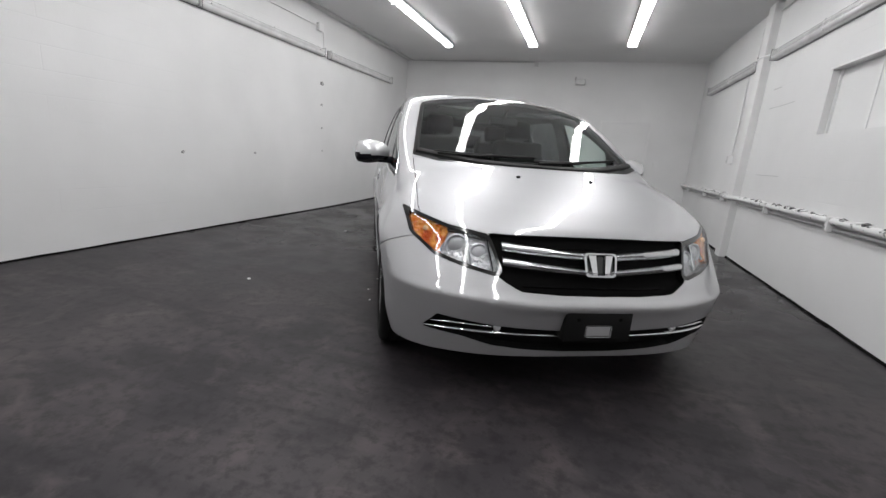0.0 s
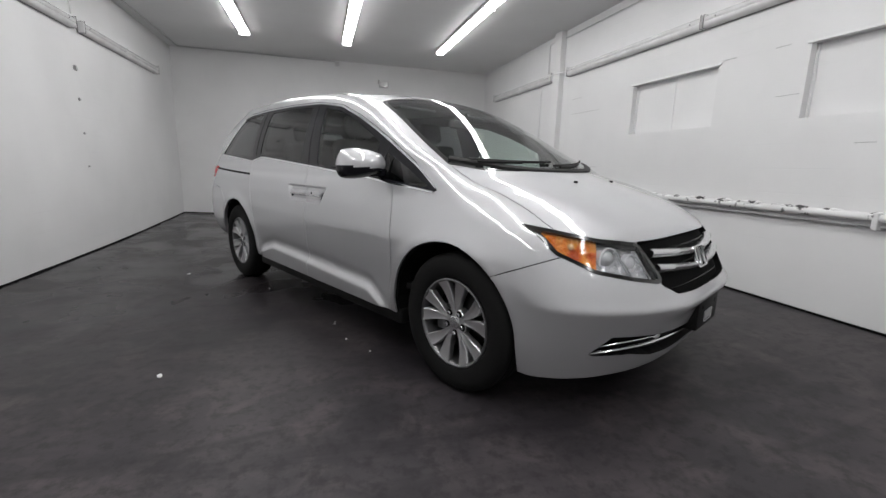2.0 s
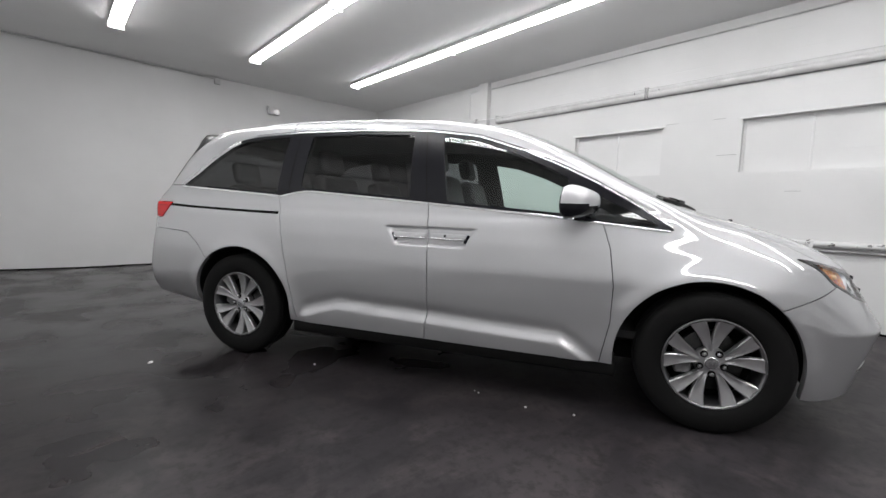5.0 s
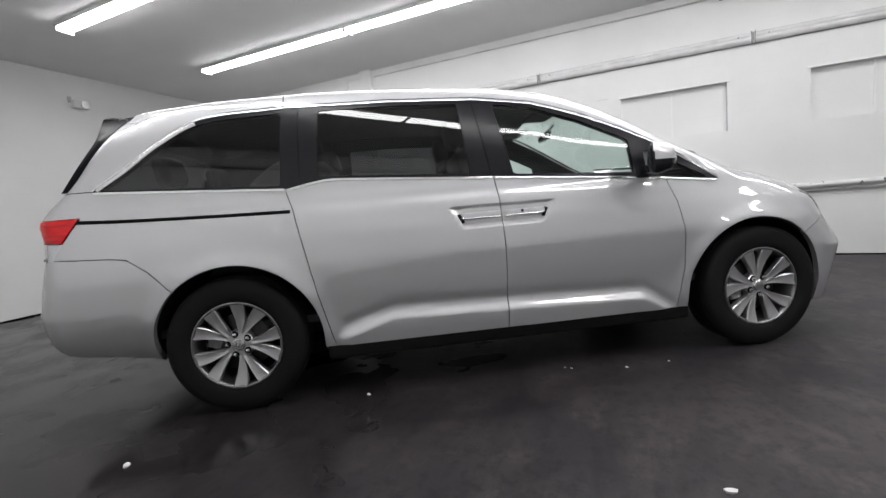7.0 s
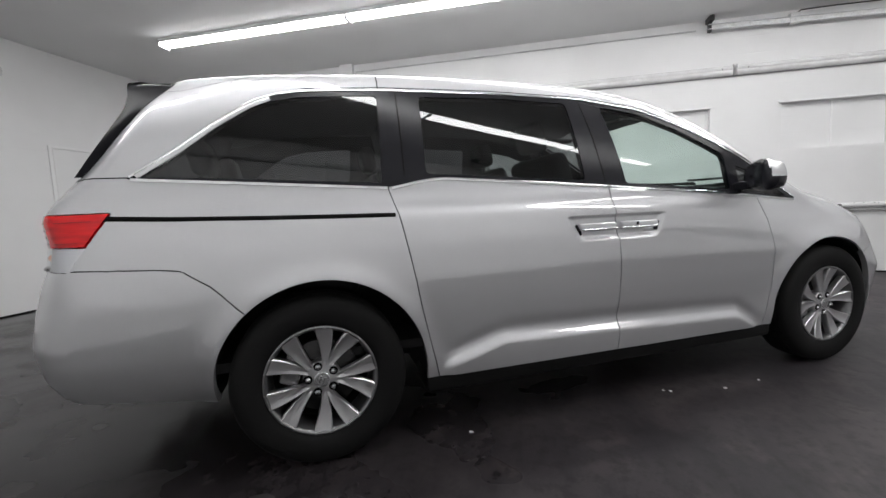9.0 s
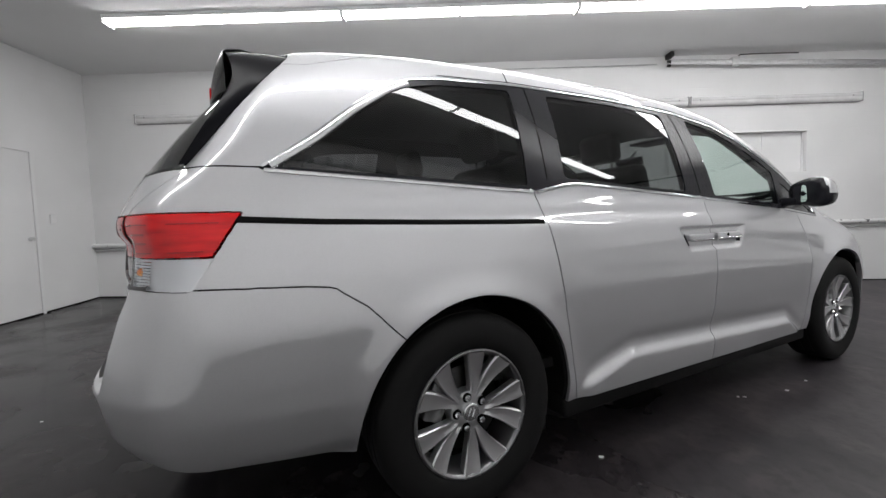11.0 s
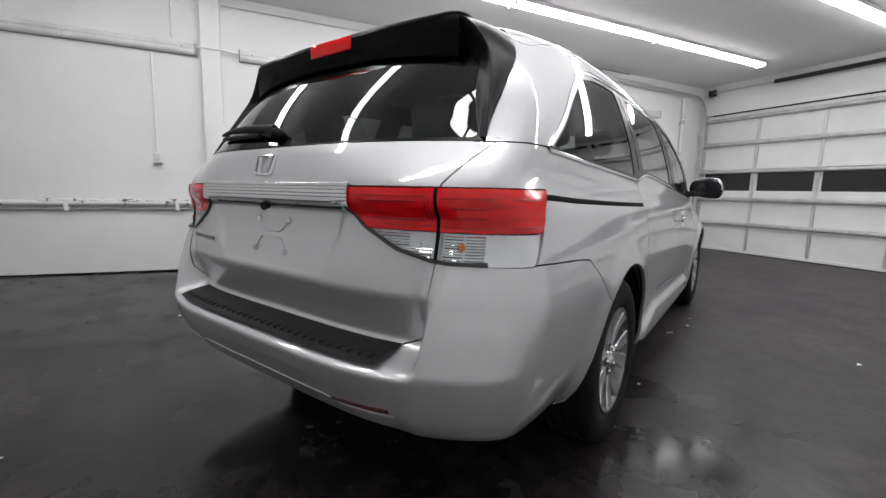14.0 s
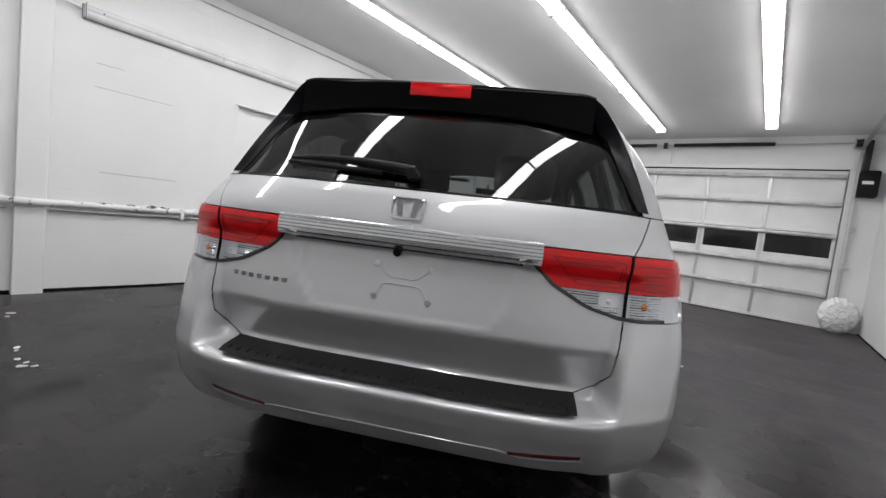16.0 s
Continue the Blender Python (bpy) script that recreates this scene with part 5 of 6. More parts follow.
def emblem(name, x, y, z, w, h, tilt, face):
    """A chrome badge: a rounded frame with two upright bars, facing -y (face -1) or +y."""
    bm = bmesh.new()
    outer_ = rounded([(-w * 0.92, -h), (w * 0.92, -h), (w, h), (-w, h)], h * 0.42, 5)
    inner = rounded([(-w * 0.80, -h * 0.86), (w * 0.80, -h * 0.86), (w * 0.88, h * 0.87), (-w * 0.88, h * 0.87)], h * 0.38, 5)
    r = [[bm.verts.new((a, d, b)) for a, b in o] for o, d in ((outer_, 0.0), (outer_, 0.012), (inner, 0.014), (inner, 0.0))]
    n = len(outer_)
    for a, b in zip(r, r[1:]):
        for i in range(n):
            bm.faces.new((a[i], a[(i + 1) % n], b[(i + 1) % n], b[i]))
    for s in (-1, 1):
        q = [(s * w * 0.22, -h * 0.80), (s * w * 0.50, -h * 0.80), (s * w * 0.72, h * 0.80), (s * w * 0.30, h * 0.80)]
        lo_, hi_ = [bm.verts.new((a, 0.0, b)) for a, b in q], [bm.verts.new((a, 0.014, b)) for a, b in q]
        for i in range(4):
            bm.faces.new((lo_[i], lo_[(i + 1) % 4], hi_[(i + 1) % 4], hi_[i]))
        bm.faces.new(hi_)
    bmesh.ops.recalc_face_normals(bm, faces=bm.faces)
    ob = part(name, bm, MAT["chrome"], van, "chrome badge frame", smooth=30)
    ob.matrix_local = pose(x, y, z, tilt, 0, 180 if face < 0 else 0)
    return ob


c = end_point(0.0, 0.735, True, 0.002)
emblem("badge", 0, float(c[1]) - 0.008, 0.728, 0.083, 0.056, 20, -1)
bm = bmesh.new()
box(bm, (-0.070, -0.004, -0.048), (0.070, 0.0, 0.048), 0.01)
part("badge_backing", bm, MAT["gloss_black"], van).matrix_local = pose(0, float(c[1]) - 0.006, 0.728, -20, 0, 0)

skin("intake_backing", MAT["plastic_black"], van, ["lower_intake"], shift=-0.05)
skin("intake_wall", MAT["plastic_black"], van, ["lower_intake"], shift=-0.045, flange=-0.045)
half = [(0.783, 0.362), (0.70, 0.374), (0.62, 0.382), (0.444, 0.388), (0.30, 0.386), (0.118, 0.382), (0.0, 0.381)]
part("intake_strip", end_band(bmesh.new(), [(-a, z) for a, z in half] + [(a, z) for a, z in half[-2::-1]], 0.012, 0.011, True, -0.012), MAT["chrome"], van, "chrome strip in the lower intake", smooth=60)
for s in (-1, 1):
    bm = end_band(bmesh.new(), [(-0.755, 0.396), (-0.66, 0.412), (-0.56, 0.417), (-0.49, 0.416)], 0.012, 0.010, True, -0.018)
    part("fog_trim", bm if s < 0 else mirror_x(bm), MAT["chrome"], van, smooth=60)
    c = Vector(end_point(-0.462, 0.410, True, -0.022))
    bm = bmesh.new()
    bmesh.ops.create_uvsphere(bm, u_segments=14, v_segments=8, radius=0.020)
    bmesh.ops.translate(bm, verts=bm.verts, vec=c)
    part("fog_lamp", bm if s < 0 else mirror_x(bm), MAT["lamp_silver"], van, smooth=True)

y0 = float(end_point(0.0, 0.455, True)[1])
bm = bmesh.new()
box(bm, (-0.168, y0 - 0.030, 0.378), (0.168, y0 + 0.06, 0.545), 0.010)
holder = part("plate_holder", bm, MAT["plastic_black"], van, "black front number plate holder without a plate", smooth=True)
for x, z in ((-0.105, 0.49), (0.105, 0.49)):
    part("screw", tube(bmesh.new(), (x, y0 - 0.031, z), (x, y0 - 0.026, z), 0.009), MAT["seam"], holder)
part("holder_window", box(bmesh.new(), (-0.065, y0 - 0.031, 0.405), (0.065, y0 - 0.026, 0.462), 0.008), MAT["paint"], holder, "cut-out showing the silver bumper")

# ---------------------------------------------------------------- windscreen foot: cowl, wipers, nozzles
for s in (-1, 1):
    c = top_point(s * 0.226, -1.72, 0.002)
    part("washer_nozzle", box(bmesh.new(), (c[0] - 0.010, c[1] - 0.010, c[2] - 0.004), (c[0] + 0.010, c[1] + 0.010, c[2] + 0.010), 0.004), MAT["plastic_black"], van)
for s in (-1, 1):
    xs = np.linspace(0.0, 0.76, 20)
    p = top_point(s * xs, -1.515 + 0.30 * (xs / 0.78) ** 2.4, 0.002)
    part("cowl_strip", strip(bmesh.new(), p, gradient(p), 0.05, 0.010), MAT["plastic_black"], van)
for x0, x1 in ((0.62, -0.04), (-0.02, -0.66)):
    xs = np.linspace(x0, x1, 14)
    p = top_point(xs, -1.455 + 0.045 * (xs - x1) / (x0 - x1) + 0.24 * (np.abs(xs) / 0.78) ** 2.4, 0.010)
    part("wiper", sweep(bmesh.new(), p, 0.008), MAT["plastic_black"], van, "black windscreen wiper", smooth=True)
    xs = np.linspace(x1 + 0.02, (x0 + x1) / 2, 10)
    p = top_point(xs, -1.490 + 0.075 * (xs - x1) / (x0 - x1) + 0.24 * (np.abs(xs) / 0.78) ** 2.4, 0.016)
    part("wiper_arm", sweep(bmesh.new(), p, 0.008), MAT["plastic_black"], van, smooth=True)


# ---------------------------------------------------------------- mirrors and handles
def door_mirror(s):
    bm = bmesh.new()
    bmesh.ops.create_cube(bm, size=1.0)
    bmesh.ops.subdivide_edges(bm, edges=bm.edges, cuts=7, use_grid_fill=True)
    for v in bm.verts:
        q = v.co * 2
        n = Vector((q.x * math.sqrt(1 - q.y**2 / 2 - q.z**2 / 2 + q.y**2 * q.z**2 / 3), q.y * math.sqrt(1 - q.z**2 / 2 - q.x**2 / 2 + q.z**2 * q.x**2 / 3), q.z * math.sqrt(1 - q.x**2 / 2 - q.y**2 / 2 + q.x**2 * q.y**2 / 3)))
        m_ = q * 0.28 + n * 0.72
        depth = 1.0 if m_.y < 0 else 0.42
        taper = 1.0 - 0.20 * max(0, -m_.y)
        v.co = Vector((m_.x * 0.142 * taper, m_.y * 0.100 * depth, m_.z * (0.092 if m_.z > 0 else 0.075) * taper * (1.0 - 0.22 * m_.x) + 0.012 * m_.x))
    bm.faces.index_update()
    bm.faces.ensure_lookup_table()
    low = bm.copy()
    low.faces.index_update()
    ids = {f.index for f in bm.faces if f.calc_center_median().z < -0.012 or f.calc_center_median().y > 0.012}
    low.faces.ensure_lookup_table()
    bmesh.ops.delete(low, geom=[f for f in low.faces if f.index not in ids], context="FACES")
    bmesh.ops.delete(bm, geom=[f for f in bm.faces if f.index in ids], context="FACES")
    at = Matrix.Translation((-1.050, -0.812, 1.142)) @ Euler((0, radians(3), radians(-30))).to_matrix().to_4x4()
    for b in (bm, low):
        bmesh.ops.transform(b, matrix=at, verts=b.verts)
    glass_bm = bmesh.new()
    outline = rounded([(-0.030, -0.046), (0.068, -0.054), (0.073, 0.050), (-0.026, 0.048)], 0.022, 5)
    glass_bm.faces.new([glass_bm.verts.new(at @ Vector((a, 0.0415, b))) for a, b in outline][::-1])
    arm = bmesh.new()
    box(arm, (-1.02, -0.86, 1.075), (-0.90, -0.80, 1.125), 0.015)
    if s > 0:
        for b in (bm, low, glass_bm, arm):
            mirror_x(b)
    cap = part("door_mirror", bm, MAT["paint"], van, "silver door mirror with a black foot", smooth=60)
    part("mirror_frame", low, MAT["satin_black"], cap, "black lower mirror shell", smooth=60)
    part("mirror_glass", glass_bm, MAT["mirror_glass"], cap)
    part("mirror_arm", arm, MAT["satin_black"], cap, smooth=True)


for s in (-1, 1):
    door_mirror(s)
    k = 0 if s < 0 else 1
    for door, y0, y1 in ((sliding_doors[k], 0.262, 0.052), (front_doors[k], 0.016, -0.205)):
        yy = np.linspace(y0, y1, 14)
        p = side_point(yy, np.full(14, 0.928), 0.012)
        bm = strip(bmesh.new(), p, gradient(p), 0.032, 0.012)
        part("door_handle", bm if s < 0 else mirror_x(bm), MAT["paint"], door, "silver pull handle", smooth=60)
        p = side_point(yy, np.full(14, 0.912), 0.014)
        bm = strip(bmesh.new(), p, gradient(p), 0.012, 0.012)
        part("handle_trim", bm if s < 0 else mirror_x(bm), MAT["chrome"], door, "chrome handle edge", smooth=60)
        ye = y0 if y0 > 0.1 else y1
        sg = 1 if y0 > 0.1 else -1
        yy = np.array([ye + sg * 0.012, ye + sg * 0.002, ye - sg * 0.012])
        zz = np.array([0.94, 0.922, 0.892])
        p = side_point(yy, zz, 0.003)
        bm = strip(bmesh.new(), p, gradient(p), 0.022, 0.003)
        part("handle_end", bm if s < 0 else mirror_x(bm), MAT["satin_black"], door)
    c = side_point(-0.075, 0.930, 0.024)
    bm = tube(bmesh.new(), c, c + np.array([-0.003, 0, 0]), 0.008)
    part("key_lock", bm if s < 0 else mirror_x(bm), MAT["seam"], front_doors[k])

# ---------------------------------------------------------------- tail: bar, badge, holder, wiper, spoiler, step
xs = np.linspace(-0.442, 0.442, 40)
bm = bmesh.new()
rows = []
profile = [(1.100, 0.001), (1.098, 0.007)]
for k in range(6):
    z = 1.0955 - 0.0098 * k
    profile += [(z, 0.009 + 0.0006 * k), (z - 0.0068, 0.010 + 0.0006 * k), (z - 0.0082, 0.0068 + 0.0006 * k)]
profile += [(1.036, 0.013), (1.033, 0.010), (1.031, -0.004)]
for z, lift in profile:
    rows.append([bm.verts.new(v) for v in end_point(xs, np.full(40, z), False, lift)])
for a, b in zip(rows, rows[1:]):
    for i in range(39):
        bm.faces.new((a[i], a[i + 1], b[i + 1], b[i]))
bmesh.ops.recalc_face_normals(bm, faces=bm.faces)
part("tailgate_bar", bm, MAT["satin_chrome"], tailgate, "ribbed satin chrome bar across the tailgate", smooth=20)
# black strip drawn in for the shade under the bar
bm = bmesh.new()
box(bm, (-0.40, 2.490, 1.019), (0.40, 2.530, 1.032), 0.004)
part("bar_shade_strip", bm, MAT["satin_black"], tailgate)
part("camera_eye", tube(bmesh.new(), (0.02, 2.525, 1.020), (0.02, 2.548, 1.010), 0.014), MAT["gloss_black"], tailgate)
c = end_point(0.0, 1.156, False, 0.0)
emblem("badge", 0, float(c[1]) - 0.002, 1.156, 0.058, 0.037, 16, 1)
# number plate fixing: four bosses joined by a thin pressed frame
spots = [(-0.095, 0.968), (0.09, 0.968), (-0.10, 0.858), (0.085, 0.858)]
for x, z in spots:
    y = float(end_point(x, z, False)[1])
    part("plate_boss", tube(bmesh.new(), (x, y - 0.002, z), (x, y + 0.007, z), 0.011, 14), MAT["satin_chrome"], tailgate, smooth=30)
bm = bmesh.new()
for line in ([(-0.095, 0.968), (-0.06, 0.932), (-0.045, 0.925), (0.04, 0.925), (0.055, 0.932), (0.09, 0.968)], [(-0.10, 0.858), (-0.072, 0.90), (-0.055, 0.905), (0.05, 0.905), (0.065, 0.90), (0.085, 0.858)]):
    q = resample(line, 0.006)
    p = end_point(q[:, 0], q[:, 1], False, 0.001)
    strip(bm, p, gradient(p), 0.004, 0.0035)
part("plate_frame", bm, MAT["paint"], tailgate)
# model lettering kept as plain bars
bm = bmesh.new()
for i in range(7):
    x = 0.625 - i * 0.034
    p = end_point(np.array([x, x - 0.021]), np.array([0.866, 0.866]), False, 0.0)
    for q in (p,):
        y = float(q[:, 1].mean())
        box(bm, (x - 0.020, y - 0.004, 0.857), (x, y + 0.004, 0.874), 0.002, 1)
part("model_bar", bm, MAT["alloy_lip"], tailgate, "row of small dull chrome bars")
# rear wiper
xs = np.linspace(0.0, 0.47, 20)
zs = 1.262 + 0.026 * np.sin(np.linspace(0.25, 2.3, 20))
p = end_point(xs, zs, False, 0.026)
bm = bmesh.new()
rings = []
for k in range(20):
    t = k / 19
    wide, high = 0.014 * (1 - t) ** 0.8 + 0.006, 0.014 * (1 - t) + 0.006
    rings.append([bm.verts.new(p[k] + np.array([0, high * math.cos(a) * 0.8, wide * math.sin(a)])) for a in np.linspace(0, 2 * math.pi, 10, endpoint=False)])
for a, b in zip(rings, rings[1:]):
    for k in range(10):
        bm.faces.new((a[k], a[(k + 1) % 10], b[(k + 1) % 10], b[k]))
bm.faces.new(rings[0])
bm.faces.new(rings[-1])
bmesh.ops.recalc_face_normals(bm, faces=bm.faces)
arm = part("rear_wiper", bm, MAT["plastic_black"], van, "black rear wiper", smooth=50)
p = end_point(np.linspace(0.12, 0.485, 14), np.linspace(1.264, 1.276, 14), False, 0.010)
part("wiper_blade", sweep(bmesh.new(), p, 0.009), MAT["plastic_black"], arm, smooth=True)
c = end_point(0.01, 1.262, False, 0.015)
part("wiper_cap", tube(bmesh.new(), c + np.array([0, -0.02, 0]), c + np.array([0, 0.025, 0.004]), 0.023, 16, r2=0.019), MAT["plastic_black"], arm, smooth=30)

# spoiler over the rear window: silver on top, black behind, run out into two fins beside the glass
CREST = np.array([(-0.548, 2.215, 1.655), (-0.585, 2.208, 1.646), (-0.622, 2.198, 1.617), (-0.660, 2.190, 1.570), (-0.695, 2.192, 1.515), (-0.732, 2.245, 1.420), (-0.760, 2.300, 1.325), (-0.784, 2.352, 1.232)])
top_bm, low_bm = bmesh.new(), bmesh.new()
tops, lows = [], []
for x in np.linspace(-0.585, 0.585, 41):
    u = abs(x) / 0.548
    tip_y = 2.250 - 0.035 * u**2
    tip_z = 1.655 if u < 1 else 1.655 - 0.009 * (u - 1) / 0.0675
    lip_z = 1.546 - 0.11 * x * x
    lip_y = float(end_point(x, lip_z)[1])
    y0 = 1.98
    z0, z1 = float(top_point(x, y0)[2]), float(top_point(x, 2.06)[2])
    prof = [(y0, z0 - 0.002), (2.03, 0.5 * (z0 + z1) + 0.004), (2.11, 0.6 * z1 + 0.4 * tip_z + 0.008), (tip_y - 0.05, tip_z + 0.010), (tip_y - 0.008, tip_z + 0.004)]
    tops.append([top_bm.verts.new((x, y, z)) for y, z in prof])
    prof = [(tip_y - 0.008, tip_z + 0.0035), (tip_y, tip_z - 0.002), (tip_y + 0.003, tip_z - 0.016), (tip_y + 0.001, tip_z - 0.055), (lip_y + 0.012, lip_z + 0.016), (lip_y + 0.010, lip_z + 0.004), (lip_y + 0.003, lip_z), (lip_y - 0.04, lip_z + 0.012)]
    lows.append([low_bm.verts.new((x, y, z)) for y, z in prof])
for some, b_ in ((tops, top_bm), (lows, low_bm)):
    for a, b in zip(some, some[1:]):
        for k in range(len(a) - 1):
            b_.faces.new((a[k], b[k], b[k + 1], a[k + 1]))
    bmesh.ops.recalc_face_normals(b_, faces=b_.faces)
spoiler = part("spoiler", low_bm, MAT["spoiler_black"], van, "gloss black rear roof spoiler", smooth=50)
part("spoiler_top", top_bm, MAT["paint"], spoiler, "silver upper side of the spoiler", smooth=50)
bm = bmesh.new()
box(bm, (-0.120, 2.17, 1.601), (0.120, 2.2565, 1.6525), 0.005)
part("brake_lamp", bm, MAT["red_lens"], spoiler, "red high-level brake lamp", smooth=True)
for s in (-1, 1):
    n = 26
    t = np.linspace(0, 1, n)
    d = np.r_[0, np.cumsum(np.linalg.norm(np.diff(CREST, axis=0), axis=1))]
    crest = np.stack([np.interp(t, d / d[-1], CREST[:, k]) for k in range(3)], 1)
    for _ in range(3):
        crest[1:-1] = 0.25 * crest[:-2] + 0.5 * crest[1:-1] + 0.25 * crest[2:]
    edge_z = np.minimum(crest[:, 2] - 0.012 * (1 - t), 1.622)
    outside = side_point(np.interp(edge_z, [1.222, 1.42, 1.62], [2.338, 2.185, 2.018]), edge_z, 0.002)
    glass_z = np.interp(crest[:, 2], [1.232, 1.515, 1.655], [1.236, 1.495, 1.535])
    inner = end_point(-np.interp(glass_z, [1.234, 1.355, 1.505, 1.545], [0.754, 0.697, 0.645, 0.60]), glass_z, lift=0.001)
    bm = bmesh.new()
    back = np.array([0, 1.0, 0])
    section = [outside, 0.72 * outside + 0.28 * crest + 0.004 * gradient(outside), 0.35 * outside + 0.65 * crest + 0.004 * gradient(outside), 0.1 * outside + 0.9 * crest, crest,
               0.88 * crest + 0.12 * inner + 0.002 * back, 0.6 * crest + 0.4 * inner - 0.004 * back, inner]
    rows = [[bm.verts.new(v) for v in row] for row in section]
    for a, b in zip(rows, rows[1:]):
        for i in range(n - 1):
            bm.faces.new((a[i], a[i + 1], b[i + 1], b[i]))
    bmesh.ops.recalc_face_normals(bm, faces=bm.faces)
    part("tail_fin", bm if s < 0 else mirror_x(bm), MAT["fin_black"], spoiler, "satin black fin beside the rear window", smooth=60)

# ribbed black step pad on the rear bumper, red reflectors and a lower crease strip
xs = np.linspace(-0.60, 0.60, 41)
bm = bmesh.new()
rows = []
for k in range(7):
    t = k / 6
    row = []
    for x in xs:
        y1 = float(end_point(x, 0.585, False)[1]) - 0.012
        y0 = float(end_point(x, 0.64, False)[1]) - 0.004
        row.append(bm.verts.new((x, y0 + (y1 - y0) * t, 0.632 - 0.020 * t - 0.04 * max(0, t - 0.8))))
    rows.append(row)
for a, b in zip(rows, rows[1:]):
    for i in range(40):
        bm.faces.new((a[i], b[i], b[i + 1], a[i + 1]))
bmesh.ops.recalc_face_normals(bm, faces=bm.faces)
pad = part("step_pad", bm, MAT["plastic_black"], van, "black ribbed step pad on the bumper", smooth=True)
for i in range(30):
    x = -0.57 + 1.14 * i / 29
    y1 = float(end_point(x, 0.585, False)[1]) - 0.03
    y0 = float(end_point(x, 0.64, False)[1]) + 0.006
    part("rib", box(bmesh.new(), (x - 0.002, y0, 0.602), (x + 0.002, y1, 0.6195), 0.001, 1), MAT["plastic_black"], pad)
for s in (-1, 1):
    p = end_point(np.linspace(-0.63, -0.41, 12), np.linspace(0.462, 0.446, 12), False, 0.0)
    bm = strip(bmesh.new(), p, gradient(p), 0.020, 0.003)
    part("reflector", bm if s < 0 else mirror_x(bm), MAT["red_deep"], van, "dark red bumper reflector")
for s in (-1, 1):
    q = resample([(-0.64, 0.444), (-0.43, 0.430), (-0.395, 0.450), (0.0, 0.451)], 0.02)
    p = end_point(q[:, 0], q[:, 1], False, 0.0)
    bm = strip(bmesh.new(), p, gradient(p), 0.008, 0.003)
    part("bumper_crease", bm if s < 0 else mirror_x(bm), MAT["paint"], van)

# ---------------------------------------------------------------- cabin
skin("headliner", MAT["trim_grey"], van, ["roof_panel"], shift=-0.035)
skin("cabin_lining", MAT["trim_dark"], van, ["body", "front_door", "sliding_door", "tailgate", "pillar_trim", "tail_trim", "screen_border"], shift=-0.03)
part("cabin_floor", box(bmesh.new(), (-0.88, -1.3, 0.42), (0.88, 2.35, 0.46)), MAT["trim_dark"], van)
# dashboard
bm = bmesh.new()
rows = []
for x in np.linspace(-0.80, 0.80, 21):
    bulge = 0.05 * (1 - (x / 0.8) ** 2)
    hood_ = 0.035 * math.exp(-(((x - 0.38) / 0.16) ** 2))
    prof = [(-1.42, 1.04 + bulge * 0.5), (-1.15, 1.055 + bulge * 0.6), (-0.95, 1.045 + bulge * 0.4 + hood_), (-0.86, 1.01 + hood_), (-0.84, 0.93), (-0.90, 0.80), (-1.0, 0.60)]
    rows.append([bm.verts.new((x, y, z)) for y, z in prof])
for a, b in zip(rows, rows[1:]):
    for k in range(6):
        bm.faces.new((a[k], a[k + 1], b[k + 1], b[k]))
bmesh.ops.recalc_face_normals(bm, faces=bm.faces)
part("dashboard", bm, MAT["trim_dark"], van, "charcoal dashboard", smooth=50)
# steering wheel
bm = bmesh.new()
rows = []
for i in range(32):
    a = 2 * math.pi * i / 32
    rows.append([bm.verts.new(((0.185 + 0.017 * math.cos(b)) * math.cos(a), (0.185 + 0.017 * math.cos(b)) * math.sin(a), 0.017 * math.sin(b))) for b in np.linspace(0, 2 * math.pi, 10, endpoint=False)])
for i in range(32):
    for k in range(10):
        bm.faces.new((rows[i][k], rows[i][(k + 1) % 10], rows[(i + 1) % 32][(k + 1) % 10], rows[(i + 1) % 32][k]))
for a in (0, 180, 270):
    tube(bm, (0, 0, -0.01), (0.18 * math.cos(radians(a)), 0.18 * math.sin(radians(a)), 0), 0.016, 8)
tube(bm, (0, 0, -0.03), (0, 0, 0.012), 0.07, 20)
bmesh.ops.recalc_face_normals(bm, faces=bm.faces)
steer = part("steering_wheel", bm, MAT["trim_dark"], van, "black steering wheel", smooth=50)
steer.matrix_local = pose(0.38, -0.64, 1.00, -66, 0, 0)


def cushion(bm, size, at, tilt=0.0, bevel=0.05):
    k = bmesh.new()
    box(k, (-size[0] / 2, -size[1] / 2, 0), (size[0] / 2, size[1] / 2, size[2]), bevel, 4)
    bmesh.ops.transform(k, matrix=pose(*at, tilt, 0, 0), verts=k.verts)
    me = bpy.data.meshes.new("t")
    k.to_mesh(me)
    k.free()
    bm.from_mesh(me)
    bpy.data.meshes.remove(me)
    return bm


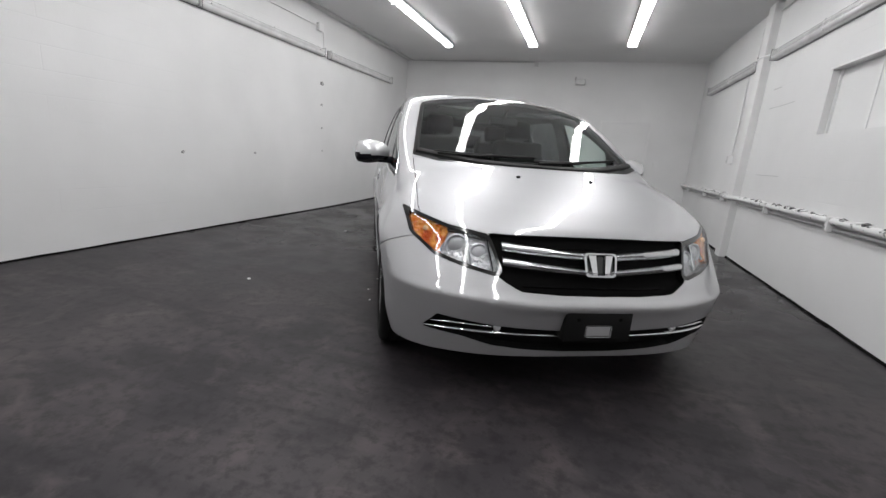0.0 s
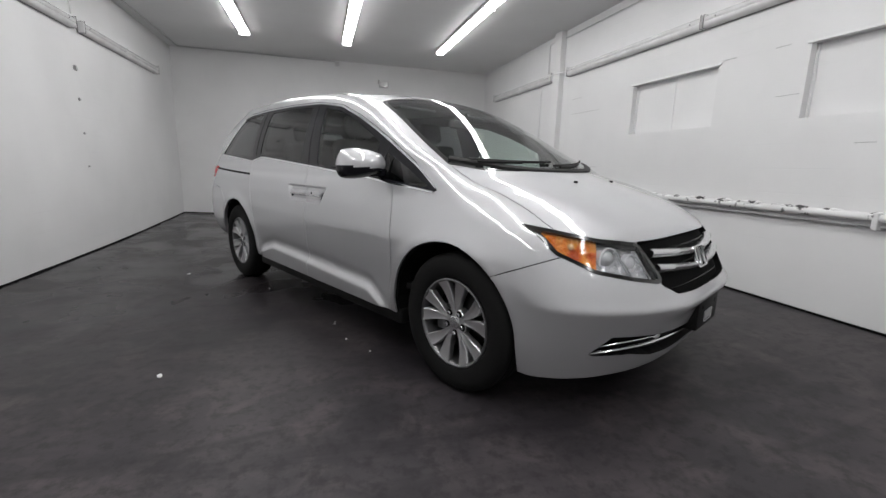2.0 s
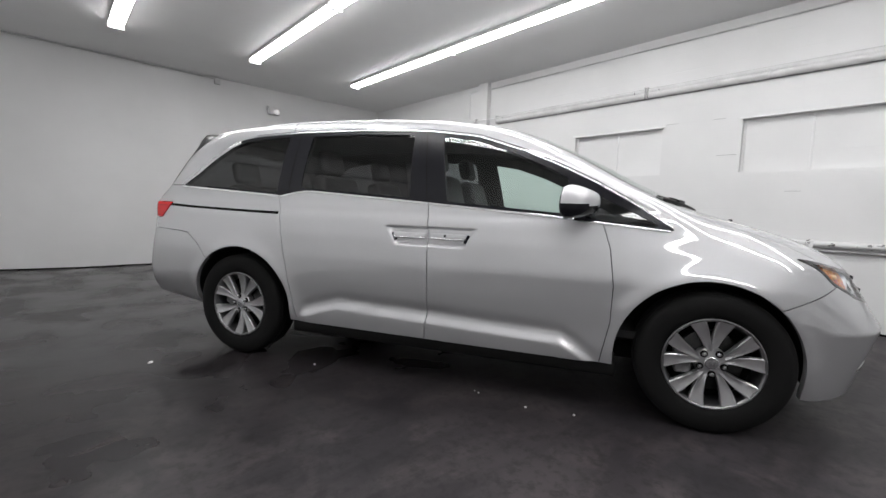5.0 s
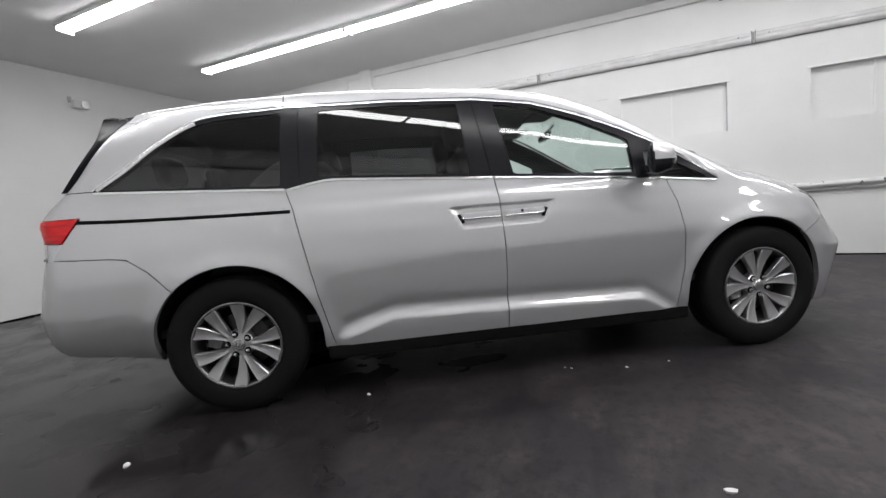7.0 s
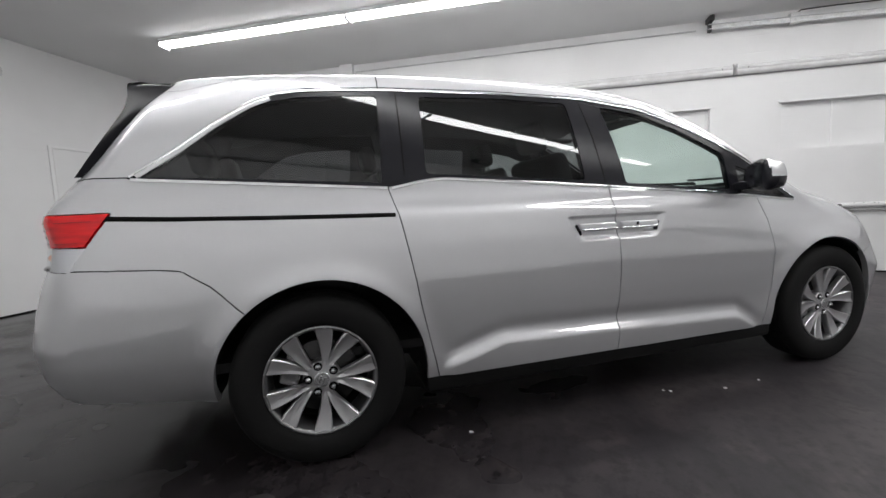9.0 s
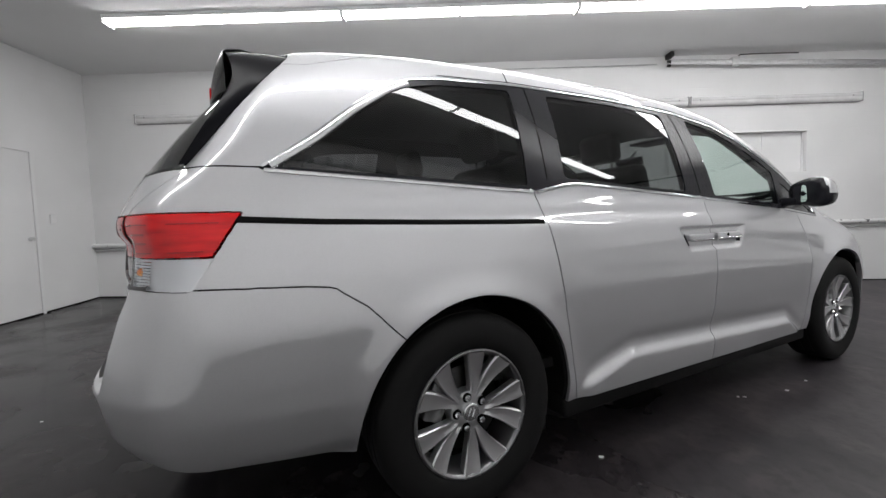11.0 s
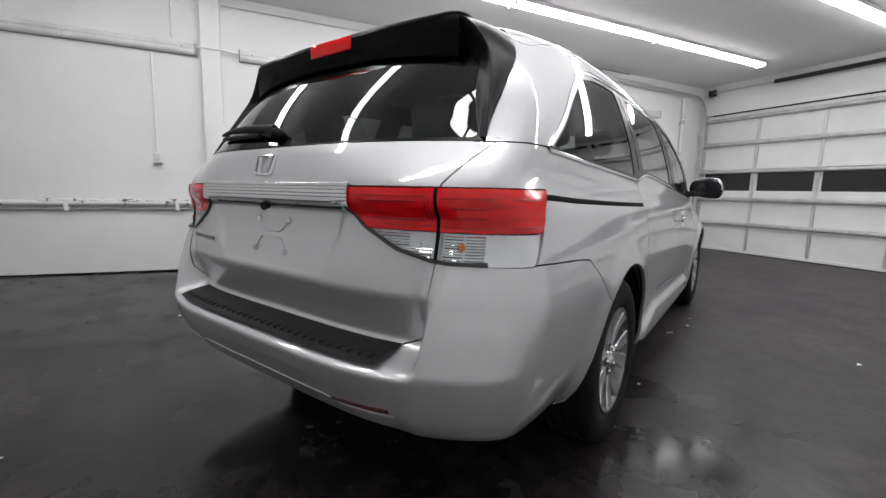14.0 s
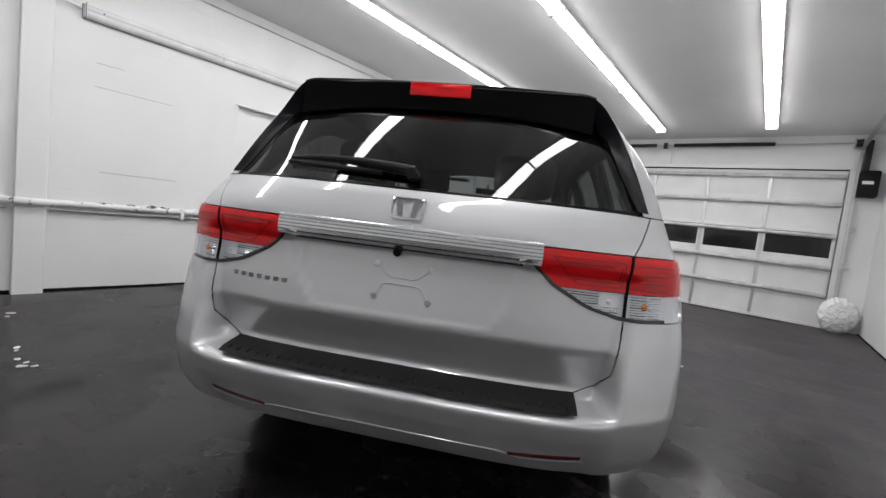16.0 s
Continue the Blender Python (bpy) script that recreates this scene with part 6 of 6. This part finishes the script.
def seat(x, y, w, name, top=0.62, lift=0.0):
    base = part(name, cushion(bmesh.new(), (w, 0.52, 0.16), (x, y, 0.66 + lift), 6), MAT["leather"], van, "dark grey leather seat", smooth=50)
    part("backrest", cushion(bmesh.new(), (w, 0.14, top), (x, y + 0.27, 0.74 + lift), -17), MAT["leather"], base, smooth=50)
    heads = (x,) if w < 0.7 else (x - w * 0.3, x + w * 0.3)
    for hx in heads:
        c = (hx, y + 0.27 + math.sin(radians(17)) * (top + 0.03), 0.74 + lift + math.cos(radians(17)) * (top + 0.03))
        part("headrest", cushion(bmesh.new(), (0.26, 0.10, 0.18), c, -12, 0.045), MAT["leather"], base, smooth=50)
        for o in (-0.06, 0.06):
            part("headrest_post", tube(bmesh.new(), (hx + o, c[1] - 0.02, c[2] - 0.06), (hx + o, c[1], c[2] + 0.05), 0.007), MAT["satin_chrome"], base)
    part("seat_base", box(bmesh.new(), (x - w * 0.38, y - 0.2, 0.455), (x + w * 0.38, y + 0.24, 0.67 + lift), 0.02), MAT["trim_dark"], base)


for x in (-0.40, 0.40):
    seat(x, -0.28, 0.52, "front_seat")
    seat(x * 1.05, 0.62, 0.50, "middle_seat", 0.60)
seat(0.0, 1.55, 1.20, "rear_bench", 0.52)
part("centre_console", box(bmesh.new(), (-0.13, -0.88, 0.455), (0.13, -0.30, 0.78), 0.03, 3), MAT["trim_dark"], van, smooth=50)
# inner mirror
c = top_point(0.0, -0.66)
mir = part("inner_mirror", box(bmesh.new(), (-0.12, -0.60, 1.43), (0.12, -0.57, 1.495), 0.012, 3), MAT["gloss_black"], van, "black inside mirror", smooth=50)
part("mirror_stalk", tube(bmesh.new(), (0, -0.59, 1.48), (0, -0.66, 1.545), 0.010), MAT["gloss_black"], mir)
for s in (-1, 1):
    part("sun_visor", box(bmesh.new(), (s * 0.36 - 0.17, -0.52, 1.535), (s * 0.36 + 0.17, -0.34, 1.555), 0.008), MAT["trim_grey"], van)


# ---------------------------------------------------------------- garage door
def garage_door():
    root = thing("garage_door", "closed white sectional garage door with steel struts and dark glazing", "garage door", ROOM @ pose(0, S_WALL, 0.0), kind="structure")
    u0, u1 = DOOR[0] + 0.01, DOOR[1] - 0.01
    cols = [u0, -1.97, -1.02, -0.08, 0.89, 1.87, u1]
    rows = [0.012, 0.535, 1.065, 1.60, 2.13, 2.665]
    for r, (z0, z1) in enumerate(zip(rows, rows[1:])):
        if r == 2:
            bm = slab(bmesh.new(), 0, u0, u1, z0 + 0.003, z1 - 0.003, -0.055, -0.10, [(a + 0.055, b - 0.055, 1.20, 1.565) for a, b in zip(cols, cols[1:])])
        else:
            bm = box(bmesh.new(), (u0, -0.10, z0 + 0.003), (u1, -0.055, z1 - 0.003), 0.003)
        panel = part("door_section", bm, MAT["door_panel"], root)
        # pressed rails along the section's edges
        for z in (z0 + 0.03, z1 - 0.035):
            part("rail", box(bmesh.new(), (u0 + 0.002, -0.056, z - 0.026), (u1 - 0.002, -0.040, z + 0.026), 0.004), MAT["door_panel"], panel)
        for c in cols:
            lo_, hi_ = max(c - 0.025, u0 + 0.004), min(c + 0.025, u1 - 0.004)
            part("stile", box(bmesh.new(), (lo_, -0.054, z0 + 0.06), (hi_, -0.030, z1 - 0.065), 0.004), MAT["galvanised"], panel, "galvanised steel stile")
        if r == 2:
            for a, b in zip(cols, cols[1:]):
                part("pane", box(bmesh.new(), (a + 0.050, -0.085, 1.195), (b - 0.050, -0.075, 1.570)), MAT["dark_glass"], panel, "dark glazing")
    for z in (0.565, 1.035, 1.56, 2.095, 2.56):
        bm = bmesh.new()
        prof = [(-0.040, -0.035), (-0.010, -0.035), (0.030, -0.022), (0.034, 0.0), (0.030, 0.022), (-0.010, 0.035), (-0.040, 0.035)]
        ra = [bm.verts.new((u0 + 0.02, y, z + q)) for y, q in prof]
        rb = [bm.verts.new((u1 - 0.02, y, z + q)) for y, q in prof]
        for i in range(6):
            bm.faces.new((ra[i], ra[i + 1], rb[i + 1], rb[i]))
        bm.faces.new(ra[::-1])
        bm.faces.new(rb)
        bmesh.ops.recalc_face_normals(bm, faces=bm.faces)
        part("strut", bm, MAT["strut"], root, "long steel strut")
    for z in (0.535, 1.065, 1.60, 2.13):
        for c in cols[1:-1]:
            part("hinge", box(bmesh.new(), (c - 0.028, -0.032, z - 0.06), (c + 0.028, -0.020, z + 0.06), 0.004), MAT["galvanised"], root)
    part("bottom_seal", box(bmesh.new(), (u0, -0.095, 0.001), (u1, -0.045, 0.016), 0.004), MAT["plastic_black"], root, "black rubber bottom seal")
    for c in (u0 + 0.05, u1 - 0.05):
        for z in rows[1:-1]:
            part("roller", tube(bmesh.new(), (c - 0.02, -0.01, z), (c + 0.02, -0.01, z), 0.022), MAT["galvanised"], root)


m = MAT["strut"] = material("dull white-painted steel strut", grey(0.5), 0.42, 0.35)
feed(m, ramp(m, tex(m, "ShaderNodeTexNoise", 6, 6).outputs["Fac"], [(0.35, grey(0.42)), (0.7, grey(0.62))]).outputs[0], "Base Color")
garage_door()

# tracks: upright, bend and ceiling run, on both sides
for side, u in (("east", 2.80), ("west", -3.02)):
    root = thing("door_track", "galvanised steel garage door track", "door track", ROOM, group="garage door tracks")
    s = 1 if side == "east" else -1
    line = [(u + 0.05 * s, S_WALL + 0.075, z) for z in np.linspace(0.05, 2.66, 8)]
    line += [(u + 0.05 * s, S_WALL + 0.075 + 0.36 * (1 - math.cos(a)), 2.66 + 0.36 * math.sin(a)) for a in np.linspace(0.15, math.pi / 2, 9)]
    line += [(u + 0.05 * s - 0.02 * s * k / 8, S_WALL + 0.435 + k * (-2.2 - S_WALL - 0.435) / 8, 3.02 + 0.10 * k / 8) for k in range(1, 9)]
    bm = bmesh.new()
    rings = []
    for i, p in enumerate(line):
        d = (Vector(line[min(i + 1, len(line) - 1)]) - Vector(line[max(i - 1, 0)])).normalized()
        nrm = Vector((0, -d.z, d.y))
        rings.append([bm.verts.new(Vector(p) + Vector((s * a, 0, 0)) + nrm * b) for a, b in ((0.012, -0.03), (-0.026, -0.03), (-0.026, -0.024), (-0.003, -0.024), (-0.003, 0.024), (-0.026, 0.024), (-0.026, 0.03), (0.012, 0.03))])
    for a, b in zip(rings, rings[1:]):
        for k in range(8):
            bm.faces.new((a[k], a[(k + 1) % 8], b[(k + 1) % 8], b[k]))
    bm.faces.new(rings[0])
    bm.faces.new(rings[-1][::-1])
    bmesh.ops.recalc_face_normals(bm, faces=bm.faces)
    part("rail", bm, MAT["galvanised"], root)
    for z in (0.5, 1.1, 1.7, 2.3):
        part("wall_bracket", box(bmesh.new(), (u + 0.06 if s > 0 else u - 0.14, S_WALL + 0.004, z - 0.04), (u + 0.14 if s > 0 else u - 0.06, S_WALL + 0.08, z + 0.04), 0.004), MAT["galvanised"], root)
    bm = bmesh.new()
    box(bm, (u + 0.02, -2.24, 3.06), (u + 0.06, -2.20, CEIL - 0.004), 0.003)
    box(bm, (u - 0.05, -2.245, 3.17), (u + 0.10, -2.195, CEIL - 0.003), 0.003)
    part("hanger", bm, MAT["black_steel"], root, "dark steel hanger")
    if side == "east":
        part("rod", sweep(bmesh.new(), [(u + 0.05, -3.15, 3.16), (u + 0.05, -3.20, 3.20), (u + 0.05, -3.55, 3.205), (u + 0.05, -4.0, 3.20)], 0.008), MAT["black_steel"], root)
        part("clamp", box(bmesh.new(), (u + 0.02, -3.18, 3.05), (u + 0.08, -3.08, 3.17), 0.004), MAT["galvanised"], root)

# torsion shaft and springs over the door
root = thing("torsion_spring_shaft", "black torsion springs on a steel shaft above the garage door", "door springs", ROOM @ pose(0, S_WALL + 0.12, 3.085))
part("shaft", tube(bmesh.new(), (-3.1, 0, 0), (2.75, 0, 0), 0.013), MAT["galvanised"], root)
for a, b in ((-1.95, -0.36), (-0.05, 1.62)):
    bm = bmesh.new()
    prof = []
    turns = int((b - a) / 0.012)
    for i in range(turns * 2 + 1):
        prof.append((a + (b - a) * i / (turns * 2), 0.036 if i % 2 else 0.032))
    lathe(bm, prof, 14)
    part("spring", bm, MAT["black_steel"], root, "black coil spring", smooth=True)
for u in (-3.02, 2.70):
    bm = lathe(bmesh.new(), [(-0.04, 0.02), (-0.04, 0.07), (-0.03, 0.062), (0.03, 0.058), (0.04, 0.07), (0.04, 0.02)], 24)
    bmesh.ops.translate(bm, verts=bm.verts, vec=(u, 0, 0))
    part("cable_drum", bm, MAT["black_steel"], root, smooth=30)
    part("end_plate", box(bmesh.new(), (u + 0.05, -0.11, -0.08), (u + 0.06, 0.06, 0.07)), MAT["galvanised"], root)
part("centre_bearing", box(bmesh.new(), (-0.24, -0.045, -0.06), (-0.17, 0.02, 0.05), 0.006), MAT["black_steel"], root)
single("spring_pad", box(bmesh.new(), (-0.33, S_WALL - 0.004, 2.73), (-0.09, S_WALL + 0.04, CEIL - 0.004), 0.004), MAT["wall_end"], "white board behind the spring bearing", "board", ROOM)
single("header_trim", box(bmesh.new(), (DOOR[0] - 0.1, S_WALL - 0.002, 2.675), (DOOR[1] + 0.05, S_WALL + 0.018, 2.735), 0.004), MAT["white"], "white trim over the garage door", "trim", ROOM, kind="structure")

# door opener by the west corner
root = thing("door_opener", "black wall-mounted garage door opener", "door opener", ROOM @ pose(-3.20, S_WALL + 0.12, 2.44))
part("case", box(bmesh.new(), (-0.12, -0.11, -0.22), (0.12, 0.10, 0.20), 0.025, 3), MAT["plastic_black"], root, smooth=True)
part("label_plate", box(bmesh.new(), (-0.05, 0.099, -0.02), (0.08, 0.103, 0.03)), MAT["white"], root, "pale label plate")
part("bracket", box(bmesh.new(), (0.02, -0.11, 0.19), (0.10, 0.06, 0.68), 0.01), MAT["black_steel"], root)

# bundle in crumpled plastic beside the door
bm = bmesh.new()
bmesh.ops.create_icosphere(bm, subdivisions=4, radius=0.3)
for v in bm.verts:
    d = v.co.normalized()
    k = 1 + 0.04 * noise.noise(d * 4) + 0.035 * noise.noise(d * 11) + 0.02 * abs(noise.noise(d * 23))
    v.co = Vector((d.x * 0.27 * k, d.y * 0.13 * k, d.z * 0.29 * k))
low_z = min(v.co.z for v in bm.verts)
m = material("crumpled white plastic film", grey(0.93), 0.10, 0, 0.8)
feed(m, bump(m, tex(m, "ShaderNodeTexVoronoi", 11).outputs["Distance"], 0.7, 0.05), "Normal")
single("wrapped_roll", bm, m, "round roll wrapped in crumpled white plastic on the floor", "wrapped roll", ROOM @ pose(-3.12, -5.98, floor_height(-3.12, -5.98) - low_z - 0.004, 0, 0, 20), smooth=True)

# ---------------------------------------------------------------- pipes and fittings on the east wall
root = thing("wall_pipe", "chipped white painted pipe along the block wall", "pipe", ROOM)
pu = E_WALL - 0.05
line = [(pu, v, 0.875) for v in (5.84, 4.0, 2.75)] + [(pu - 0.075, v, 0.875) for v in (2.70, 2.46)] + [(pu, v, 0.875) for v in (2.40, 0.5, -1.5, -3.5, -5.52)]
line += [(pu, -5.52 - 0.07 * math.sin(a), 0.945 - 0.07 * math.cos(a)) for a in np.linspace(0.2, math.pi / 2, 5)] + [(pu, -5.59, z) for z in (1.2, 2.0, 2.98)]
part("main_pipe", sweep(bmesh.new(), line, 0.030, 12), MAT["pipe_white"], root, smooth=60)
part("thin_conduit", sweep(bmesh.new(), [(E_WALL - 0.03, v, 0.812) for v in (5.84, 4.5, 2.72)], 0.013), MAT["strut"], root, smooth=60)
part("thin_conduit", sweep(bmesh.new(), [(E_WALL - 0.03, v, 0.812) for v in (2.45, 1.0, -2.0, -5.50)], 0.013), MAT["strut"], root, smooth=60)
for v in (5.2, 4.0, 3.0, 1.4, 0.1, -1.79, -2.9, -4.2):
    part("pipe_clip", box(bmesh.new(), (E_WALL - 0.085, v - 0.018, 0.79), (E_WALL - 0.002, v + 0.018, 0.91), 0.006), MAT["pipe_white"], root)
for z in (1.75, 2.5):
    part("pipe_clip", box(bmesh.new(), (E_WALL - 0.085, -5.63, z - 0.015), (E_WALL - 0.002, -5.55, z + 0.015), 0.005), MAT["strut"], root)
# built-up paint and dirt lying on the pipe
bm = bmesh.new()
rnd = random.Random(5)
for i in range(110):
    v = rnd.choice([rnd.uniform(-1.9, 2.2), rnd.uniform(2.8, 4.2)])
    r = rnd.uniform(0.014, 0.040)
    b2 = bmesh.new()
    bmesh.ops.create_icosphere(b2, subdivisions=1, radius=r)
    for w in b2.verts:
        w.co = Vector((pu + rnd.uniform(-0.006, 0.006) + w.co.x * 0.9, v + w.co.y * rnd.uniform(0.8, 2.6), 0.902 + w.co.z * 0.55))
    me = bpy.data.meshes.new("t")
    b2.to_mesh(me)
    b2.free()
    bm.from_mesh(me)
    bpy.data.meshes.remove(me)
m = material("peeling paint flakes", grey(0.6), 0.7)
feed(m, ramp(m, tex(m, "ShaderNodeTexNoise", 9, 3).outputs["Fac"], [(0.52, grey(0.74)), (0.58, grey(0.06))]).outputs[0], "Base Color")
tagged(part("paint_flakes", bm, m, root, "peeling white and grey paint flakes"), kind="stuff")


def conduit(label, pts, r=0.010, mat="white"):
    return single("conduit", sweep(bmesh.new(), pts, r, 8), MAT[mat], label, "conduit", ROOM, smooth=60)


conduit("thin white conduit under the ceiling", [(E_WALL - 0.02, v, 3.13) for v in (2.45, 0.5, -1.5, -2.1)], 0.009, "strut")
conduit("thin white conduit between two wall lamps", [(E_WALL - 0.03, 2.75, 2.62), (E_WALL - 0.105, 2.69, 2.62), (E_WALL - 0.105, 2.47, 2.62), (E_WALL - 0.03, 2.30, 2.62)], 0.010)
conduit("thin white conduit down to a wall outlet", [(E_WALL - 0.015, 3.16, z) for z in (2.52, 2.0, 1.45)], 0.010)
conduit("thin white conduit beside the pilaster", [(E_WALL - 0.02, 2.95, z) for z in (2.70, 3.0, 3.15)] + [(E_WALL - 0.02, 2.72, 3.16)], 0.012)
conduit("dark conduit along the ceiling edge", [(W_WALL + 0.16, v, CEIL - 0.018) for v in (-0.5, 2.0, 4.5, 5.7)] + [(W_WALL + 0.2, 5.76, CEIL - 0.018), (-2.0, 5.79, CEIL - 0.018), (-0.40, 5.80, CEIL - 0.03)], 0.012, "galvanised")
conduit("white conduit high on the block wall", [(W_WALL + 0.02, v, 2.99) for v in (-0.6, 1.0, 2.15)] + [(W_WALL + 0.02, 2.35, 2.97), (W_WALL + 0.02, 2.38, 2.72)], 0.010)
conduit("loose grey cable by the garage door", [(E_WALL - 0.02, -5.75 - 0.16 * t, 1.35 - 0.45 * math.sin(t * math.pi * 0.8) * 0.5 - 0.05 * t) for t in np.linspace(0, 1, 9)], 0.006, "galvanised")


def wall_box(label, at, size, mat="white", name="outlet_box"):
    root = thing(name, label, "outlet", ROOM @ pose(*at))
    part("box", box(bmesh.new(), tuple(-q / 2 for q in size), tuple(q / 2 for q in size), 0.006), MAT[mat], root)
    return root


root = wall_box("white outlet box at the end of a conduit", (E_WALL - 0.03, 3.16, 1.38), (0.06, 0.08, 0.12))
part("cover", box(bmesh.new(), (-0.036, -0.034, -0.054), (-0.029, 0.034, 0.054), 0.003), MAT["fixture_white"], root)
part("socket", tube(bmesh.new(), (-0.040, 0, -0.02), (-0.034, 0, -0.02), 0.018), MAT["galvanised"], root)
wall_box("white junction box on the block wall", (E_WALL - 0.025, -5.78, 1.72), (0.05, 0.09, 0.12))
wall_box("white junction box high on the block wall", (W_WALL + 0.03, 2.25, 2.98), (0.06, 0.12, 0.12))
wall_box("small outlet on the end wall", (2.32, N_WALL - 0.012, 1.25), (0.08, 0.02, 0.12))
wall_box("small round-cornered box under the ceiling", (-0.36, N_WALL - 0.03, 3.17), (0.09, 0.06, 0.08), "fixture_white")

# detector on the end wall
root = thing("detector", "grey wall-mounted siren unit with a round mouth", "detector", ROOM @ pose(0.6, N_WALL, 2.83))
part("case", box(bmesh.new(), (-0.10, -0.10, -0.055), (0.10, -0.002, 0.055), 0.02, 3), MAT["fixture_white"], root, smooth=True)
part("mouth", tube(bmesh.new(), (0.02, -0.135, -0.01), (0.02, -0.095, -0.01), 0.052, 20, r2=0.04), MAT["galvanised"], root)
part("bracket", box(bmesh.new(), (-0.12, -0.04, 0.02), (-0.085, -0.002, 0.10), 0.006), MAT["strut"], root)

# remnants of old fixings on the west wall
for v, z, r in ((2.36, 2.14, 0.030), (2.36, 1.80, 0.018), (2.37, 1.42, 0.013), (2.38, 1.04, 0.010), (0.79, 0.97, 0.014), (-0.34, 0.96, 0.015)):
    root = thing("wall_anchor", "old chipped anchor remaining in the block wall", "wall anchor", ROOM @ pose(W_WALL, v, z), group="old wall anchors")
    part("plug", tube(bmesh.new(), (-0.01, 0, 0), (0.016, 0, 0), r * 0.6, 10), MAT["galvanised"], root)
    bm = bmesh.new()
    ring = [bm.verts.new((0.003, r * 1.5 * math.cos(a) * (1 + 0.4 * noise.noise(Vector((v * 9 + math.cos(a), math.sin(a), z)))), r * math.sin(a) * (1 + 0.4 * noise.noise(Vector((math.cos(a), z * 7, math.sin(a))))))) for a in np.linspace(0, 2 * math.pi, 14, endpoint=False)]
    back = [bm.verts.new((-0.004, q.co.y, q.co.z)) for q in ring]
    bm.faces.new(ring)
    for i in range(14):
        bm.faces.new((ring[i], ring[(i + 1) % 14], back[(i + 1) % 14], back[i]))
    bmesh.ops.recalc_face_normals(bm, faces=bm.faces)
    part("chipped_patch", bm, MAT["chip"] if "chip" in MAT else MAT.setdefault("chip", material("bare chipped plaster", grey(0.22), 0.9)), root)

# dark line where walls meet the floor
for name, a, b in (("foot_line", (E_WALL - 0.006, -6.2), (E_WALL - 0.006, 5.84)), ("foot_line", (W_WALL + 0.006, -6.2), (W_WALL + 0.006, 5.84)), ("foot_line", (W_WALL + 0.01, N_WALL - 0.006), (E_WALL - 0.01, N_WALL - 0.006))):
    n = 60
    pts = []
    for i in range(n + 1):
        t = i / n
        u, v = a[0] + (b[0] - a[0]) * t, a[1] + (b[1] - a[1]) * t
        pts.append((u, v, floor_height(u, v) + 0.004 + 0.006 * noise.noise(Vector((u * 3, v * 3, 0)))))
    single("foot_line", sweep(bmesh.new(), pts, 0.012, 6), MAT["seam"], "dark line between wall and floor", "trim", ROOM, kind="structure")

# scraps on the floor
CHIPS = [(-2.05, -0.38, 0.022), (-1.37, 1.86, 0.024), (-0.96, -0.31, 0.010), (-1.04, -0.60, 0.011), (-1.03, -0.86, 0.010), (-0.96, 0.85, 0.012), (0.88, 3.18, 0.009), (-0.94, -0.28, 0.008), (2.36, 1.93, 0.035), (2.40, 1.88, 0.02), (2.31, 1.90, 0.018), (2.48, 1.87, 0.022), (2.66, 1.75, 0.03), (2.62, 1.78, 0.018), (3.33, 1.32, 0.035), (3.28, 1.38, 0.02)]
for i, (x, y, r) in enumerate(CHIPS):
    bm = bmesh.new()
    rnd = random.Random(i)
    ring = [bm.verts.new((r * (0.7 + 0.5 * rnd.random()) * math.cos(a), 0.6 * r * (0.7 + 0.5 * rnd.random()) * math.sin(a), r * 0.25 * rnd.random() + 0.003)) for a in np.linspace(0, 2 * math.pi, 7, endpoint=False)]
    base = [bm.verts.new((q.co.x * 0.9, q.co.y * 0.9, 0.0)) for q in ring]
    mid = bm.verts.new((0, 0, r * 0.35))
    for k in range(7):
        bm.faces.new((ring[k], ring[(k + 1) % 7], mid))
        bm.faces.new((base[k], base[(k + 1) % 7], ring[(k + 1) % 7], ring[k]))
    bmesh.ops.recalc_face_normals(bm, faces=bm.faces)
    uv = ROOM.inverted() @ Vector((x, y, 0))
    single("paper_scrap", bm, MAT["paper"], "small white scrap lying on the floor", "scrap", pose(x, y, floor_height(uv.x, uv.y) + 0.0005, 0, 0, rnd.uniform(0, 360)), group="scraps on the floor")

# open joints between painted blocks
for v0, v1, z in ((1.52, 2.18, 1.975), (1.46, 2.11, 1.195), (1.96, 2.17, 2.19), (-1.09, -0.90, 1.795), (-0.48, -0.34, 2.20), (-0.96, -0.84, 2.195), (-1.66, -1.53, 1.39)):
    pts = [(E_WALL - 0.001, v0 + (v1 - v0) * k / 12, z + 0.004 * noise.noise(Vector((k * 0.7, v0, z)))) for k in range(13)]
    single("wall_joint", sweep(bmesh.new(), pts, 0.0026, 5), MAT["open_joint"] if "open_joint" in MAT else MAT.setdefault("open_joint", material("shadowed open joint", grey(0.42), 0.9)), "open horizontal joint in the painted block wall", "wall joint", ROOM, kind="structure")
